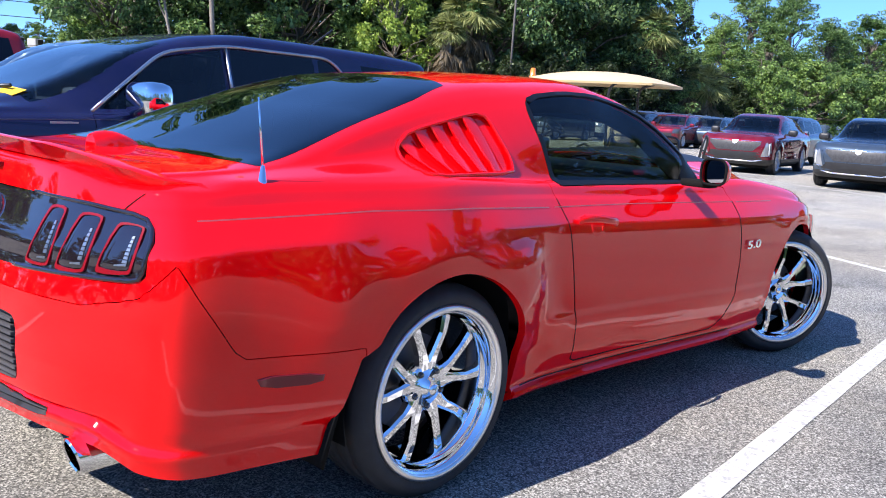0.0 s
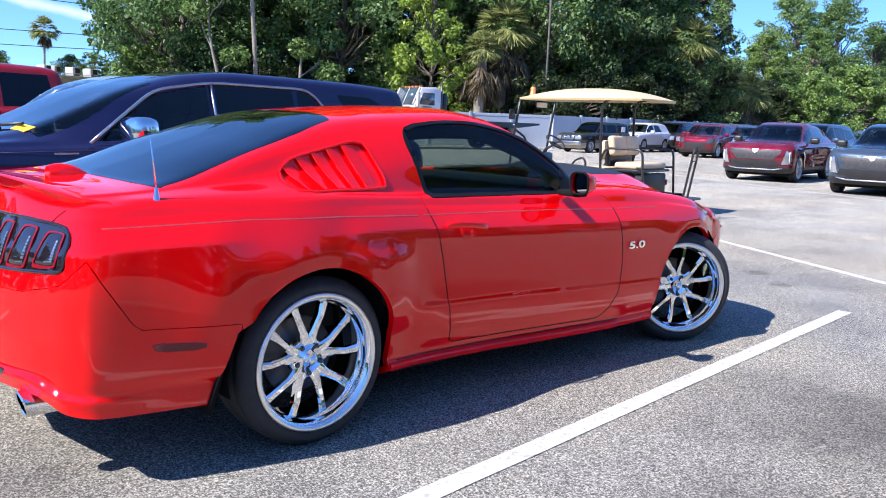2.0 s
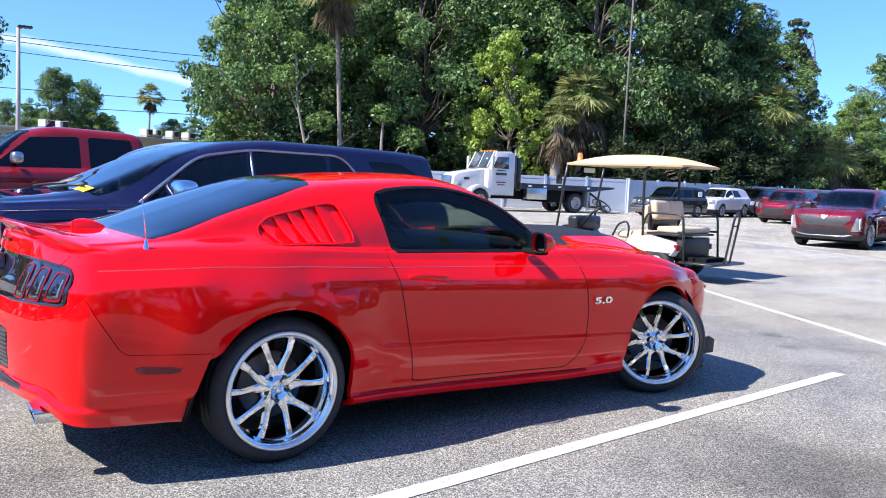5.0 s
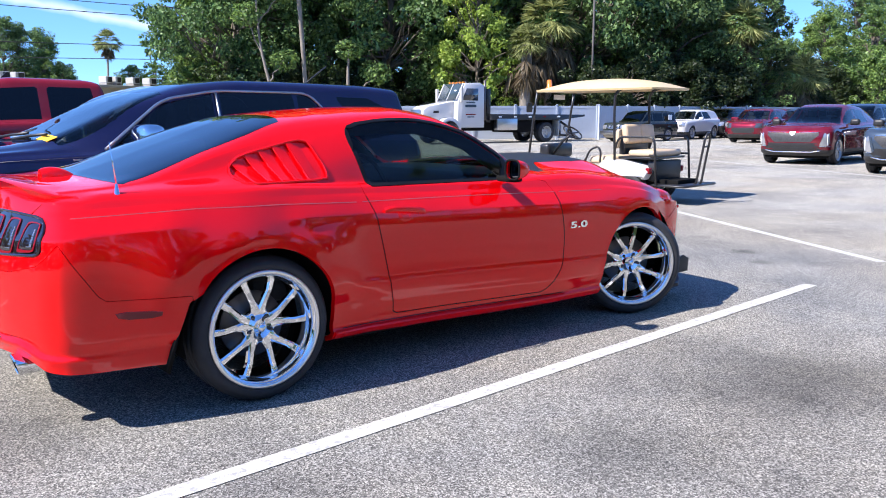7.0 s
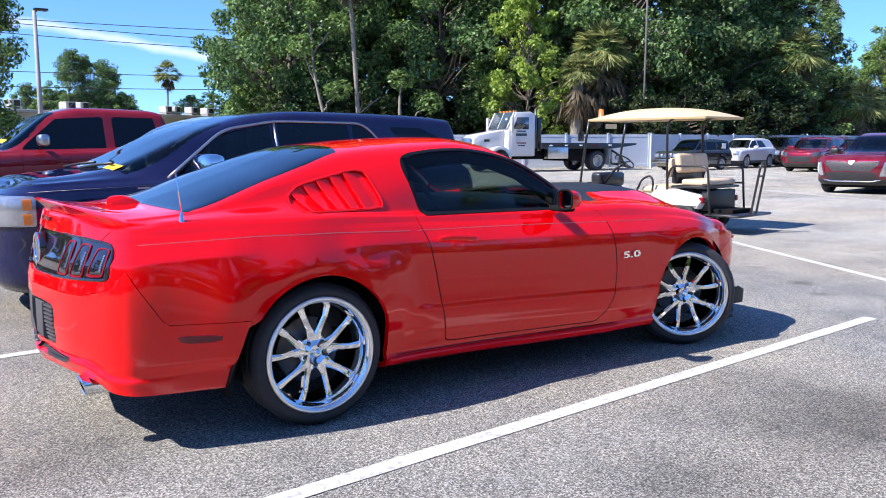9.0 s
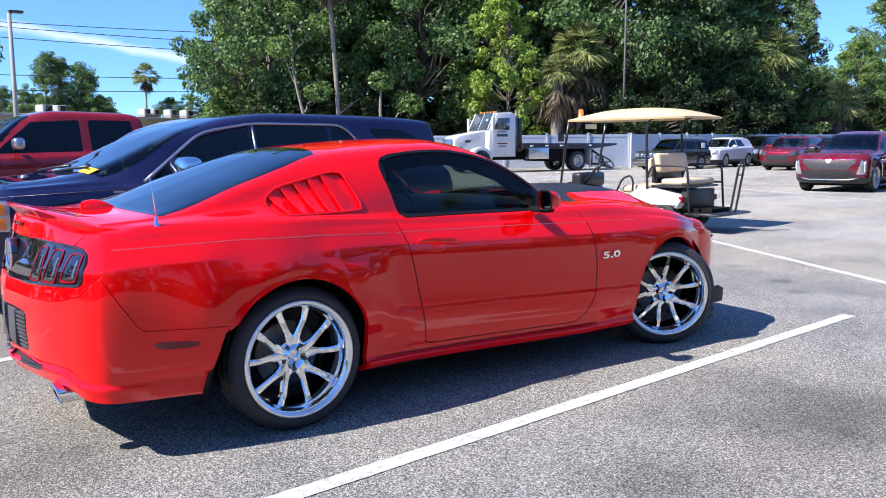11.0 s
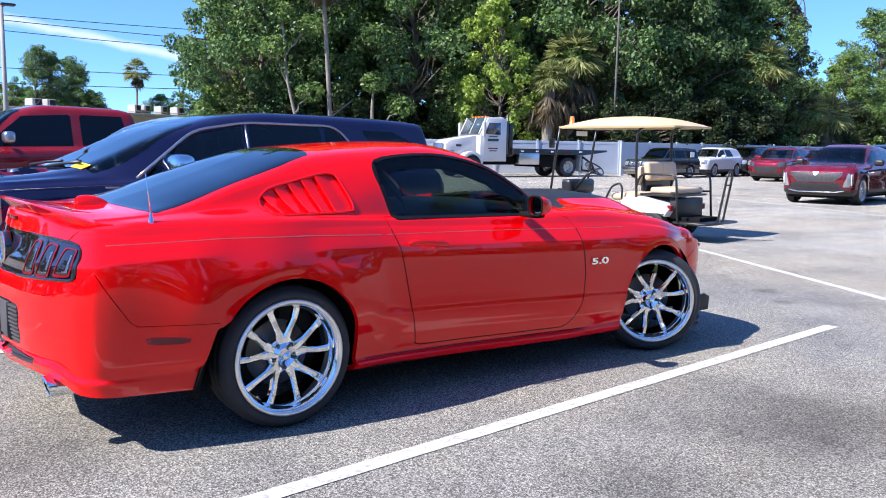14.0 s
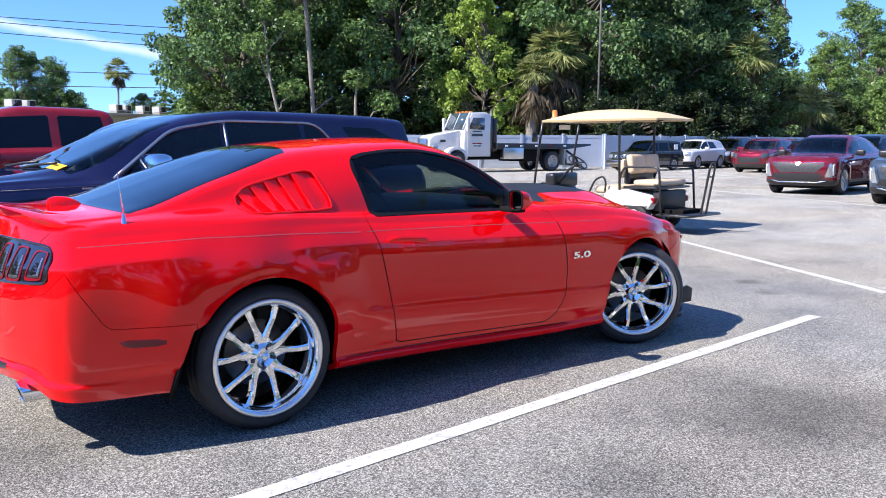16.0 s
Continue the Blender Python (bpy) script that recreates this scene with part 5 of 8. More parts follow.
def coupe_rails():
    """Rails from sill to roof middle: half widths, heights, tail and nose."""
    lower = [(-0.65, -0.079), (-0.3, -0.027), (-0.05, -0.004), (0.3, -0.036), (0.64, -0.068), (1.0, -0.064), (1.5, -0.036), (2.1, -0.004), (2.75, 0.0), (3.1, -0.075)]

    def wide(h, k=1.0):
        return [(x, h + d * k) for x, d in lower]

    def tuck(h, rear):
        return [(x, (rear if x < -0.2 else h) + d) for x, d in lower]

    crease = CREASE
    h0 = wide(0.9)

    def over(dz, k=1.0):
        return [(x, z + dz * k) for x, z in crease]

    belt_z = [(-1.15, 1.03), (-1.02, 1.018), (-0.9, 0.985), (-0.75, 0.984), (-0.65, 0.992), (0.0, 1.0), (0.6, 0.975), (1.7, 0.955), (2.0, 0.955), (2.6, 0.905), (3.1, 0.8), (3.5, 0.64)]
    mid_h = [(-0.65, 0.655), (0.0, 0.668), (0.35, 0.688), (0.6, 0.695), (1.2, 0.71), (1.6, 0.765), (1.85, 0.745), (2.3, 0.69), (3.1, 0.66)]
    mid_z = [(-1.15, 1.045), (-1.02, 1.036), (-0.9, 1.008), (-0.65, 1.022), (-0.4, 1.045), (0.0, 1.09), (0.35, 1.12), (0.8, 1.135), (1.2, 1.12), (1.5, 1.055), (1.7, 1.0), (1.9, 0.98), (2.3, 0.96), (2.7, 0.915), (3.1, 0.83), (3.5, 0.665)]
    rail_h = [(-0.65, 0.64), (-0.4, 0.64), (0.0, 0.62), (0.35, 0.595), (0.8, 0.6), (1.1, 0.61), (1.4, 0.665), (1.62, 0.735), (1.85, 0.7), (2.3, 0.61), (3.1, 0.57)]
    rail_z = [(-1.15, 1.047), (-1.02, 1.04), (-0.9, 1.016), (-0.65, 1.03), (-0.5, 1.043), (-0.1, 1.16), (0.3, 1.262), (0.6, 1.295), (1.0, 1.315), (1.2, 1.29), (1.39, 1.235), (1.62, 1.085), (1.8, 0.998), (2.0, 0.985), (2.4, 0.965), (2.8, 0.915), (3.1, 0.845), (3.5, 0.69)]
    edge_h = [(-0.65, 0.585), (-0.4, 0.59), (0.3, 0.53), (0.8, 0.525), (1.15, 0.54), (1.4, 0.6), (1.62, 0.68), (1.85, 0.64), (2.3, 0.52), (3.1, 0.48)]
    edge_z = [(-1.15, 1.05), (-1.02, 1.043), (-0.9, 1.022), (-0.65, 1.035), (-0.5, 1.055), (-0.1, 1.185), (0.3, 1.3), (0.6, 1.33), (1.0, 1.35), (1.2, 1.325), (1.39, 1.255), (1.62, 1.115), (1.83, 1.005), (2.05, 0.995), (2.4, 0.975), (2.8, 0.93), (3.1, 0.86), (3.5, 0.71)]
    half_h = [(-0.65, 0.32), (0.3, 0.29), (1.2, 0.3), (1.8, 0.36), (2.3, 0.3), (3.1, 0.27)]
    half_z = [(-1.15, 1.052), (-0.9, 1.044), (-0.65, 1.044), (-0.58, 1.049), (-0.52, 1.064), (-0.1, 1.205), (0.2, 1.303), (0.31, 1.33), (0.45, 1.345), (0.8, 1.372), (1.05, 1.378), (1.25, 1.355), (1.42, 1.29), (1.95, 1.035), (2.12, 1.038), (2.5, 1.052), (2.8, 1.018), (3.0, 0.962), (3.5, 0.73)]
    mid_line = [(-1.15, 1.053), (-0.9, 1.046), (-0.65, 1.047), (-0.59, 1.051), (-0.53, 1.067), (-0.1, 1.21), (0.18, 1.305), (0.31, 1.336), (0.45, 1.351), (0.8, 1.379), (1.08, 1.386), (1.28, 1.36), (1.45, 1.295), (2.0, 1.045), (2.15, 1.052), (2.5, 1.067), (2.8, 1.033), (3.0, 0.977), (3.5, 0.74)]
    low_z = [(-1.15, 0.315), (-1.02, 0.33), (-0.95, 0.325), (-0.86, 0.28), (-0.7, 0.268), (-0.42, 0.265), (-0.3, 0.22), (0.4, 0.2), (2.2, 0.17), (3.5, 0.17)]
    return [
        (tuck(0.8, 0.893), low_z, -1.06, 3.5),
        (tuck(0.865, 0.894), [(x, z + 0.03) for x, z in low_z], -1.075, 3.6),
        (tuck(0.882, 0.895), [(x, z + 0.06) for x, z in low_z], -1.092, 3.66),
        (tuck(0.872, 0.893), [(x, z + 0.085) for x, z in low_z], -1.068, 3.66),
        (h0, [(x, z - 0.115) for x, z in LEDGE], -1.08, 3.67),
        (h0, [(x, z - 0.028) for x, z in LEDGE], -1.094, 3.675),
        (h0, [(x, z + 0.006) for x, z in LEDGE], -1.098, 3.68),
        (h0, [(x, 0.5 * (z + float(pchip(LEDGE, [x])[0]))) for x, z in crease], -1.096, 3.68),
        (h0, over(-0.036), -1.072, 3.67),
        (h0, over(0.004), -1.066, 3.66),
        (h0, over(0.036), -1.052, 3.64),
        (wide(0.853), [(x, z + 0.1 - 0.025 * (x > 2.6) - 0.05 * (x > 3)) for x, z in crease], -1.03, 3.6),
        (wide(0.825, 0.9), belt_z, -1.0, 3.56),
        (wide(0.79, 0.8), [(x, z + (0.012 if x < -0.7 else 0.02)) for x, z in belt_z], -0.985, 3.54),
        (mid_h, mid_z, -0.98, 3.53),
        (rail_h, rail_z, -0.975, 3.52),
        (edge_h, edge_z, -0.972, 3.51),
        (half_h, half_z, -0.97, 3.5),
        ([(-0.65, 0.0), (3.1, 0.0)], mid_line, -0.97, 3.5),
    ]


coupe = thing("coupe", "bright red fastback coupe with chrome wheels in a parking bay", "car")
cs = Shell(coupe_rails(), -0.65, 3.1, 3.0, 2.3, 0.018, 7, 64, 0.5, [(0, 0, 1), (0.28, 0.46, 0.953), (0.36, 0.58, 0.9), (0.5, 0.7, 0.78), (0.75, 0.9, 0.45), (1, 1, 0)])
# the side takes its own section between the sill and the shoulder
belly = (cs.rail >= 4) & (cs.rail <= 11)
waist = cs.v[:, cs.rail == 7, 1] / 0.9
foot = cs.v[:, cs.rail == 4, 1].copy()
cs.v[:, belly, 1] = waist * side_width(cs.v[:, belly, 0], cs.v[:, belly, 2])
# the sill follows it smoothly
sill = (cs.rail > 3) & (cs.rail < 4)
cs.v[:, sill, 1] += (cs.v[:, cs.rail == 4, 1] - foot) * ease(3.0, 4.0, cs.rail[sill])
cs.settle()
# the hip ends in a curved ridge ahead of the rear wheel
ridge = lambda z: np.interp(z, [0.5, 0.53, 0.57, 0.7, 0.79, 0.86], [0.71, 0.655, 0.625, 0.56, 0.505, 0.44])
cs.push(lambda x, y, z: 0.016 * (1 - ease(-0.17, 0.0, x - ridge(z))) * ease(0.0, 0.35, x) * (1 - ease(0.74, 0.83, z)) * ease(0.36, 0.52, z))
cs.arch(0.0, 0.355, 0.38, 0.003, 0.02, 0.36)
cs.arch(2.72, 0.355, 0.376, 0.003, 0.02)
side = lambda c, n: c[..., 1] < -0.4
# windows
trim_line = rounded([(0.655, 0.972), (0.632, 1.06), (0.583, 1.243), (0.63, 1.292), (0.85, 1.318), (1.05, 1.318), (1.22, 1.293), (1.4, 1.235), (1.64, 1.07), (1.745, 0.975), (1.6, 0.96), (0.75, 0.972)], 1)
pane_line = rounded([(0.673, 0.99), (0.654, 1.06), (0.606, 1.236), (0.648, 1.279), (0.85, 1.305), (1.05, 1.305), (1.215, 1.28), (1.392, 1.222), (1.625, 1.06), (1.71, 0.985), (1.6, 0.975), (0.75, 0.986)], 1)
cs.cut("window_trim", trim_line, "xz", side)
cs.cut("side_pane", pane_line, "xz", side, over=["window_trim"])
cs.cut("rear_trim", rounded([(-0.56, -0.65), (-0.5, -0.61), (0.27, -0.545), (0.325, -0.4), (0.345, 0.2), (-0.585, 0.2), (-0.58, -0.4)], 1), "xy", lambda c, n: c[..., 2] > 1.0)
cs.cut("rear_pane", rounded([(-0.552, -0.642), (-0.5, -0.602), (0.263, -0.537), (0.316, -0.4), (0.337, 0.2), (-0.579, 0.2), (-0.574, -0.4)], 1), "xy", lambda c, n: c[..., 2] > 1.0, over=["rear_trim"])
cs.cut("windshield", [(1.2, -0.5), (1.42, -0.6), (1.7, -0.7), (1.84, -0.68), (2.0, -0.4), (2.06, 0.0), (2.06, 0.2), (1.29, 0.2), (1.28, 0.0)], "xy", lambda c, n: c[..., 2] > 0.98)
cs.cut("shade_band", [(1.0, -0.8), (1.56, -0.8), (1.6, 0.0), (1.6, 0.2), (1.0, 0.2)], "xy", lambda c, n: c[..., 2] > 0.98, over=["windshield"])
# panels
door_line = [(0.6, 0.99), (0.614, 0.93), (0.648, 0.816), (0.688, 0.62), (0.72, 0.48), (0.748, 0.36), (0.757, 0.31), (0.787, 0.297), (1.82, 0.276), (1.856, 0.291), (1.903, 0.333), (1.942, 0.4), (1.962, 0.47), (1.968, 0.6), (1.958, 0.72), (1.94, 0.811), (1.925, 0.88), (1.885, 0.94), (1.78, 0.97)]
cs.cut("door", door_line, "xz", side, over=["body"])
bumper_line = [(-0.862, 0.822), (-0.82, 0.742), (-0.73, 0.6), (-0.7, 0.578), (-0.36, 0.566), (-0.2, 0.1), (-1.4, 0.1), (-1.4, 0.705), (-1.0, 0.7), (-0.93, 0.735)]
cs.cut("rear_bumper", bumper_line, "xz", None, over=["body"])
cs.cut("front_bumper", [(3.12, 0.1), (3.1, 0.6), (3.3, 0.69), (3.9, 0.69), (3.9, 0.1)], "xz", None, over=["body"])
cs.cut("hood", [(2.08, -0.7), (2.4, -0.655), (3.1, -0.6), (3.42, -0.5), (3.5, 0.2), (2.1, 0.2)], "xy", lambda c, n: (n[..., 2] > 0.3) | (n[..., 2] < -0.3), over=["body"])
cs.cut("cowl", [(1.9, -0.66), (2.06, -0.64), (2.2, -0.4), (2.24, 0.2), (1.9, 0.2)], "xy", lambda c, n: c[..., 2] > 0.9, over=["hood", "body"])
cs.cut("hood_stripe", [(2.1, -0.41), (2.6, -0.38), (2.95, -0.27), (3.05, -0.12), (3.05, 0.2), (2.1, 0.2)], "xy", lambda c, n: c[..., 2] > 0.8, over=["hood"])
tail = lambda c, n: (c[..., 0] < -0.6)
cs.cut("tail_panel", [(-0.726, 0.79), (-0.724, 0.872), (-0.712, 0.898), (-0.684, 0.919), (-0.644, 0.928), (-0.506, 0.938), (-0.3, 0.946), (0.2, 0.95), (0.2, 0.752), (-0.3, 0.756), (-0.591, 0.769), (-0.697, 0.774), (-0.72, 0.78)], "yz", tail, over=["body"])
cs.cut("lamp_housing", [(-0.9, 0.6), (-0.9, 1.1), (-0.38, 1.1), (-0.292, 0.6)], "yz", tail, over=["tail_panel"])
cs.cut("plate_recess", rounded([(-0.3, 0.46), (-0.315, 0.6), (-0.29, 0.632), (0.2, 0.632), (0.2, 0.44), (-0.275, 0.44)], 1), "yz", tail, over=["rear_bumper"])
cs.cut("low_vent", rounded([(-0.44, 0.385), (-0.42, 0.405), (0.2, 0.4), (0.2, 0.375), (-0.36, 0.372)], 1), "yz", tail, over=["rear_bumper"])
marker_line = rounded([(-0.676, 0.527), (-0.486, 0.518), (-0.493, 0.486), (-0.655, 0.49)], 1)
louver_line = rounded([(-0.072, 1.06), (-0.06, 1.098), (0.0, 1.146), (0.31, 1.216), (0.372, 1.206), (0.43, 1.06), (0.42, 1.02), (-0.03, 1.02)], 1, 0.15)
cs.cut("louver_field", louver_line, "xz", side, over=["body"])
GAP = 0.0038
cs.panel("body", "body", M["red"], coupe, "glossy red bodywork", depth=0.025)
cs.panel("door", "door", M["red"], coupe, gap=GAP, depth=0.03, sides="pair")
cs.panel("rear_bumper", "rear_bumper", M["red"], coupe, gap=GAP * 0.75, depth=0.03)
cs.panel("front_bumper", "front_bumper", M["red"], coupe, gap=GAP, depth=0.03)
cs.panel("hood", "hood", M["red"], coupe, gap=GAP, depth=0.03)
cs.panel("cowl", "cowl", M["trim"], coupe, "black cowl below the windshield", depth=0.01)
cs.panel("shade_band", "shade_band", M["dark_glass"], coupe, "dark tinted band along the windshield top", depth=0.0)
cs.panel("hood_stripe", "hood_stripe", M["trim"], coupe, "matt black hood panel", depth=0.01)
cabin = (cs.c[..., 0] > -0.15) & (cs.c[..., 0] < 1.9) & (cs.c[..., 2] > 1.0) & (cs.label == "body")
whole = cs.label.copy()
cs.label[cabin] = "lining"
cs.panel("lining", "headliner", M["cloth"], coupe, "dark cabin lining", depth=0.0, lift=-0.022)
cs.label = whole
cs.panel("window_trim", "window_trim", M["gloss_black"], coupe, "black window surround", sides="pair", depth=0.012, lift=0.002)
cs.panel("side_pane", "side_window", M["light_glass"], coupe, "greenish tinted side window", sides="pair", depth=0.0, lift=-0.004)
cs.panel(["rear_pane", "rear_trim"], "rear_window", M["dark_glass"], coupe, "dark tinted fastback rear window", depth=0.0, lift=0.001)
cs.panel("windshield", "windshield", M["cabin_glass"], coupe, "glass windshield", depth=0.0)
housings = cs.panel("lamp_housing", "tail_lamp", M["dark_lens"], coupe, "smoked tail lamp with three red bars", sides="pair", depth=0.02, lift=-0.004)
cs.panel("tail_panel", "tail_panel", M["dark_lens"], coupe, "gloss black panel between the tail lamps", depth=0.02, lift=-0.006)
cs.panel("plate_recess", "plate_recess", M["worn_plastic"], coupe, "greyed black plate recess", depth=-0.02, lift=-0.02)
cs.panel("low_vent", "lower_vent", M["trim"], coupe, depth=-0.015, lift=-0.015)
cs.panel("louver_field", "louver_panel", M["red"], coupe, "red louvered quarter window panel", sides="pair", depth=-0.009, lift=-0.009)


on_tail = np.isin(cs.label, ["lamp_housing", "tail_panel"])
tail_terms = lambda y, z: np.stack([y**0, y, z, y * y, y * z, z * z, y**3, y * y * z, y * z * z, y**4, y**5, y**4 * z], -1)
tail_fit = np.linalg.lstsq(tail_terms(cs.c[on_tail][:, 1], cs.c[on_tail][:, 2]), cs.c[on_tail][:, 0], rcond=None)[0]


def skin(a, b, plane="xz"):
    """A point of the skin and its outward normal; the tail is a smooth sheet of its own."""
    if plane == "xz":
        return cs.on(a, b, plane)
    f = lambda y, z: float(tail_terms(np.array(y), np.array(z)) @ tail_fit)
    x = f(a, b)
    n = Vector((-1, (f(a + 0.004, b) - x) / 0.004, (f(a, b + 0.004) - x) / 0.004)).normalized()
    return Vector((x, a, b)), n


def mirrored(bm):
    """Turns a mesh built for the right side into its twin on the left."""
    bmesh.ops.scale(bm, vec=(1, -1, 1), verts=bm.verts)
    bmesh.ops.reverse_faces(bm, faces=bm.faces)
    return bm


def both(title, make, mat, parent=coupe, label="", sharp=35):
    """A part for each side of the coupe; parent may be a pair of parts."""
    pair = parent if isinstance(parent, (list, tuple)) else (parent, parent)
    got = []
    for k in (0, 1):
        bm = make()
        got.append(part(title, mirrored(bm) if k else bm, mat, pair[k], label, sharp=sharp))
    return got


def skin_tube(points, r, lift=0.004, plane="xz", closed=True, sides=8):
    bm = bmesh.new()
    pts = []
    for a, b in points:
        p, n = skin(a, b, plane)
        pts.append(p + n * lift)
    sweep(bm, pts, r, sides, closed)
    return bm


def skin_patch(outline, lift, thick, plane="xz"):
    """A thin plate that follows the skin within an outline."""
    bm = bmesh.new()
    tops = [skin(a, b, plane) for a, b in outline]
    ca = sum(a for a, b in outline) / len(outline)
    cb = sum(b for a, b in outline) / len(outline)
    c, cn = skin(ca, cb, plane)
    rings = []
    for f, up in ((0.0, 1.0), (0.5, 1.0), (0.9, 1.0), (1.0, 0.35), (1.0, -1.0)):
        ring = []
        for a, b in outline:
            p, n = skin(ca + (a - ca) * f, cb + (b - cb) * f, plane)
            ring.append(bm.verts.new(p + n * (lift if up == 1 else lift - thick * (1 - up) / 2)))
        rings.append(ring)
    m = len(outline)
    for u, w in zip(rings[1:], rings[2:]):
        for i in range(m):
            bm.faces.new((u[i], u[(i + 1) % m], w[(i + 1) % m], w[i]))
    hub_v = bm.verts.new(c + cn * lift)
    for i in range(m):
        bm.faces.new((hub_v, rings[1][i], rings[1][(i + 1) % m]))
    bmesh.ops.delete(bm, geom=[v for v in rings[0]], context="VERTS")
    bmesh.ops.recalc_face_normals(bm, faces=bm.faces)
    return bm


# quarter louvers: a raised rim and five slanted blades
both("louver_rim", lambda: skin_tube(louver_line, 0.0075, 0.0), M["red"])


def louver(x):
    """One slanted blade: a rib with a proud rear edge and a face that falls away forwards."""

    def make():
        bm = bmesh.new()
        zt = float(np.interp(x, [-0.08, -0.03, 0.3, 0.37], [1.095, 1.138, 1.212, 1.188]))
        rows = []
        for f in np.linspace(0, 1, 9):
            b = zt + (1.026 - zt) * f
            a = x + 0.062 * f
            p, n = cs.on(a, b)
            q, _ = cs.on(a + 0.066, b)
            rows.append([bm.verts.new(v) for v in (p + n * 0.005, p * 0.6 + q * 0.4 + n * 0.003, q - n * 0.007, p - n * 0.004, p + n * 0.001 - Vector((0.003, 0, 0)))])
        for u, w in zip(rows, rows[1:]):
            for i in range(5):
                bm.faces.new((u[i], u[(i + 1) % 5], w[(i + 1) % 5], w[i]))
        bm.faces.new(rows[0])
        bm.faces.new(rows[-1][::-1])
        bmesh.ops.recalc_face_normals(bm, faces=bm.faces)
        return bm

    return make


for k in range(5):
    both("louver_blade", louver(-0.05 + 0.075 * k), M["red"])
# pale pinstripe along the shoulder
def pinstripe():
    bm = bmesh.new()
    rows = []
    for x in np.linspace(-0.8, 2.35, 90):
        z = float(np.interp(x, [-0.85, -0.3, 0.1, 0.55, 1.42, 2.4], [0.92, 0.933, 0.925, 0.903, 0.888, 0.865]))
        p, n = cs.on(x, z)
        rows.append([bm.verts.new(p + n * 0.0012 + Vector((0, 0, dz))) for dz in (-0.0018, 0.0018)])
    for k, (u, w) in enumerate(zip(rows, rows[1:])):
        if k not in (38, 77):
            bm.faces.new((u[0], u[1], w[1], w[0]))
    return bm


both("pinstripe", pinstripe, M["stripe"], label="thin pale pinstripe")
both("side_marker", lambda: skin_patch(marker_line, 0.004, 0.01), M["smoke"], label="dark red side marker lamp")
# door handle
def handle_cup():
    return skin_patch(rounded([(0.78, 0.855), (0.88, 0.852), (0.875, 0.796), (0.82, 0.78), (0.785, 0.8)], 2), 0.002, 0.004)


def handle_bar():
    bm = bmesh.new()
    pts = []
    for x, lift in ((0.7, 0.004), (0.717, 0.022), (0.765, 0.03), (0.825, 0.033), (0.885, 0.03), (0.93, 0.02), (0.945, 0.004)):
        p, n = cs.on(x, 0.848 - 0.02 * (x - 0.7) / 0.25)
        pts.append(p + n * lift)
    sweep(bm, pts, [0.011, 0.0135, 0.0135, 0.0125, 0.0135, 0.0135, 0.011], 10)
    bmesh.ops.scale(bm, vec=(1, 0.6, 1.15), verts=bm.verts, space=Matrix.Translation((0, 0.85, -0.838)))
    return bm


both("handle_cup", handle_cup, M["red"], label="hollow behind the door handle")
both("door_handle", handle_bar, M["red"])
both("handle_lock", lambda: skin_patch([(0.86 + 0.011 * math.cos(t), 0.812 + 0.011 * math.sin(t)) for t in np.linspace(0, 2 * math.pi, 13)[:-1]], 0.004, 0.006), M["red"])
def along_line(line, step=0.02):
    out = []
    for (a, b), (c, d) in zip(line, line[1:]):
        k = max(1, int(math.hypot(c - a, d - b) / step))
        out += [(a + (c - a) * i / k, b + (d - b) * i / k) for i in range(k)]
    return out + [line[-1]]


# tail lamp bars: a red band round a dark lens with a ribbed reflector
def band(outer, inner, lift, plane):
    """A flat proud band between two outlines."""
    bm = bmesh.new()
    rings = []
    for line, up in ((outer, lift - 0.006), (outer, lift), (inner, lift), (inner, lift - 0.008)):
        rings.append([])
        for a, b in line:
            p, n = skin(a, b, plane)
            rings[-1].append(bm.verts.new(p + n * up))
    m = len(outer)
    for u, w in zip(rings, rings[1:]):
        for i in range(m):
            bm.faces.new((u[i], u[(i + 1) % m], w[(i + 1) % m], w[i]))
    bmesh.ops.recalc_face_normals(bm, faces=bm.faces)
    return bm


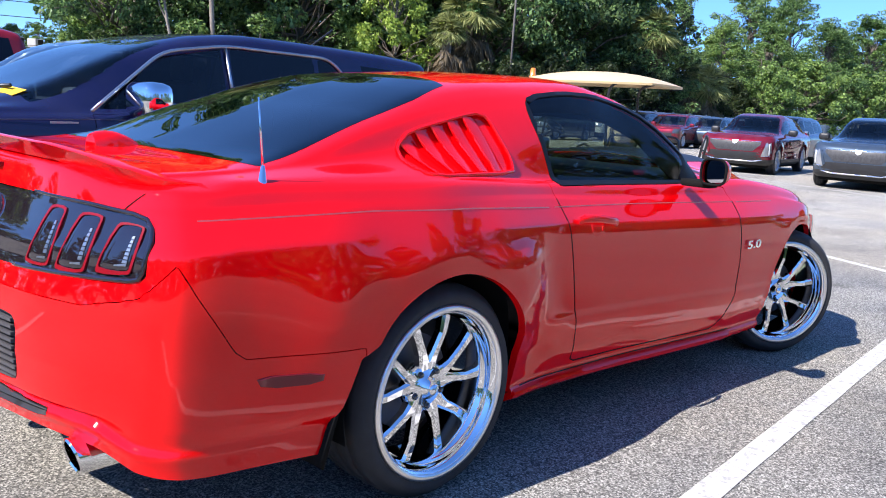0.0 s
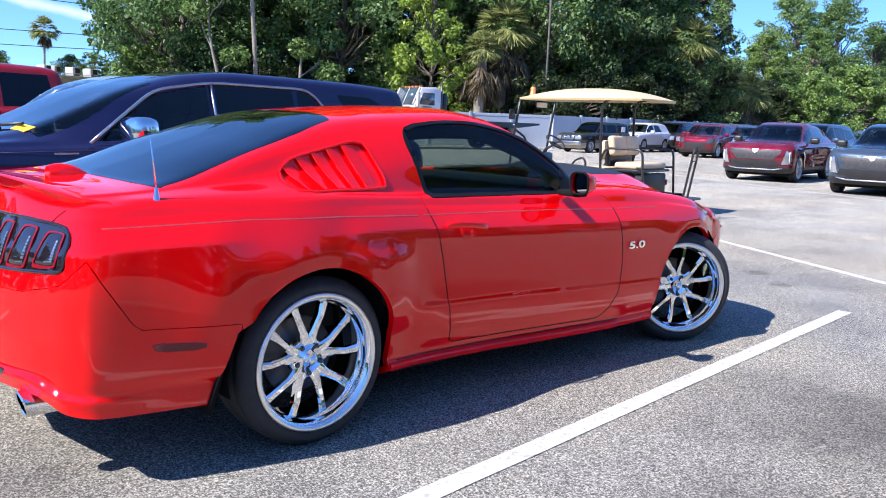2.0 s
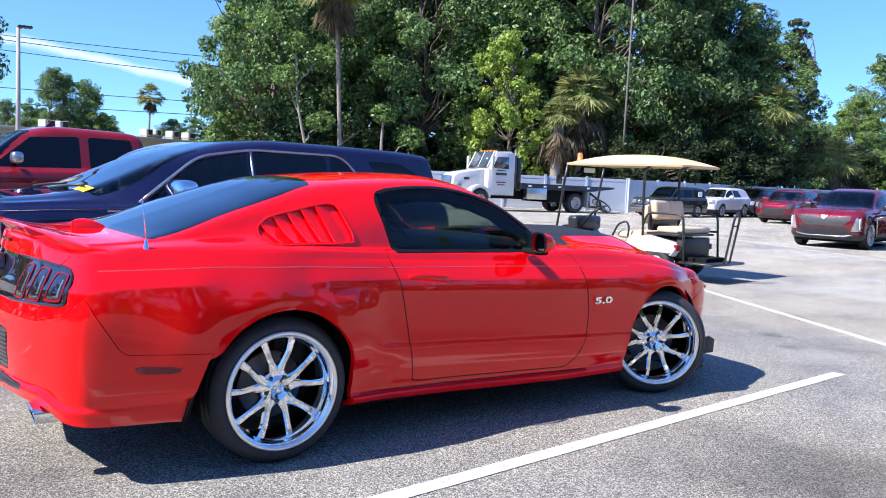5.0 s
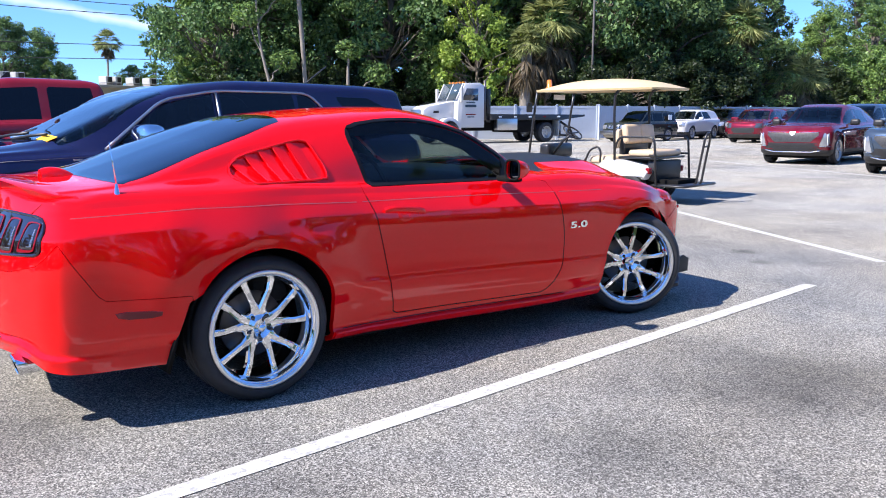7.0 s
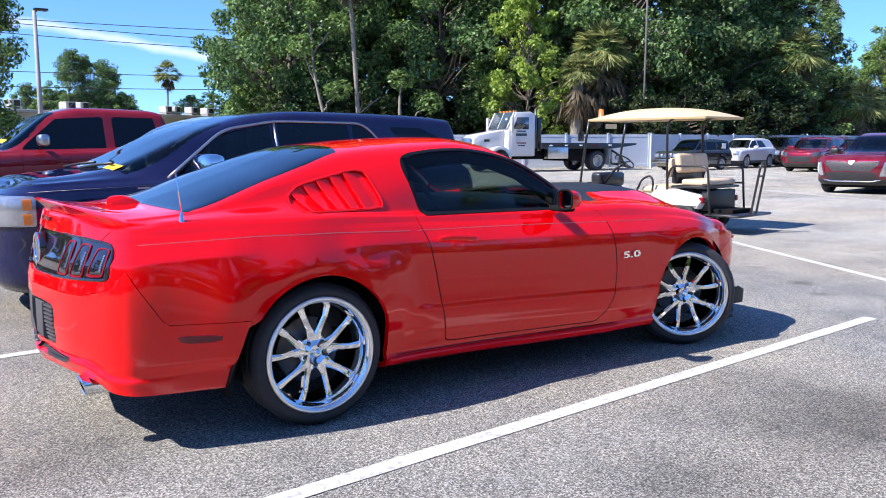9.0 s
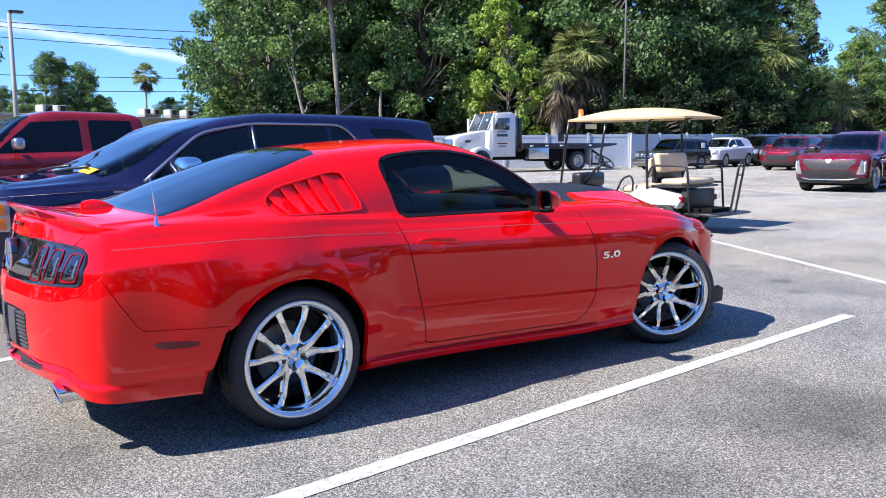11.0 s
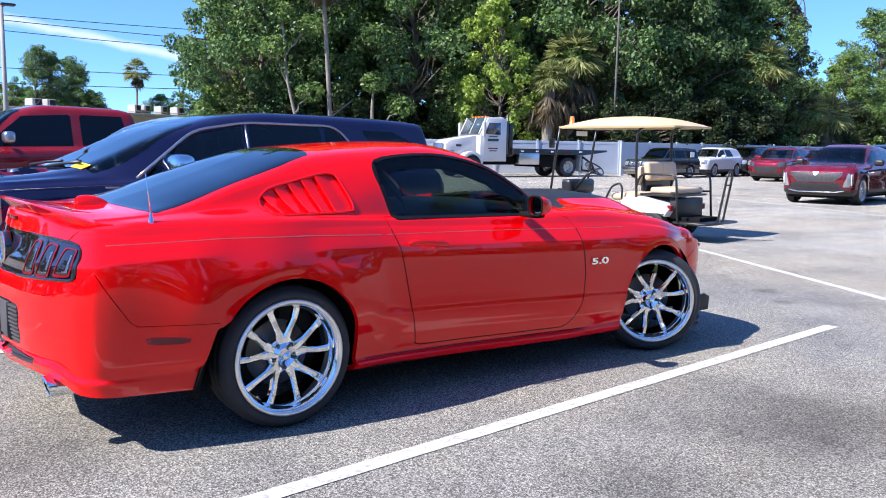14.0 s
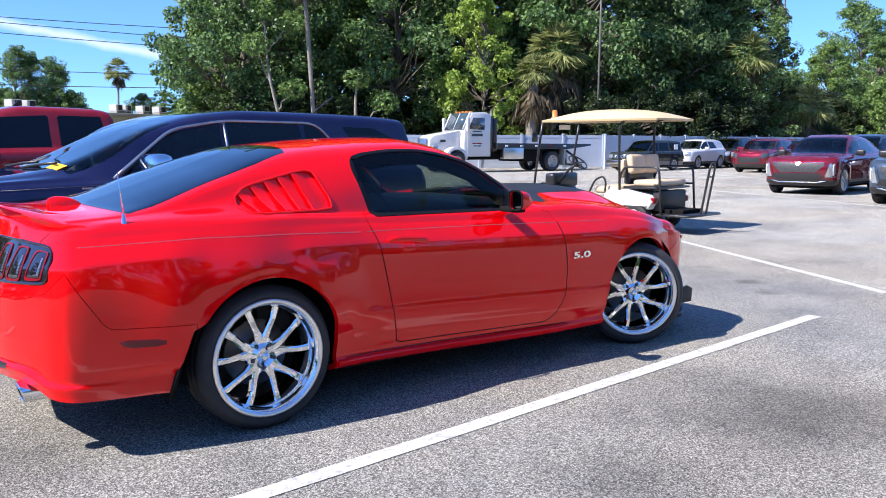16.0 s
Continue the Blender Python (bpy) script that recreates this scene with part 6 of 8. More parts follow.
for bar in (
    [(-0.37, 0.925), (-0.438, 0.924), (-0.428, 0.771), (-0.322, 0.77)],
    [(-0.488, 0.92), (-0.567, 0.918), (-0.555, 0.774), (-0.447, 0.769)],
    [(-0.612, 0.91), (-0.691, 0.905), (-0.688, 0.788), (-0.582, 0.78)],
):
    line = rounded(bar, 2, 0.1)
    (y0, zt), (y1, _), (y2, zb), (y3, _) = bar
    inner_line = rounded([(y0 - 0.0065, zt - 0.0065), (y1 + 0.0065, zt - 0.007), (y2 + 0.0065, zb + 0.0065), (y3 - 0.007, zb + 0.0065)], 2, 0.1)
    lens_line = rounded([(y0 - 0.009, zt - 0.009), (y1 + 0.009, zt - 0.01), (y2 + 0.009, zb + 0.009), (y3 - 0.01, zb + 0.009)], 2, 0.1)
    both("lamp_rim", lambda: band(line, inner_line, 0.0, "yz"), M["red_lens"], housings, "red outline of a lamp bar")
    both("lamp_lens", lambda: skin_patch(lens_line, -0.001, 0.004, "yz"), M["dark_lens"], housings, "smoked dark lens")
    for k in range(7):
        f, g = k / 7, (k + 0.8) / 7
        at = lambda t: (y1 + (y2 - y1) * (0.25 + 0.55 * t) + 0.017, zt + (zb - zt) * (0.25 + 0.55 * t))
        (ya, za), (yb, zc) = at(f), at(g)
        both("reflector_rib", lambda: skin_patch([(ya, za), (ya + 0.007 + 0.007 * f, za), (yb + 0.007 + 0.007 * g, zc), (yb, zc)], 0.0015, 0.002, "yz"), M["brushed"], housings)
    both("reflector", lambda: skin_patch([(y2 + 0.017, zb + 0.026), (y2 + 0.05, zb + 0.021), (y2 + 0.05, zb + 0.017), (y2 + 0.017, zb + 0.02)], 0.0015, 0.002, "yz"), M["brushed"], housings, "small silver reflector")
# black bezel round the lamps, and the shut line up to the wing
bezel = [(-0.28, 0.947), (-0.506, 0.939), (-0.644, 0.929), (-0.684, 0.92), (-0.707, 0.9), (-0.718, 0.872), (-0.718, 0.8), (-0.711, 0.782), (-0.688, 0.775), (-0.591, 0.77), (-0.28, 0.757)]
both("lamp_bezel", lambda: skin_tube(along_line(bezel), 0.0065, 0.0, "yz", False), M["dark_lens"], housings, "gloss black lamp bezel")


def lid_line():
    bm = bmesh.new()
    sweep(bm, [cs.on(y, z, "yz")[0] + cs.on(y, z, "yz")[1] * -0.0004 for y, z in ((-0.612, 0.935), (-0.624, 0.95), (-0.637, 0.964), (-0.65, 0.978))], 0.0024, 6)
    return bm


both("lid_gap", lid_line, M["under"], label="dark gap beside the boot lid")
# round badge on the tail panel, kept plain
bx = skin(-0.02, 0.86, "yz")[0].x
bm = bmesh.new()
turned(bm, [(0.0, bx - 0.012), (0.055, bx - 0.012), (0.07, bx - 0.01), (0.074, bx + 0.0), (0.074, bx + 0.02)], 32, "x", (0, 0, 0.858))
part("tail_badge", bm, M["dark_lens"], coupe, "round dark badge with a bright ring")
bm = bmesh.new()
sweep(bm, [(bx - 0.012, 0.069 * math.cos(t), 0.858 + 0.069 * math.sin(t)) for t in np.linspace(0, 2 * math.pi, 33)[:-1]], 0.005, 8, True)
part("badge_ring", bm, M["chrome"], coupe)
# ribbed plate recess
bm = bmesh.new()
px = cs.on(-0.15, 0.52, "yz")[0].x
box(bm, px - 0.004, px + 0.03, -0.155, 0.155, 0.452, 0.618, 0.006)
part("plate_blank", bm, M["worn_plastic"], coupe, "black blank plate holder")
for k in range(9):
    for f in (-1, 1):
        bm = bmesh.new()
        z = 0.452 + 0.019 * k
        prism(bm, [(cs.on(-y, z, "yz")[0].x + 0.002, f * y) for y in (0.165, 0.2, 0.24, 0.285)] + [(cs.on(-y, z, "yz")[0].x + 0.024, f * y) for y in (0.285, 0.24, 0.2, 0.165)], (z, z + 0.009), "z")
        bmesh.ops.recalc_face_normals(bm, faces=bm.faces)
        part("recess_rib", bm, M["worn_plastic"], coupe)
# wing on the deck
def tail_edge(y):
    """How far back the deck's edge reaches at a distance from the middle."""
    return -0.65 - 0.35 * float(np.interp(1 - abs(y) / 0.735, [0.0, 0.042, 0.095, 0.21, 0.55, 1.0], [0.0, 0.44, 0.55, 0.67, 0.9, 1.0]))


def wing():
    bm = bmesh.new()
    rows = []
    for y in np.linspace(-0.718, 0.718, 57):
        e = abs(y) * 1.03
        edge = tail_edge(min(e, 0.715) if e < 0.7 else 0.715)
        zt = float(np.interp(e, [0, 0.37, 0.51, 0.63, 0.7, 0.74], [1.088, 1.079, 1.06, 1.036, 1.01, 0.994]))
        zb = float(np.interp(e, [0, 0.34, 0.6, 0.675, 0.72, 0.74], [1.044, 1.036, 0.992, 0.976, 0.983, 0.99]))
        ahead = float(np.interp(e, [0, 0.6, 0.7, 0.74], [0.2, 0.16, 0.07, 0.012]))
        sag = float(np.interp(e, [0, 0.6, 0.74], [0.014, 0.022, 0.012]))
        trail = edge - 0.045 + 0.04 * max(0, (e - 0.6) / 0.14)
        lead, zl = edge + ahead, max(zb + 0.006 - sag * 0.4, float(np.interp(e, [0, 0.5, 0.65, 0.74], [1.049, 1.035, 1.005, 0.988])))
        pts = [(lead, zl), (lead * 0.5 + trail * 0.5, zl * 0.5 + zt * 0.5 - 0.004), (trail + 0.012, zt + 0.0005), (trail, zt - 0.003), (edge - 0.006, zb + 0.002), (edge - 0.002, zb - 0.004), (edge + 0.01, zb - 0.006), (lead - 0.002, zl - 0.012)]
        rows.append([bm.verts.new((a, y, b)) for a, b in pts])
    for u, w in zip(rows, rows[1:]):
        for i in range(8):
            bm.faces.new((u[i], u[(i + 1) % 8], w[(i + 1) % 8], w[i]))
    bm.faces.new(rows[0])
    bm.faces.new(rows[-1][::-1])
    bmesh.ops.recalc_face_normals(bm, faces=bm.faces)
    return bm


part("rear_wing", wing(), M["red"], coupe, "low red deck spoiler")
# high brake lamp in the face below the wing
bm = bmesh.new()
xb = min(v[0] for v in cs.v.reshape(-1, 3) if abs(v[1]) < 0.2 and 0.97 < v[2] < 1.02)
box(bm, xb - 0.001, xb + 0.02, -0.085, 0.085, 0.992, 1.006, 0.003)
part("brake_lamp", bm, M["smoke"], coupe, "smoked brake lamp strip below the wing")
# shark fin
bm = bmesh.new()
rows = []
for f in np.linspace(0, 1, 12):
    x = -0.555 - 0.17 * f
    h, w = 0.055 * math.sin(min(1, f * 1.12) * math.pi * 0.62) ** 0.8 if f < 0.95 else 0.045, 0.034 * (0.35 + 0.65 * math.sin(min(1, f * 1.3) * math.pi / 2))
    rows.append([bm.verts.new((x, w * math.cos(t), 1.038 + h * math.sin(t) ** 0.8)) for t in np.linspace(0, math.pi, 11)])
for u, w in zip(rows, rows[1:]):
    for i in range(10):
        bm.faces.new((u[i], u[i + 1], w[i + 1], w[i]))
bm.faces.new(rows[-1])
bmesh.ops.recalc_face_normals(bm, faces=bm.faces)
part("roof_antenna_fin", bm, M["red"], coupe, "small red shark fin antenna on the deck")
# rod antenna on the right rear quarter
p, n = cs.on(-0.6, 0.982)
foot = Vector((-0.6, -0.735, 0.985))
bm = bmesh.new()
turned(bm, [(0.0, -0.01), (0.019, -0.008), (0.019, 0.002), (0.0145, 0.005), (0.0055, 0.066), (0.0, 0.068)], 16, "z", foot)
rod_base = part("rod_antenna", bm, M["chrome"], coupe, "chrome antenna cone with a thin rod")
bm = bmesh.new()
sweep(bm, [foot + Vector((0, 0, 0.06)), foot + Vector((-0.018, 0.0, 0.24))], [0.0027, 0.0022], 8)
part("rod", bm, M["chrome"], rod_base)
# exhaust tips, flaps, splitter, skirts
def tip():
    bm = bmesh.new()
    turned(bm, [(0.041, -0.7), (0.041, -1.012), (0.045, -1.016), (0.049, -1.01), (0.049, -0.98), (0.046, -0.7)], 28, "x", (0, -0.505, 0.288))
    bmesh.ops.transform(bm, matrix=Matrix(((1, 0, -0.3, 0.1), (0, 1, 0, 0), (0, 0, 1, 0), (0, 0, 0, 1))), verts=bm.verts)
    return bm


both("exhaust_tip", tip, M["chrome"], label="polished exhaust tip")


def flap():
    bm = bmesh.new()
    prism(bm, [(-0.484, 0.238), (-0.466, 0.225), (-0.41, 0.41), (-0.352, 0.545), (-0.366, 0.555), (-0.428, 0.41)], (-0.865, -0.52))
    return bm


both("mud_flap", flap, M["under"], label="black mud flap behind the wheel")


def splitter():
    bm = bmesh.new()
    out = []
    for t in np.linspace(-1, 1, 25):
        y = 0.87 * t
        out.append((3.2 + 0.47 * (1 - abs(t) ** 3.2), y))
    prism(bm, out + [(3.05, 0.85), (3.05, -0.85)], (0.13, 0.155), "z", 0.005)
    return bm


part("front_splitter", splitter(), M["trim"], coupe, "black chin splitter under the nose")


def winglet():
    bm = bmesh.new()
    prism(bm, [(3.4, 0.15), (3.66, 0.15), (3.67, 0.25), (3.6, 0.28), (3.42, 0.24)], (-0.63, -0.615), "y", 0.003)
    return bm


both("splitter_end", winglet, M["trim"])
# side skirt: a proud red lip below the door, with a narrow ledge on top
def skirt():
    bm = bmesh.new()
    rows = []
    for x in np.linspace(0.386, 2.02, 50):
        f = max(0.0, (x - 0.43) / 1.59)
        top = 0.266 - 0.022 * f
        end = min(1.0, (x - 0.386) / 0.012 + 0.6, (2.02 - x) / 0.03 + 0.3)
        row = []
        for dz, lift in ((0.004, -0.006), (0.0, 0.004), (-0.005, 0.014), (-0.014, 0.019), (-0.03, 0.018), (-0.052, 0.013), (-0.06, -0.004)):
            p, n = cs.on(x, top + dz)
            out = Vector((0, n.y, 0)).normalized()
            row.append(bm.verts.new(Vector((x, p.y, top + dz)) + out * (lift * end)))
        rows.append(row)
    for u, w in zip(rows, rows[1:]):
        for i in range(len(u) - 1):
            bm.faces.new((u[i], u[i + 1], w[i + 1], w[i]))
    bm.faces.new(rows[0])
    bm.faces.new(rows[-1][::-1])
    bmesh.ops.recalc_face_normals(bm, faces=bm.faces)
    return bm


both("side_skirt", skirt, M["red"], label="red side skirt below the door")


# thin black tubes laid along both seams, standing in for their shade
both("door_seal", lambda: skin_tube(along_line(door_line[1:-2]), 0.0026, -0.0006, closed=False, sides=6), M["under"], label="thin black line laid in the door gap for its shade")
both("skirt_seal", lambda: skin_tube(along_line([(0.44, 0.272), (2.01, 0.25)]), 0.0022, 0.0, closed=False, sides=6), M["under"])
# badge with the engine size on the front wing
def lettering(text, size, m, mat, parent, title="lettering", label="", thick=0.003):
    cu = bpy.data.curves.new(title, "FONT")
    cu.body, cu.size, cu.extrude, cu.offset, cu.align_x, cu.space_character = text, size, thick, 0.0016, "CENTER", 1.02
    tmp = bpy.data.objects.new(title, cu)
    me = bpy.data.meshes.new_from_object(tmp)
    bpy.data.objects.remove(tmp)
    ob = link_mesh(title, me, mat, parent, label, smooth=False)
    ob.matrix_basis = m
    return ob


p, n = cs.on(2.07, 0.648)
lettering("5.0", 0.054, Matrix.Translation(p + n * 0.007 + Vector((0.012, 0, 0.006))) @ pose(0, 0, 0, 90, 0, 0) @ Matrix.Diagonal((2.3, 1, 1, 1)), M["chrome"], coupe, "engine_badge", "silver figures 5.0 on the front wing")
# side mirrors
def mirror_shell():
    bm = bmesh.new()
    rows = []
    for f in np.linspace(0, 1, 9):
        x = 1.476 + 0.115 * f
        k = math.cos(f * math.pi / 2 * 0.92) ** 0.5
        rows.append([bm.verts.new((x, -0.962 + 0.057 * k * math.copysign(abs(math.cos(t)) ** 0.6, math.cos(t)), 1.031 + (0.056 * k * math.copysign(abs(math.sin(t)) ** 0.6, math.sin(t))))) for t in np.linspace(0, 2 * math.pi, 25)[:-1]])
    for u, w in zip(rows, rows[1:]):
        for i in range(24):
            bm.faces.new((u[i], u[(i + 1) % 24], w[(i + 1) % 24], w[i]))
    bm.faces.new(rows[-1])
    bmesh.ops.recalc_face_normals(bm, faces=bm.faces)
    return bm


def mirror_rim():
    bm = bmesh.new()
    ring = [(math.copysign(abs(math.cos(t)) ** 0.6, math.cos(t)), math.copysign(abs(math.sin(t)) ** 0.6, math.sin(t))) for t in np.linspace(0, 2 * math.pi, 25)[:-1]]
    sweep(bm, [(1.478, -0.962 + 0.056 * a, 1.031 + 0.054 * b) for a, b in ring], 0.0055, 8, True)
    box(bm, 1.5, 1.58, -0.945, -0.8, 0.958, 0.99, 0.012)
    return bm


def mirror_face():
    bm = bmesh.new()
    ring = [(math.copysign(abs(math.cos(t)) ** 0.6, math.cos(t)), math.copysign(abs(math.sin(t)) ** 0.6, math.sin(t))) for t in np.linspace(0, 2 * math.pi, 25)[:-1]]
    prism(bm, [(0.053 * a, 1.031 + 0.05 * b) for a, b in ring], (-0.004, 0.004), "x")
    bmesh.ops.transform(bm, matrix=Matrix.Translation((1.494, -0.961, 0)) @ Matrix.Rotation(-0.12, 4, "Z"), verts=bm.verts)
    return bm


shells = both("side_mirror", mirror_shell, M["red"], label="red door mirror with a black edge")
both("mirror_edge", mirror_rim, M["under"], shells, "black mirror edge and arm")
both("mirror_sail", lambda: skin_patch([(1.57, 0.982), (1.72, 0.972), (1.665, 1.04), (1.6, 1.095), (1.585, 1.09)], 0.004, 0.006), M["gloss_black"], label="black triangle at the mirror foot")
both("mirror_glass", mirror_face, M["mirror"], shells, "mirror glass")
# wheels
STEER = -30.0
for x, y, steer, phase in ((0.0, 0.735, 0.0, 18.0), (2.765, 0.752, STEER, 28.0)):
    for f in (-1, 1):
        wheel(coupe, (x if f < 0 or not steer else 2.675, f * y, 0.347), 0.347, 0.277, 0.26, 5, True, M["chrome"], f, 0.062, 72, 0.036, 0.022, steer=steer, phase=phase)
# wheel wells, floor and seats
for x in (0.0, 2.72):
    for f in (-1, 1):
        bm = bmesh.new()
        arc = [(x + 0.4 * math.cos(t), 0.37 + 0.4 * math.sin(t)) for t in np.linspace(-0.25, math.pi + 0.25, 20)]
        rows = [[bm.verts.new((a, f * (y - (0.07 * max(0.0, a / 0.4) ** 4 if x == 0 and y > 0.6 else 0.0)), b)) for a, b in arc] for y in (0.86, 0.5)]
        for i in range(19):
            bm.faces.new((rows[0][i], rows[0][i + 1], rows[1][i + 1], rows[1][i]))
        bm.faces.new(rows[1])
        part("wheel_liner", bm, M["under"], coupe, "black wheel well")
bm = bmesh.new()
box(bm, -0.95, -0.42, -0.6, 0.6, 0.32, 0.6, 0.04)
box(bm, 0.42, 2.3, -0.8, 0.8, 0.2, 0.34, 0.03)
box(bm, 3.12, 3.5, -0.6, 0.6, 0.2, 0.5, 0.04)
part("underbody", bm, M["under"], coupe, "black underbody")


def seat(y):
    bm = bmesh.new()
    box(bm, 0.75, 1.27, y - 0.25, y + 0.25, 0.36, 0.56, 0.06, 3)
    m = Matrix.Translation((0.78, y, 0.52)) @ Matrix.Rotation(-0.35, 4, "Y")
    box(bm, -0.07, 0.07, -0.24, 0.24, 0.0, 0.52, 0.06, 3, m)
    box(bm, -0.05, 0.05, -0.13, 0.13, 0.55, 0.72, 0.045, 3, m)
    return bm


for y in (-0.37, 0.37):
    part("seat", seat(y), M["cloth"], coupe, "dark bucket seat with headrest")
bm = bmesh.new()
box(bm, 0.05, 0.4, -0.62, 0.62, 0.4, 0.62, 0.06)
box(bm, -0.1, 0.12, -0.6, 0.6, 0.5, 1.0, 0.06)
part("rear_seat", bm, M["cloth"], coupe, "dark rear bench")
bm = bmesh.new()
box(bm, 1.48, 2.03, -0.7, 0.7, 0.6, 0.995, 0.05, 3)
part("dashboard", bm, M["trim"], coupe)
bm = bmesh.new()
sweep(bm, [(1.42 - 0.07 * math.sin(t), 0.37 + 0.18 * math.cos(t), 0.9 + 0.17 * math.sin(t)) for t in np.linspace(0, 2 * math.pi, 29)[:-1]], 0.015, 8, True)
sweep(bm, [(1.44, 0.2, 0.9), (1.46, 0.37, 0.89), (1.44, 0.54, 0.9)], 0.012, 6)
part("steering_wheel", bm, M["trim"], coupe)
for f in (-1, 1):
    bm = bmesh.new()
    sweep(bm, [(0.55, f * 0.56, 1.235), (0.7, f * 0.555, 1.265), (0.9, f * 0.555, 1.275), (1.1, f * 0.56, 1.27), (1.25, f * 0.585, 1.235), (1.42, f * 0.63, 1.17), (1.66, f * 0.7, 1.0)], 0.042, 10)
    part("roof_side_lining", bm, M["cloth"], coupe, "dark padded lining over the windows")
for y in (-0.72, 0.72):
    bm = bmesh.new()
    box(bm, 0.62, 1.75, y - 0.02, y + 0.02, 0.36, 0.95, 0.02)
    part("door_card", bm, M["cloth"], coupe, "dark inner door panel")
# tail ends of the wheel arches stay dark inside the cabin: parcel shelf
bm = bmesh.new()
box(bm, -0.6, -0.05, -0.62, 0.62, 0.9, 0.93, 0.01)
part("parcel_shelf", bm, M["cloth"], coupe)


# ---- golf cart ----
def golf_cart():
    cart = thing("golf_cart", "white golf cart with a cream roof and a rear-facing tan seat", "golf cart", at=pose(8.92, 4.58, 0, 0, 0, 97))
    # roof: a thin crowned shell with a rolled edge
    bm = bmesh.new()
    nx, ny = 24, 12
    lo, hi = [], []
    for i in range(nx + 1):
        a = -1 + 2 * i / nx
        for j in range(ny + 1):
            b = -1 + 2 * j / ny
            ex, ey = math.copysign(abs(a) ** 0.9, a), math.copysign(abs(b) ** 0.9, b)
            cr = (1 - abs(a) ** 2.2) ** 0.9 * (1 - abs(b) ** 2.6) ** 0.8
            k = 1 - 0.05 * (abs(a * b)) ** 3
            hi.append(bm.verts.new((-0.04 + ex * 1.13 * k, ey * 0.6 * k, 1.735 + 0.165 * cr)))
            lo.append(bm.verts.new((-0.04 + ex * 1.12 * k, ey * 0.59 * k, 1.705 + 0.145 * cr)))
    w = ny + 1
    for i in range(nx):
        for j in range(ny):
            q = (i * w + j, (i + 1) * w + j, (i + 1) * w + j + 1, i * w + j + 1)
            bm.faces.new([hi[k] for k in q])
            bm.faces.new([lo[k] for k in q[::-1]])
    rim = [i * w for i in range(nx + 1)] + [nx * w + j for j in range(1, ny + 1)] + [i * w + ny for i in range(nx - 1, -1, -1)] + [j for j in range(ny - 1, 0, -1)]
    for a, b in zip(rim, rim[1:] + rim[:1]):
        bm.faces.new((hi[a], hi[b], lo[b], lo[a]))
    bmesh.ops.recalc_face_normals(bm, faces=bm.faces)
    part("roof", bm, M["cream"], cart, "cream moulded plastic roof")
    for y in (-0.52, 0.52):
        bm = bmesh.new()
        sweep(bm, bend([(1.04, y, 1.74), (1.13, y, 1.2), (1.22, y * 0.98, 0.62)], 0.2), 0.02, 8)
        part("front_strut", bm, M["tube"], cart)
        bm = bmesh.new()
        sweep(bm, bend([(-0.74, y * 0.9, 1.77), (-0.44, y * 0.98, 1.7), (-0.45, y, 1.2), (-0.48, y, 0.55)], 0.14), 0.021, 8)
        part("rear_strut", bm, M["tube"], cart)
        bm = bmesh.new()
        sweep(bm, bend([(-0.47, y, 0.8), (-0.54, y, 1.0), (-1.15, y, 1.0), (-1.2, y, 0.3)], 0.1), 0.018, 8)
        part("arm_rail", bm, M["tube"], cart)
        bm = bmesh.new()
        sweep(bm, bend([(-1.05, y * 0.9, 0.73), (-1.185, y, 0.73)], 0.02), 0.016, 8)
        part("foot_rail", bm, M["tube"], cart)
        bm = bmesh.new()
        sweep(bm, bend([(0.08, y, 0.6), (-0.02, y, 0.79), (-0.17, y, 0.845), (-0.22, y, 0.76), (-0.21, y, 0.6)], 0.06), 0.017, 8)
        part("hip_rail", bm, M["tube"], cart, "black tube beside the front seat")
    bm = bmesh.new()
    sweep(bm, bend([(-1.52, -0.08, 0.28), (-1.62, -0.08, 0.3), (-1.74, -0.08, 1.0), (-1.745, 0.0, 1.08), (-1.74, 0.08, 1.0), (-1.62, 0.08, 0.3), (-1.52, 0.08, 0.28)], 0.05), 0.018, 8)
    sweep(bm, [(-1.715, -0.08, 0.86), (-1.715, 0.08, 0.86)], 0.012, 6)
    part("grab_hoop", bm, M["tube"], cart, "black tube grab hoop")
    bm = bmesh.new()
    box(bm, -1.66, -1.1, -0.5, 0.5, 0.265, 0.3, 0.01, 1)
    part("foot_plate", bm, M["tube"], cart, "black foot platform")
    # body
    def hull(pts, half, mat, title, label="", bev=0.05):
        bm = bmesh.new()
        prism(bm, pts, (-half, half), "y", bev)
        return part(title, bm, mat, cart, label)

    hull([(-1.0, 0.36), (-1.08, 0.48), (-0.97, 0.57), (-0.6, 0.65), (-0.28, 0.64), (-0.2, 0.58), (-0.2, 0.3), (-0.5, 0.3), (-0.55, 0.46), (-0.93, 0.46), (-0.95, 0.36)], 0.56, M["white_paint"], "rear_body", "white rear body")
    hull([(0.86, 0.3), (0.9, 0.48), (1.08, 0.66), (1.14, 0.7), (1.34, 0.62), (1.42, 0.48), (1.38, 0.34), (1.32, 0.5), (0.98, 0.52), (0.94, 0.3)], 0.46, M["tube"], "front_cowl", "black front cowl")
    hull([(-0.29, 0.24), (-0.29, 0.3), (0.9, 0.3), (0.9, 0.24)], 0.54, M["trim"], "floor", "black floor")
    hull([(-1.45, 0.28), (-1.45, 0.36), (1.3, 0.36), (1.3, 0.28)], 0.3, M["under"], "chassis", bev=0.01)
    bm = bmesh.new()
    box(bm, 0.92, 1.12, -0.36, 0.36, 0.62, 0.86, 0.05, 3)
    part("dashboard", bm, M["tube"], cart, "black dashboard")
    bm = bmesh.new()
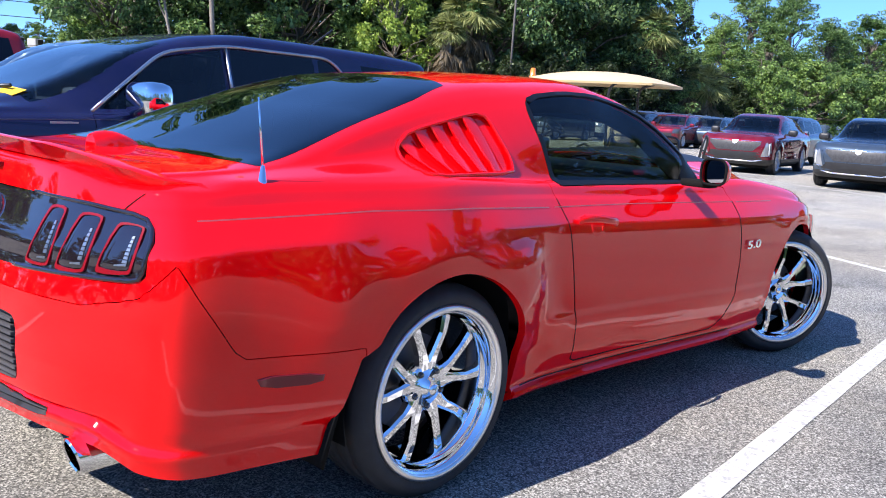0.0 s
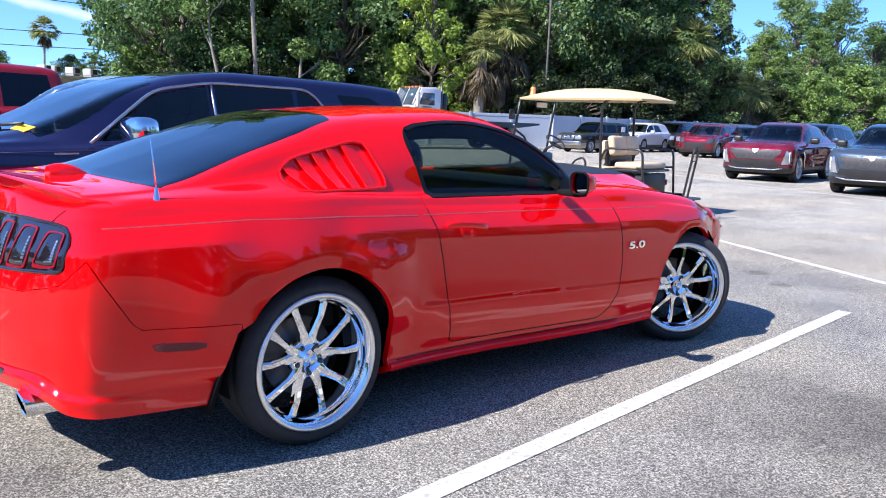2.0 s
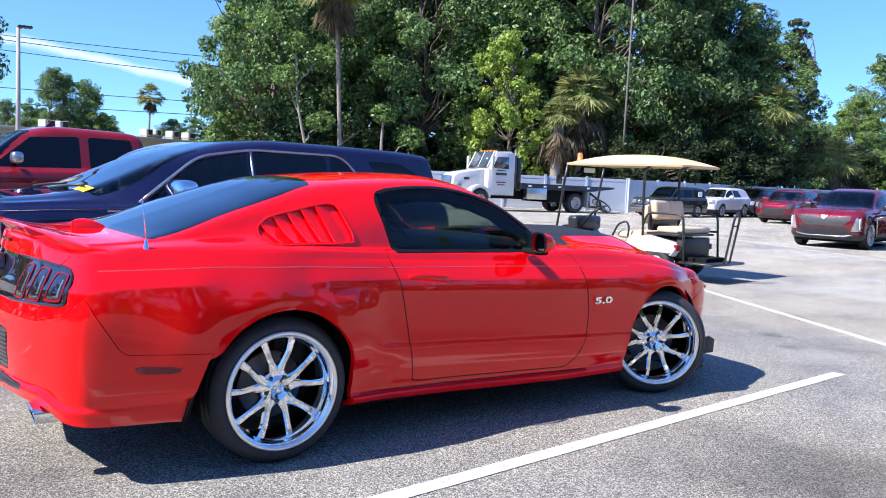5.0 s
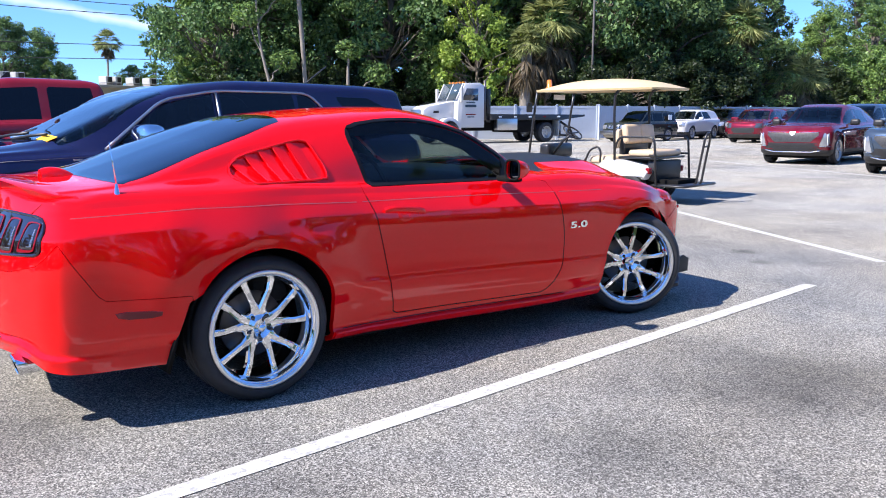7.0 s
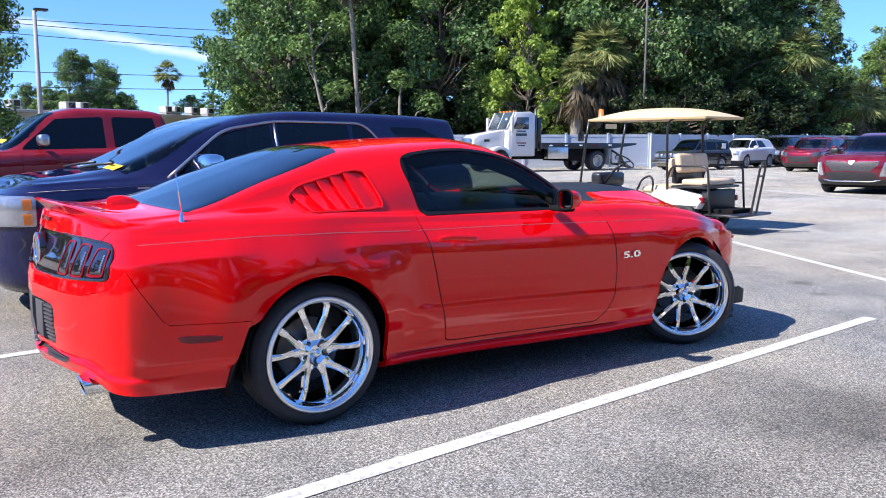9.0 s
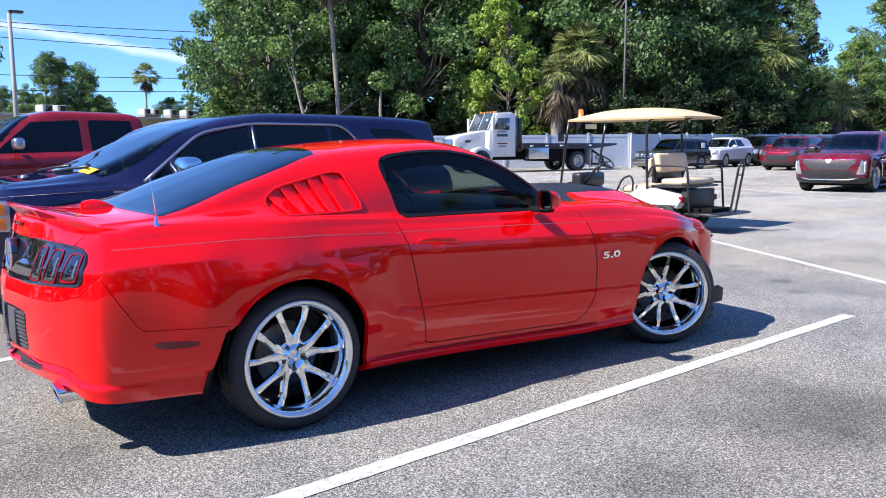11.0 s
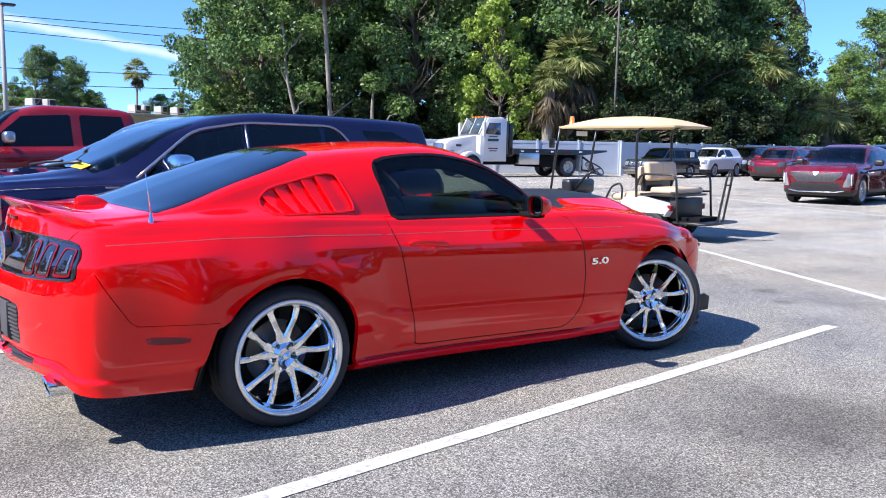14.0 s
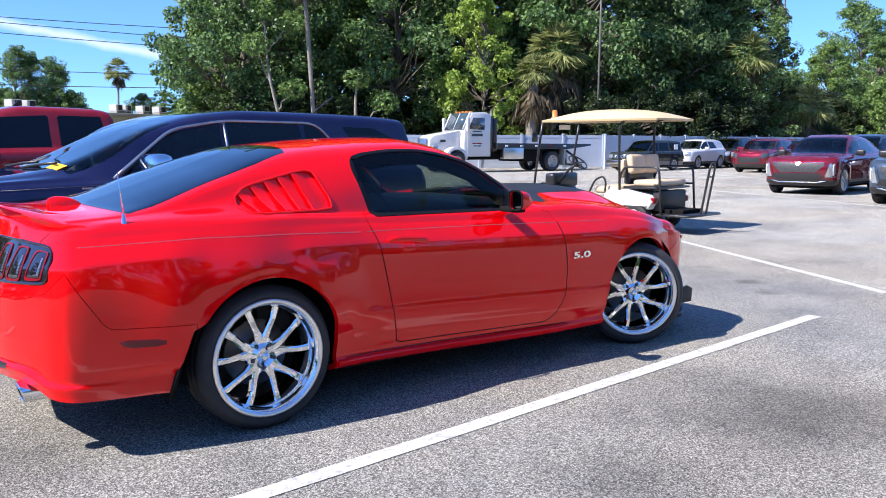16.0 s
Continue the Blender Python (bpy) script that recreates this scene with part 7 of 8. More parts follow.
    sweep(bm, [(0.95, 0.24, 0.64), (0.7, 0.24, 0.92), (0.52, 0.24, 1.03)], 0.022, 8)
    ring = [Vector((0.52 + 0.13 * math.sin(t), 0.24 + 0.18 * math.cos(t), 1.05 + 0.1 * math.sin(t))) for t in np.linspace(0, 2 * math.pi, 25)[:-1]]
    sweep(bm, ring, 0.013, 8, True)
    sweep(bm, [ring[0], (0.53, 0.24, 1.035), ring[12]], 0.014, 6)
    sweep(bm, [(0.53, 0.24, 1.035), ring[18]], 0.014, 6)
    part("steering_wheel", bm, M["tube"], cart)

    def cushion(x0, x1, y0, y1, z0, z1, m, title):
        bm = bmesh.new()
        box(bm, x0, x1, y0, y1, z0, z1, min(x1 - x0, z1 - z0) * 0.42, 4, m)
        return part(title, bm, M["tan"], cart, "padded tan vinyl cushion")

    cushion(-0.4, 0.04, -0.46, 0.46, 0.57, 0.69, None, "seat")
    for y in (-0.205, 0.205):
        cushion(-0.05, 0.05, y - 0.205, y + 0.205, 0.0, 0.3, Matrix.Translation((-0.4, 0, 0.82)) @ Matrix.Rotation(-0.2, 4, "Y"), "backrest")
        cushion(-0.055, 0.055, y - 0.215, y + 0.215, 0.0, 0.3, Matrix.Translation((-0.6, 0, 0.89)) @ Matrix.Rotation(0.18, 4, "Y"), "rear_backrest")
    cushion(-1.1, -0.65, -0.43, 0.43, 0.7, 0.8, None, "rear_seat")
    bm = bmesh.new()
    box(bm, -1.14, -0.5, -0.46, 0.46, 0.665, 0.7, 0.01)
    part("seat_base", bm, M["tube"], cart, "black seat base")
    bm = bmesh.new()
    box(bm, -0.55, -0.44, -0.36, 0.36, 0.72, 1.02, 0.03)
    part("back_frame", bm, M["tube"], cart, "black frame between the seats")
    bm = bmesh.new()
    box(bm, -1.12, -0.98, -0.4, 0.4, 0.33, 0.64, 0.03)
    part("rear_panel", bm, M["trim"], cart)
    for y in (-0.48, 0.48):
        bm = bmesh.new()
        box(bm, -1.09, -1.02, y - 0.05, y + 0.05, 0.45, 0.54, 0.015)
        part("tail_light", bm, M["red_lens"], cart, "red tail light")
    for x in (-0.75, 1.05):
        for f in (-1, 1):
            wheel(cart, (x, f * 0.46, 0.23), 0.23, 0.12, 0.2, 5, False, M["machine"], f, 0.02, 24, 0.05)
    bm = bmesh.new()
    box(bm, 0.93, 0.95, -0.1, 0.2, 1.59, 1.67, 0.008)
    part("rear_view_mirror", bm, M["paper"], cart, "white-backed mirror under the roof")
    bm = bmesh.new()
    box(bm, 1.1, 1.13, 0.57, 0.71, 1.38, 1.54, 0.015)
    sweep(bm, [(1.11, 0.51, 1.45), (1.115, 0.6, 1.45)], 0.008, 6)
    part("side_mirror", bm, M["tube"], cart, "square side mirror")
    bm = bmesh.new()
    turned(bm, [(0.0, 1.91), (0.03, 1.91), (0.042, 1.89), (0.045, 1.8), (0.055, 1.79), (0.055, 1.74)], 16, "z", (0.92, 0.36, 0))
    part("beacon", bm, M["amber"], cart, "amber beacon on the roof")
    return cart


golf_cart()


# ---- flatbed tow truck ----
def tow_truck():
    ax, ay = 30.29, 26.09
    t = thing("tow_truck", "white conventional-cab tow truck with a black flatbed", "truck", at=pose(ax, ay, 0, 0, 0, 172))

    def hull(pts, half, mat, title, label="", bev=0.05, parent=t, mid=0.0):
        bm = bmesh.new()
        prism(bm, pts, (mid - half, mid + half), "y", bev)
        return part(title, bm, mat, parent, label)

    hull([(6.4, 1.15), (6.45, 2.02), (7.9, 1.78), (8.15, 1.6), (8.2, 1.0), (7.9, 0.9), (6.9, 0.9)], 0.62, M["white_paint"], "hood", "white sloping hood", 0.1)
    cab = hull([(4.95, 0.75), (4.95, 2.75), (5.2, 2.88), (6.05, 2.84), (6.45, 2.05), (6.5, 1.2), (6.4, 0.75)], 0.98, M["white_paint"], "cab", "white cab", 0.08)
    for y, f in ((0.985, 1), (-0.985, -1)):
        hull([(5.34, 2.03), (5.34, 2.6), (5.98, 2.6), (6.24, 2.06)], 0.016, M["window_dark"], "door_window", "", 0.0, cab, y)
        hull([(5.28, 0.85), (5.28, 2.66), (6.02, 2.66), (6.3, 2.04), (6.3, 0.85)], 0.008, M["white_paint"], "door", "", 0.004, cab, y - 0.004 * f)
        for k, (z, w2) in enumerate(((1.92, 0.5), (1.72, 0.62), (1.36, 0.55), (1.24, 0.4))):
            bm = bmesh.new()
            box(bm, 5.75 - w2 / 2, 5.75 + w2 / 2, y + 0.006 * f - 0.004, y + 0.006 * f + 0.004, z, z + (0.12 if k == 1 else 0.05))
            part("sign_bar", bm, M["slate"] if k != 2 else M["red_lens"], cab, "plain coloured sign bar on the door", smooth=False)
        bm = bmesh.new()
        box(bm, 6.3, 6.42, f * 1.12 - 0.09, f * 1.12 + 0.09, 1.95, 2.62, 0.03)
        sweep(bm, [(6.3, f * 0.95, 2.5), (6.36, f * 1.1, 2.55)], 0.02, 6)
        sweep(bm, [(6.3, f * 0.95, 2.0), (6.36, f * 1.1, 2.0)], 0.02, 6)
        part("side_mirror", bm, M["machine"], t, "tall pale side mirror")
        bm = bmesh.new()
        arc = [(6.95 + 0.62 * math.cos(q), 0.62 + 0.62 * math.sin(q)) for q in np.linspace(0.1, math.pi - 0.1, 14)]
        arc2 = [(6.95 + 0.52 * math.cos(q), 0.55 + 0.56 * math.sin(q)) for q in np.linspace(math.pi - 0.1, 0.1, 14)]
        prism(bm, arc + arc2, (min(f * 0.6, f * 1.08), max(f * 0.6, f * 1.08)), "y", 0.02)
        part("fender", bm, M["white_paint"], t, "round white front fender")
    hull([(6.06, 2.82), (6.46, 2.06), (6.5, 2.06), (6.11, 2.84)], 0.86, M["cab_glass"], "windshield", "dark windshield", 0.0, cab)
    bm = bmesh.new()
    sweep(bm, [(6.1, 0, 2.83), (6.49, 0, 2.06)], 0.025, 6)
    part("screen_pillar", bm, M["white_paint"], cab)
    for f in (-1, 1):
        bm = bmesh.new()
        sweep(bm, [(6.1, f * 0.87, 2.83), (6.49, f * 0.87, 2.06)], 0.045, 6)
        part("screen_pillar", bm, M["white_paint"], cab)
        bm = bmesh.new()
        box(bm, 7.85, 8.12, min(f * 0.62, f * 0.9), max(f * 0.62, f * 0.9), 1.05, 1.3, 0.05)
        part("headlamp", bm, M["lamp"], t, "clear headlamp on the fender")
        bm = bmesh.new()
        box(bm, 7.3, 7.6, min(f * 0.62, f * 0.635), max(f * 0.62, f * 0.635), 1.45, 1.56, 0.01)
        part("hood_vent", bm, M["trim"], t, "dark vent on the hood side")
        bm = bmesh.new()
        sweep(bm, [(4.86, f * 0.86, 1.1), (4.86, f * 0.86, 3.0)], 0.06, 10)
        part("exhaust_stack", bm, M["dark_steel"], t, "dull steel exhaust stack behind the cab")
    for k in range(5):
        bm = bmesh.new()
        box(bm, 5.85, 5.98, -0.6 + 0.3 * k - 0.05, -0.6 + 0.3 * k + 0.05, 2.84, 2.93, 0.02)
        part("roof_light", bm, M["amber"], t)
    bm = bmesh.new()
    box(bm, 8.16, 8.24, -0.45, 0.45, 1.0, 1.62, 0.04)
    part("grille", bm, M["brushed"], t, "bright upright grille")
    bm = bmesh.new()
    box(bm, 8.1, 8.35, -1.1, 1.1, 0.5, 0.78, 0.06)
    part("front_bumper", bm, M["brushed"], t, "bright steel bumper")
    hull([(4.55, 1.0), (4.55, 2.6), (4.75, 2.6), (4.8, 1.0)], 0.9, M["tube"], "headboard", "black rack behind the cab", 0.02)
    hull([(-1.15, 1.27), (-1.15, 1.36), (4.7, 1.4), (4.7, 1.1), (0.3, 1.1)], 1.18, M["tube"], "flatbed", "black flatbed deck", 0.02)
    for y in (-1.2, 1.2):
        for x in np.arange(0.5, 4.6, 0.9):
            bm = bmesh.new()
            box(bm, x, x + 0.16, y - 0.012, y + 0.012, 1.23, 1.3)
            part("deck_marker", bm, M["paper"] if int(x * 10) % 2 else M["red_lens"], t, "small deck marker", smooth=False)
        bm = bmesh.new()
        box(bm, 3.15, 4.35, min(y, y * 0.72), max(y, y * 0.72), 0.62, 1.18, 0.03)
        part("tool_box", bm, M["brushed"], t, "bright metal tool box")
    hull([(1.95, 0.5), (1.95, 1.12), (3.1, 1.12), (3.1, 0.5)], 1.1, M["under"], "under_bed_tank", "black tank below the deck", 0.04)
    hull([(0.4, 0.6), (0.4, 1.15), (7.9, 1.05), (7.9, 0.6)], 0.6, M["under"], "chassis", "", 0.02)
    bm = bmesh.new()
    sweep(bm, bend([(-0.1, 0.5, 1.0), (-0.75, 0.5, 0.65), (-0.9, 0.5, 0.25)], 0.2), 0.06, 8)
    sweep(bm, bend([(-0.1, -0.5, 1.0), (-0.75, -0.5, 0.65), (-0.9, -0.5, 0.25)], 0.2), 0.06, 8)
    sweep(bm, [(-0.85, -0.8, 0.28), (-0.85, 0.8, 0.28)], 0.06, 8)
    part("wheel_lift", bm, M["tube"], t, "black folding wheel lift")
    for f in (-1, 1):
        wheel(t, (6.95, f * 0.95, 0.5), 0.5, 0.3, 0.28, 8, False, M["machine"], f, 0.06, 28, 0.09)
        wheel(t, (1.3, f * 0.9, 0.5), 0.5, 0.3, 0.5, 8, False, M["machine"], f, 0.14, 28, 0.09)
        bm = bmesh.new()
        box(bm, 0.5, 0.55, min(f * 0.65, f * 1.15), max(f * 0.65, f * 1.15), 0.3, 1.12, 0.01)
        part("mud_flap", bm, M["machine"], t, "pale mud flap")
    return t


tow_truck()


# ---- parked vehicles ----
def suv_spec(**over):
    p = dict(
        half=0.92, tail=-0.95, nose=3.75, base=2.86, tyre=0.36, rim=0.25, tyre_w=0.235, roof_half=0.6, low=0.24, sill=0.32,
        belt=[(-1.2, 1.08), (0.3, 1.08), (2.2, 1.02), (3.2, 0.96), (3.8, 0.86)],
        top=[(-1.3, 1.12), (-0.85, 1.3), (-0.62, 1.62), (0.2, 1.7), (1.3, 1.7), (1.75, 1.6), (2.55, 1.12), (2.75, 1.08), (3.4, 1.02), (3.9, 0.86)],
        windows=[
            [(1.36, 1.12), (2.3, 1.1), (2.12, 1.24), (1.68, 1.52), (1.36, 1.56)],
            [(0.42, 1.13), (1.28, 1.12), (1.28, 1.56), (0.5, 1.56), (0.36, 1.4)],
            [(-0.55, 1.2), (0.3, 1.14), (0.34, 1.52), (-0.45, 1.48)],
        ],
        front_glass=(1.62, 2.58), rear_glass=(-0.85, -0.66), upright=(1.14, 1.5),
        grille=(0.5, 0.62, 0.86), intake=(0.55, 0.3, 0.44), lamp=[(-0.84, 0.7), (-0.56, 0.7), (-0.56, 0.92), (-0.86, 0.94)],
        tail_lamp=[(-0.88, 0.85), (-0.66, 0.85), (-0.66, 1.15), (-0.88, 1.15)], mirror=(2.0, 1.12), seat_z=0.75, dash_z=1.05,
    )
    p.update(over)
    return p


def facing(x, y, turn=180.0, wb=2.86):
    """The pose of a car whose front axle's middle stands at (x, y)."""
    c, s = math.cos(radians(turn)), math.sin(radians(turn))
    return pose(x - c * wb, y - s * wb, 0, 0, 0, turn)


# the navy sport utility in the next bay
navy = suv_spec(
    rear_dark=1, nose=3.8, tail=-0.66, tail_n=9.0, roof_half=0.66, low=0.24, sill=0.32, step=0.03, across=6, clear=True,
    belt=[(-1.2, 1.1), (0.3, 1.12), (1.6, 1.1), (2.5, 1.06), (3.3, 1.03), (3.85, 0.95)],
    top=[(-1.0, 1.15), (-0.72, 1.25), (-0.62, 1.45), (-0.52, 1.585), (-0.36, 1.62), (0.1, 1.645), (1.2, 1.66), (1.65, 1.62), (2.05, 1.515), (2.95, 1.15), (3.12, 1.12), (3.5, 1.08), (3.9, 0.98)],
    windows=[
        [(1.54, 1.13), (2.45, 1.09), (2.3, 1.2), (1.97, 1.44), (1.54, 1.525)],
        [(0.75, 1.15), (1.47, 1.13), (1.47, 1.53), (0.75, 1.525)],
        [(0.33, 1.22), (0.42, 1.16), (0.71, 1.15), (0.71, 1.525), (0.6, 1.52)],
        [(-0.38, 1.27), (0.08, 1.22), (0.3, 1.51), (-0.08, 1.5), (-0.3, 1.4)],
    ],
    front_glass=(1.95, 2.95), upright=(1.16, 1.47), mirror=(2.22, 1.16), mirror_size=1.3, tail_lamp=[(-0.9, 0.85), (-0.8, 0.85), (-0.8, 1.0), (-0.9, 1.0)], mirror_mat=M["chrome"], dash_z=1.08, seat_z=0.8, seats=(0.6, 1.5),
    grille=(0.52, 0.6, 0.93),
    door_lines=[[(0.72, 0.4), (0.72, 1.12), (1.5, 1.11), (1.5, 0.4)], [(1.51, 0.4), (1.51, 1.11), (2.5, 1.06), (2.5, 0.4)]],
)
del navy["lamp"]
navy_at = facing(-0.05, 3.24, 181)
suv = make_car(navy, navy_at, M["navy"], "dark navy blue sport utility with chrome mirrors beside the coupe", "suv", "car")
for f in (-1, 1):
    # bright strips round the windows and along the side, lamp corners
    bm = bmesh.new()
    y = f * 0.83
    sweep(bm, bend([(2.52, f * 0.895, 1.08), (2.36, f * 0.85, 1.2), (1.99, f * 0.74, 1.47), (1.5, f * 0.7, 1.548), (0.58, f * 0.7, 1.54), (0.31, f * 0.81, 1.22)], 0.12), 0.012, 6)
    part("window_strip", bm, M["brushed"], suv, "bright window surround")
    bm = bmesh.new()
    sweep(bm, [(1.505, f * 0.84, 1.12), (1.505, f * 0.7, 1.545)], 0.012, 6)
    part("pillar_strip", bm, M["brushed"], suv)
    bm = bmesh.new()
    sweep(bm, [(3.55, f * 0.885, 1.0), (2.6, f * 0.9, 1.03), (0.0, f * 0.9, 1.06)], 0.0018, 5)
    part("side_strip", bm, M["dark_steel"], suv, "thin silver strip along the side")
    bm = bmesh.new()
    prism(bm, [(3.5, f * 0.918), (3.6, f * 0.9), (3.7, f * 0.82), (3.79, f * 0.68), (3.79, f * 0.5), (3.5, f * 0.5)], (0.745, 0.975), "z", 0.025)
    bmesh.ops.recalc_face_normals(bm, faces=bm.faces)
    lamp_body = part("headlamp", bm, M["lamp"], suv, "large clear headlamp wrapped round the corner")
    for z0, z1 in ((0.765, 0.85), (0.872, 0.955)):
        bm = bmesh.new()
        prism(bm, [(3.53, f * 0.923), (3.588, f * 0.911), (3.588, f * 0.87), (3.53, f * 0.87)], (z0, z1), "z", 0.004)
        bmesh.ops.recalc_face_normals(bm, faces=bm.faces)
        part("turn_lamp", bm, M["amber"], lamp_body, "amber turn lamp")
    bm = bmesh.new()
    out_arc = [(2.86 + 0.6 * math.copysign(abs(math.cos(q)) ** 0.7, math.cos(q)), 0.4 + 0.5 * math.sin(q) ** 0.7) for q in np.linspace(0.0, math.pi, 25)]
    in_arc = [(2.86 + 0.42 * math.cos(q), 0.37 + 0.42 * math.sin(q)) for q in np.linspace(math.pi, 0.0, 25)]
    prism(bm, out_arc + in_arc, (min(f * 0.88, f * 0.945), max(f * 0.88, f * 0.945)), "y", 0.018)
    bmesh.ops.recalc_face_normals(bm, faces=bm.faces)
    part("wheel_flare", bm, M["navy"], suv, "squared navy flare over the front wheel")
bm = bmesh.new()
box(bm, -0.045, 0.045, -0.09, 0.09, -0.002, 0.002)
ob = part("yellow_card", bm, M["yellow"], None, smooth=False)
ob.matrix_world = navy_at @ pose(2.86, 0.6, 1.17, -6, 22, 8)
tagged(ob, "yellow paper card behind the windshield of the navy sport utility", "card")
bm = bmesh.new()
box(bm, 2.6, 2.76, 0.893, 0.9, 0.99, 1.014)
part("name_bar", bm, M["machine"], suv, "plain silver bar in place of lettering", smooth=False)
bm = bmesh.new()
sweep(bm, bend([(0.0, -0.3, 1.68), (-0.05, -0.3, 1.72), (-0.25, -0.3, 1.86)], 0.03), 0.008, 6)
part("roof_antenna", bm, M["trim"], suv)
for y0, y1 in ((-0.55, 0.05), (0.05, 0.6)):
    bm = bmesh.new()
    sweep(bm, [(2.98, y0, 1.155), (2.9, (y0 + y1) / 2, 1.185), (2.86, y1, 1.2)], 0.012, 6)
    part("wiper", bm, M["trim"], suv, "black windshield wiper")


# silver car beyond it, the red pickup, and a white car past that
make_car(suv_spec(clear=True), facing(0.45, 6.05, 181), M["silver"], "silver crossover parked beyond the navy sport utility", "crossover")
pick = suv_spec(
    half=1.0, tail=-1.15, nose=4.7, base=3.65, tyre=0.39, rim=0.25, roof_half=0.68, step=0.04, tyre_w=0.26, low=0.34, sill=0.42,
    belt=[(-1.3, 1.27), (0.5, 1.27), (1.5, 1.26), (2.9, 1.22), (3.8, 1.18), (4.8, 1.05)],
    top=[(-1.4, 1.27), (-1.1, 1.3), (0.2, 1.3), (0.34, 1.45), (0.46, 1.85), (0.75, 1.91), (1.7, 1.93), (2.1, 1.86), (2.95, 1.3), (3.2, 1.28), (4.2, 1.22), (4.8, 1.08)],
    windows=[[(1.42, 1.3), (2.62, 1.28), (2.5, 1.4), (2.1, 1.74), (1.42, 1.78)], [(0.57, 1.32), (1.29, 1.31), (1.29, 1.78), (0.65, 1.77)]],
    front_glass=(2.1, 2.98), upright=None, rear_glass=(0.25, 0.46), mirror=(2.35, 1.42), mirror_mat=M["brushed"], seats=(1.15, 1.95), seat_z=0.95, dash_z=1.22,
    grille=(0.6, 0.7, 1.02), intake=(0.6, 0.42, 0.55), lamp=[(-0.98, 0.78), (-0.66, 0.78), (-0.66, 1.05), (-0.98, 1.05)], tail_lamp=[(-1.0, 0.8), (-0.84, 0.8), (-0.84, 1.2), (-1.0, 1.2)],
    door_lines=[[(0.5, 0.55), (0.5, 1.28), (1.36, 1.27), (1.36, 0.55)], [(1.38, 0.55), (1.38, 1.27), (2.62, 1.23), (2.62, 0.55)]],
)
truck_at = facing(-0.75, 10.0, 181, 3.65)
pickup = make_car(pick, truck_at, M["pickup_red"], "red extended-cab pickup truck with dark windows", "pickup", "pickup truck", glass=M["dark_glass"])
bm = bmesh.new()
prism(bm, [(1.75, 1.92), (1.66, 2.02), (1.63, 1.92)], (-0.02, 0.02), "y", 0.004)
part("roof_fin", bm, M["trim"], pickup)
bm = bmesh.new()
box(bm, -0.045, 0.045, -0.09, 0.09, -0.002, 0.002)
ob = part("yellow_card", bm, M["yellow"], None, smooth=False)
ob.matrix_world = truck_at @ pose(2.8, 0.5, 1.41, -6, 32, 12)
tagged(ob, "yellow paper card behind the windshield of the red pickup", "card")
make_car(suv_spec(clear=True), facing(-4.1, 14.6, 181), M["white_paint"], "white crossover parked beyond the red pickup", "crossover")

# electric crossovers across the aisle: low shield grille between tall lamps
ev = dict(
    half=0.97, nose=3.95, tail=-0.95, base=3.09, tyre=0.38, rim=0.28, roof_half=0.62, step=0.03, across=5, clear=True, sill=0.34, spokes=6, cladding=0.4,
    belt=[(-1.2, 1.06), (0.5, 1.06), (2.2, 1.02), (3.3, 1.0), (4.0, 0.93)],
    top=[(-1.3, 1.1), (-0.9, 1.2), (-0.3, 1.45), (0.5, 1.58), (1.4, 1.62), (1.85, 1.55), (2.8, 1.1), (3.0, 1.07), (3.6, 1.03), (4.1, 0.95)],
    windows=[[(1.36, 1.1), (2.45, 1.07), (2.25, 1.2), (1.8, 1.42), (1.36, 1.48)], [(0.3, 1.12), (1.28, 1.1), (1.28, 1.48), (0.5, 1.44)]],
    front_glass=(1.82, 2.82), upright=None, rear_glass=(-0.85, -0.2), mirror=(2.2, 1.12), seats=(0.7, 1.6),
    grille=(0.62, 0.58, 0.84), grille_line=[(-0.67, 0.79), (-0.66, 0.845), (0.66, 0.845), (0.67, 0.79), (0.47, 0.6), (-0.47, 0.6)], intake=(0.5, 0.34, 0.5), intake_line=[(-0.62, 0.58), (0.62, 0.58), (0.8, 0.43), (0.7, 0.36), (-0.7, 0.36), (-0.8, 0.43)], lamp=[(-0.92, 0.48), (-0.68, 0.48), (-0.79, 0.84), (-0.9, 0.84)], lamp_mat=M["lamp"], mirror_mat=M["trim"],
    door_lines=[[(0.4, 0.45), (0.4, 1.08), (1.3, 1.06), (1.3, 0.45)], [(1.32, 0.45), (1.32, 1.06), (2.4, 1.03), (2.4, 0.45)]],
)
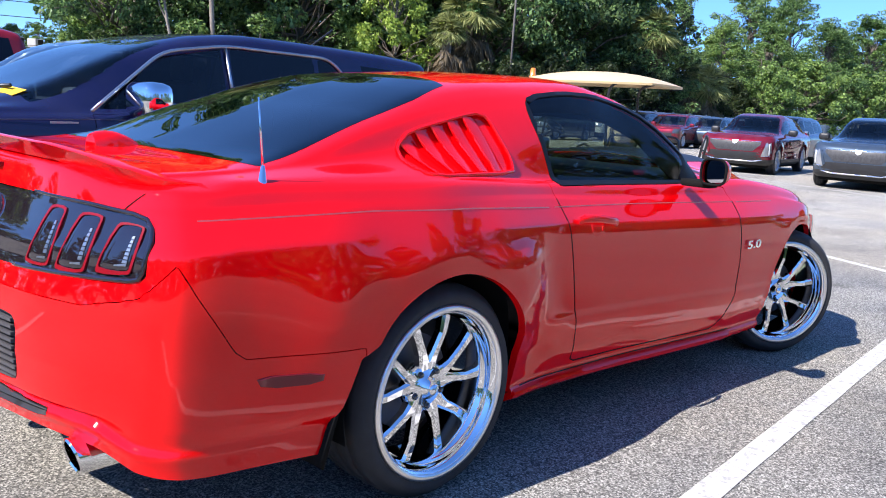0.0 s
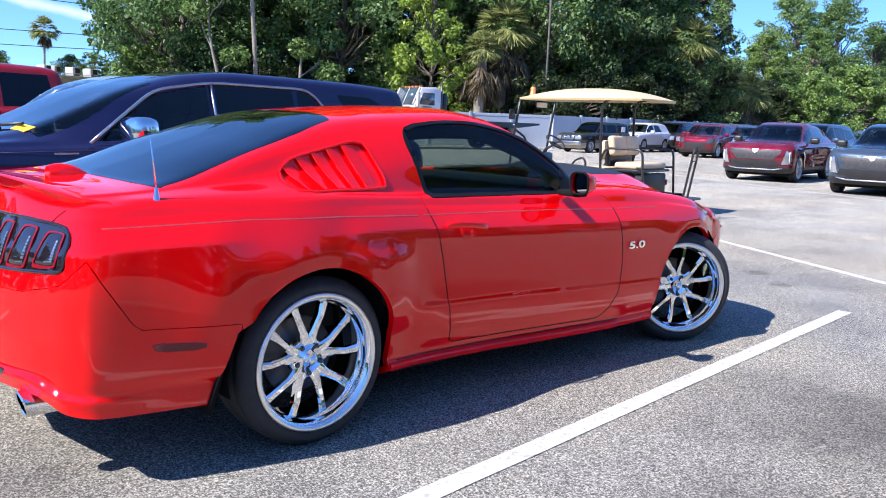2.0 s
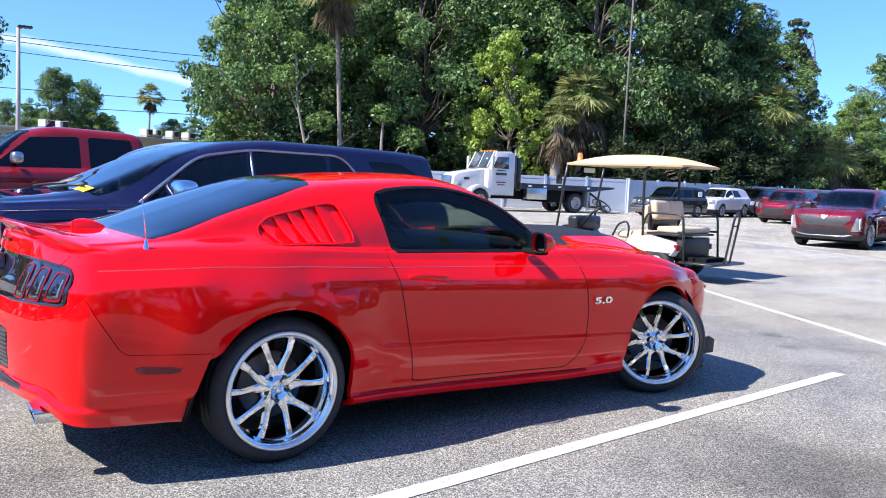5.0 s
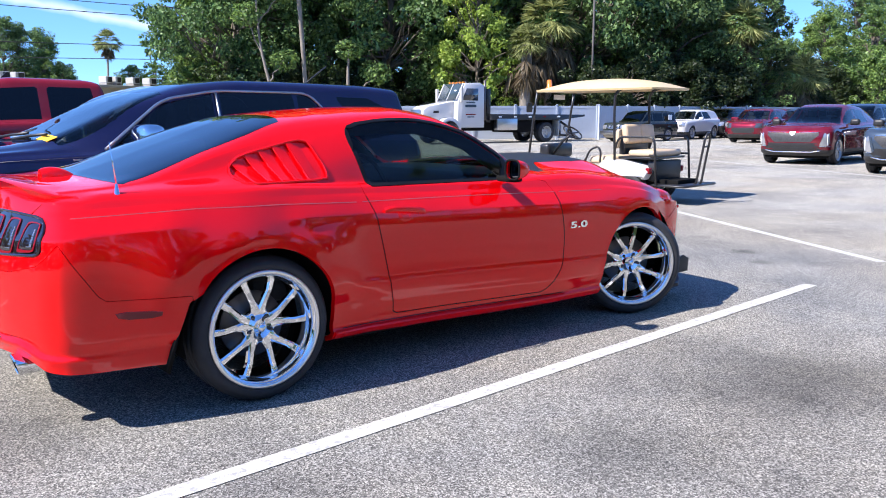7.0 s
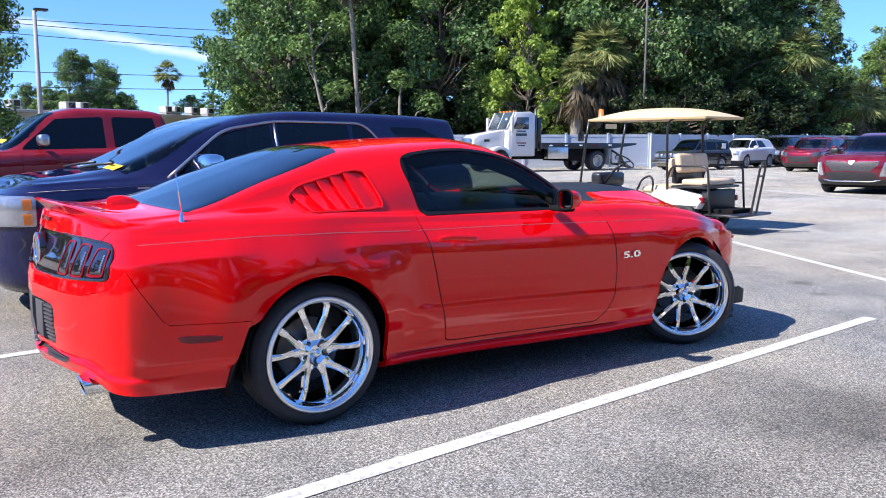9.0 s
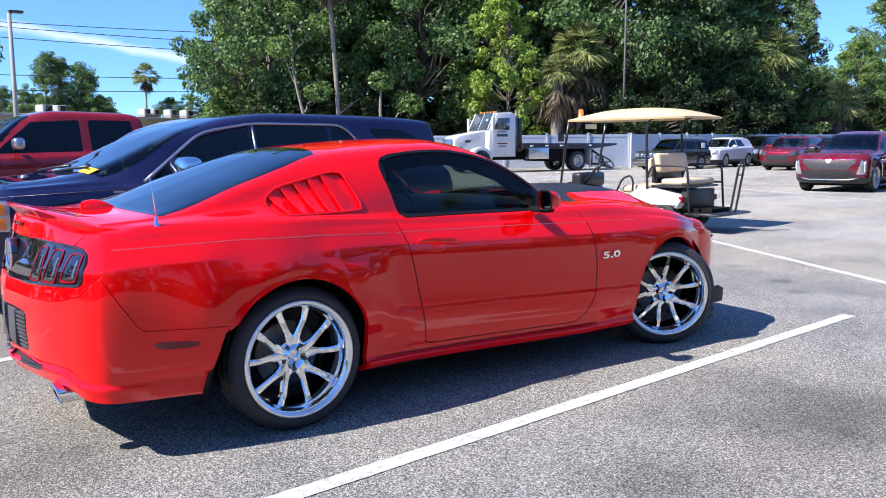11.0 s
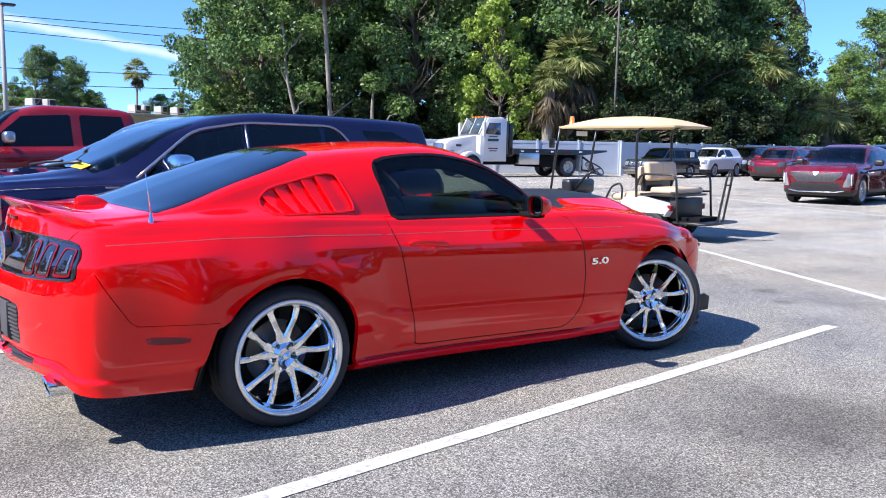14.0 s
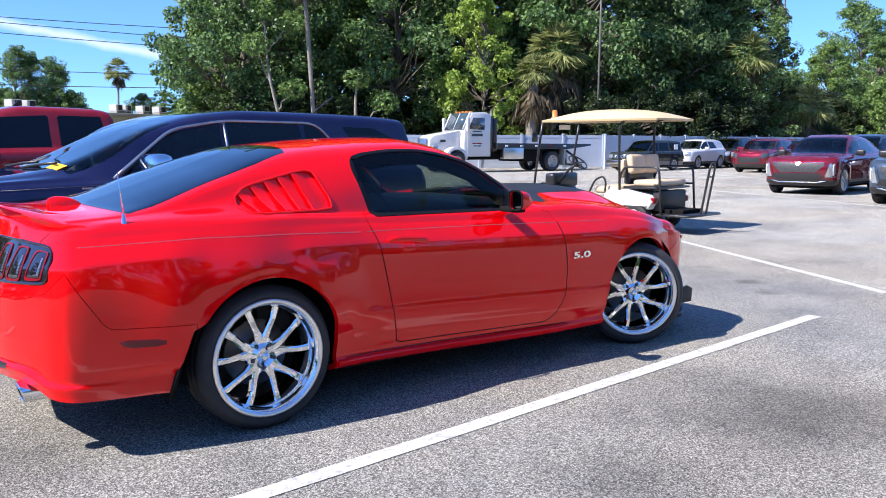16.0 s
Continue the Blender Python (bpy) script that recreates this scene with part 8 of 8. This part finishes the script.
for (x, y, turn), col, word in (((20.4, 7.3, 189), "ruby", "dark red"), ((18.2, 3.5, 188), "slate", "slate blue")):
    at = facing(x, y, turn, 3.09)
    car = make_car(suv_spec(**ev), at, M[col], f"{word} electric crossover with a mesh shield grille", "crossover", "car", "row of crossovers")
    skin_at = SKINS[car.name]
    part("nose_strip", tube_on(skin_at, [(-0.68, 0.86), (0, 0.862), (0.68, 0.86)], 0.011, 0.003), M["chrome"], car, "bright strip over the grille")
    part("nose_badge", patch_on(skin_at, [(-0.08, 0.87), (0.08, 0.87), (0.055, 0.8), (0.0, 0.765), (-0.055, 0.8)], 0.014, 0.012, 2), M["led"], car, "plain bright shield badge")
    part("chin_strip", tube_on(skin_at, [(-0.72, 0.385), (-0.5, 0.34), (0.5, 0.34), (0.72, 0.385)], 0.016, 0.004), M["chrome"], car, "bright strip under the nose")
    for f in (-1, 1):
        part("lamp_strip", tube_on(skin_at, [(f * 0.868, 0.52), (f * 0.868, 0.81)], 0.013, 0.004), M["led"], car, "slim upright lamp strip")
        part("lamp_edge", tube_on(skin_at, [(f * 0.9, 0.49), (f * 0.69, 0.49), (f * 0.775, 0.82)], 0.009, 0.004), M["chrome"], car, "bright edge of the lamp")
        part("lamp_blade", patch_on(skin_at, [(f * 0.64, 0.52), (f * 0.69, 0.49), (f * 0.775, 0.82), (f * 0.73, 0.82)], 0.02, 0.02), M[col], car, "painted blade beside the lamp")

# the far row and the cars by the fence
small = dict(half=0.88, nose=3.5, tail=-0.85, base=2.6, clear=True, windows=[[(1.2, 1.1), (2.1, 1.08), (1.95, 1.2), (1.55, 1.46), (1.2, 1.5)], [(0.3, 1.12), (1.12, 1.1), (1.12, 1.5), (0.5, 1.48)]],
    top=[(-1.2, 1.12), (-0.8, 1.3), (-0.5, 1.55), (0.3, 1.63), (1.2, 1.62), (1.6, 1.52), (2.4, 1.1), (2.6, 1.06), (3.2, 1.0), (3.6, 0.86)], front_glass=(1.55, 2.42), mirror=(1.85, 1.12), cladding=0.42, grille=(0.55, 0.45, 0.72), intake=(0.6, 0.3, 0.4))
for x, y, turn, over, col, label in [
    (34.85, 17.66, 190, dict(small, lamp_mat=M["lamp_dark"], grille_mat=M["trim"]), "ruby", "dark red small crossover in the far row"),
    (39.0, 20.4, 190, small, "ruby", "dark red small crossover near the fence"),
    (37.6, 17.2, 187, small, "slate", "grey blue small crossover in the far row"),
    (25.6, 5.4, 183, {}, "black_paint", "black sport utility behind the electric crossovers"),
    (27.0, 9.4, 183, {}, "slate", "dark blue sport utility behind the electric crossovers"),
    (37.1, 23.4, 187, dict(small, half=0.94), "white_paint", "white crossover with a roof rack by the fence"),
    (41.2, 23.6, 190, {}, "black_paint", "black sport utility by the fence"),
    (47.0, 23.6, 190, {}, "ruby", "dark red sport utility by the fence"),
    (54.0, 23.2, 190, {}, "silver", "silver sport utility by the fence"),
]:
    make_car(suv_spec(**over), facing(x, y, turn), M[col], label, "crossover", "car", "far row of cars")
# older boxy sport utility with a tan lower half and chrome nose
old = suv_spec(
    half=0.95, nose=3.85, tail=-1.0, tyre=0.38, step=0.04, roof_half=0.7, cladding=0.56, cladding_mat=M["tan_paint"], tail_n=5.0, nose_n=5.0,
    belt=[(-1.2, 1.14), (2.2, 1.12), (3.3, 1.08), (3.95, 1.0)],
    top=[(-1.3, 1.2), (-1.0, 1.3), (-0.85, 1.72), (0.3, 1.8), (1.3, 1.8), (1.75, 1.74), (2.45, 1.2), (2.65, 1.15), (3.5, 1.12), (4.0, 1.02)],
    windows=[[(1.36, 1.18), (2.25, 1.17), (2.1, 1.3), (1.72, 1.62), (1.36, 1.64)], [(0.42, 1.18), (1.28, 1.18), (1.28, 1.64), (0.42, 1.64)], [(-0.75, 1.2), (0.34, 1.18), (0.34, 1.64), (-0.68, 1.62)]],
    grille=(0.45, 0.74, 0.98), grille_mat=M["brushed"], intake=(0.7, 0.4, 0.55), lamp=[(-0.9, 0.76), (-0.52, 0.76), (-0.52, 0.97), (-0.9, 0.97)], glass_dark=True,
)
old_x, old_y = polar(37.7, 44.3)
oldcar = make_car(old, pose(old_x, old_y, 0, 0, 0, 178) @ Matrix.Diagonal((0.86, 0.86, 0.86, 1)) @ Matrix.Translation((-1.4, 0, 0)), M["green_paint"], "dark older sport utility with tan sides and a chrome bumper", "suv", "car", glass=M["dark_glass"])
bm = bmesh.new()
box(bm, 3.7, 3.98, -0.92, 0.92, 0.42, 0.66, 0.06)
part("front_bumper", bm, M["brushed"], oldcar, "chrome front bumper")
bm = bmesh.new()
box(bm, -0.3, 0.05, 0.93, 0.945, 1.25, 1.55)
part("window_notice", bm, M["paper"], oldcar, "white paper on the rear side window", smooth=False)
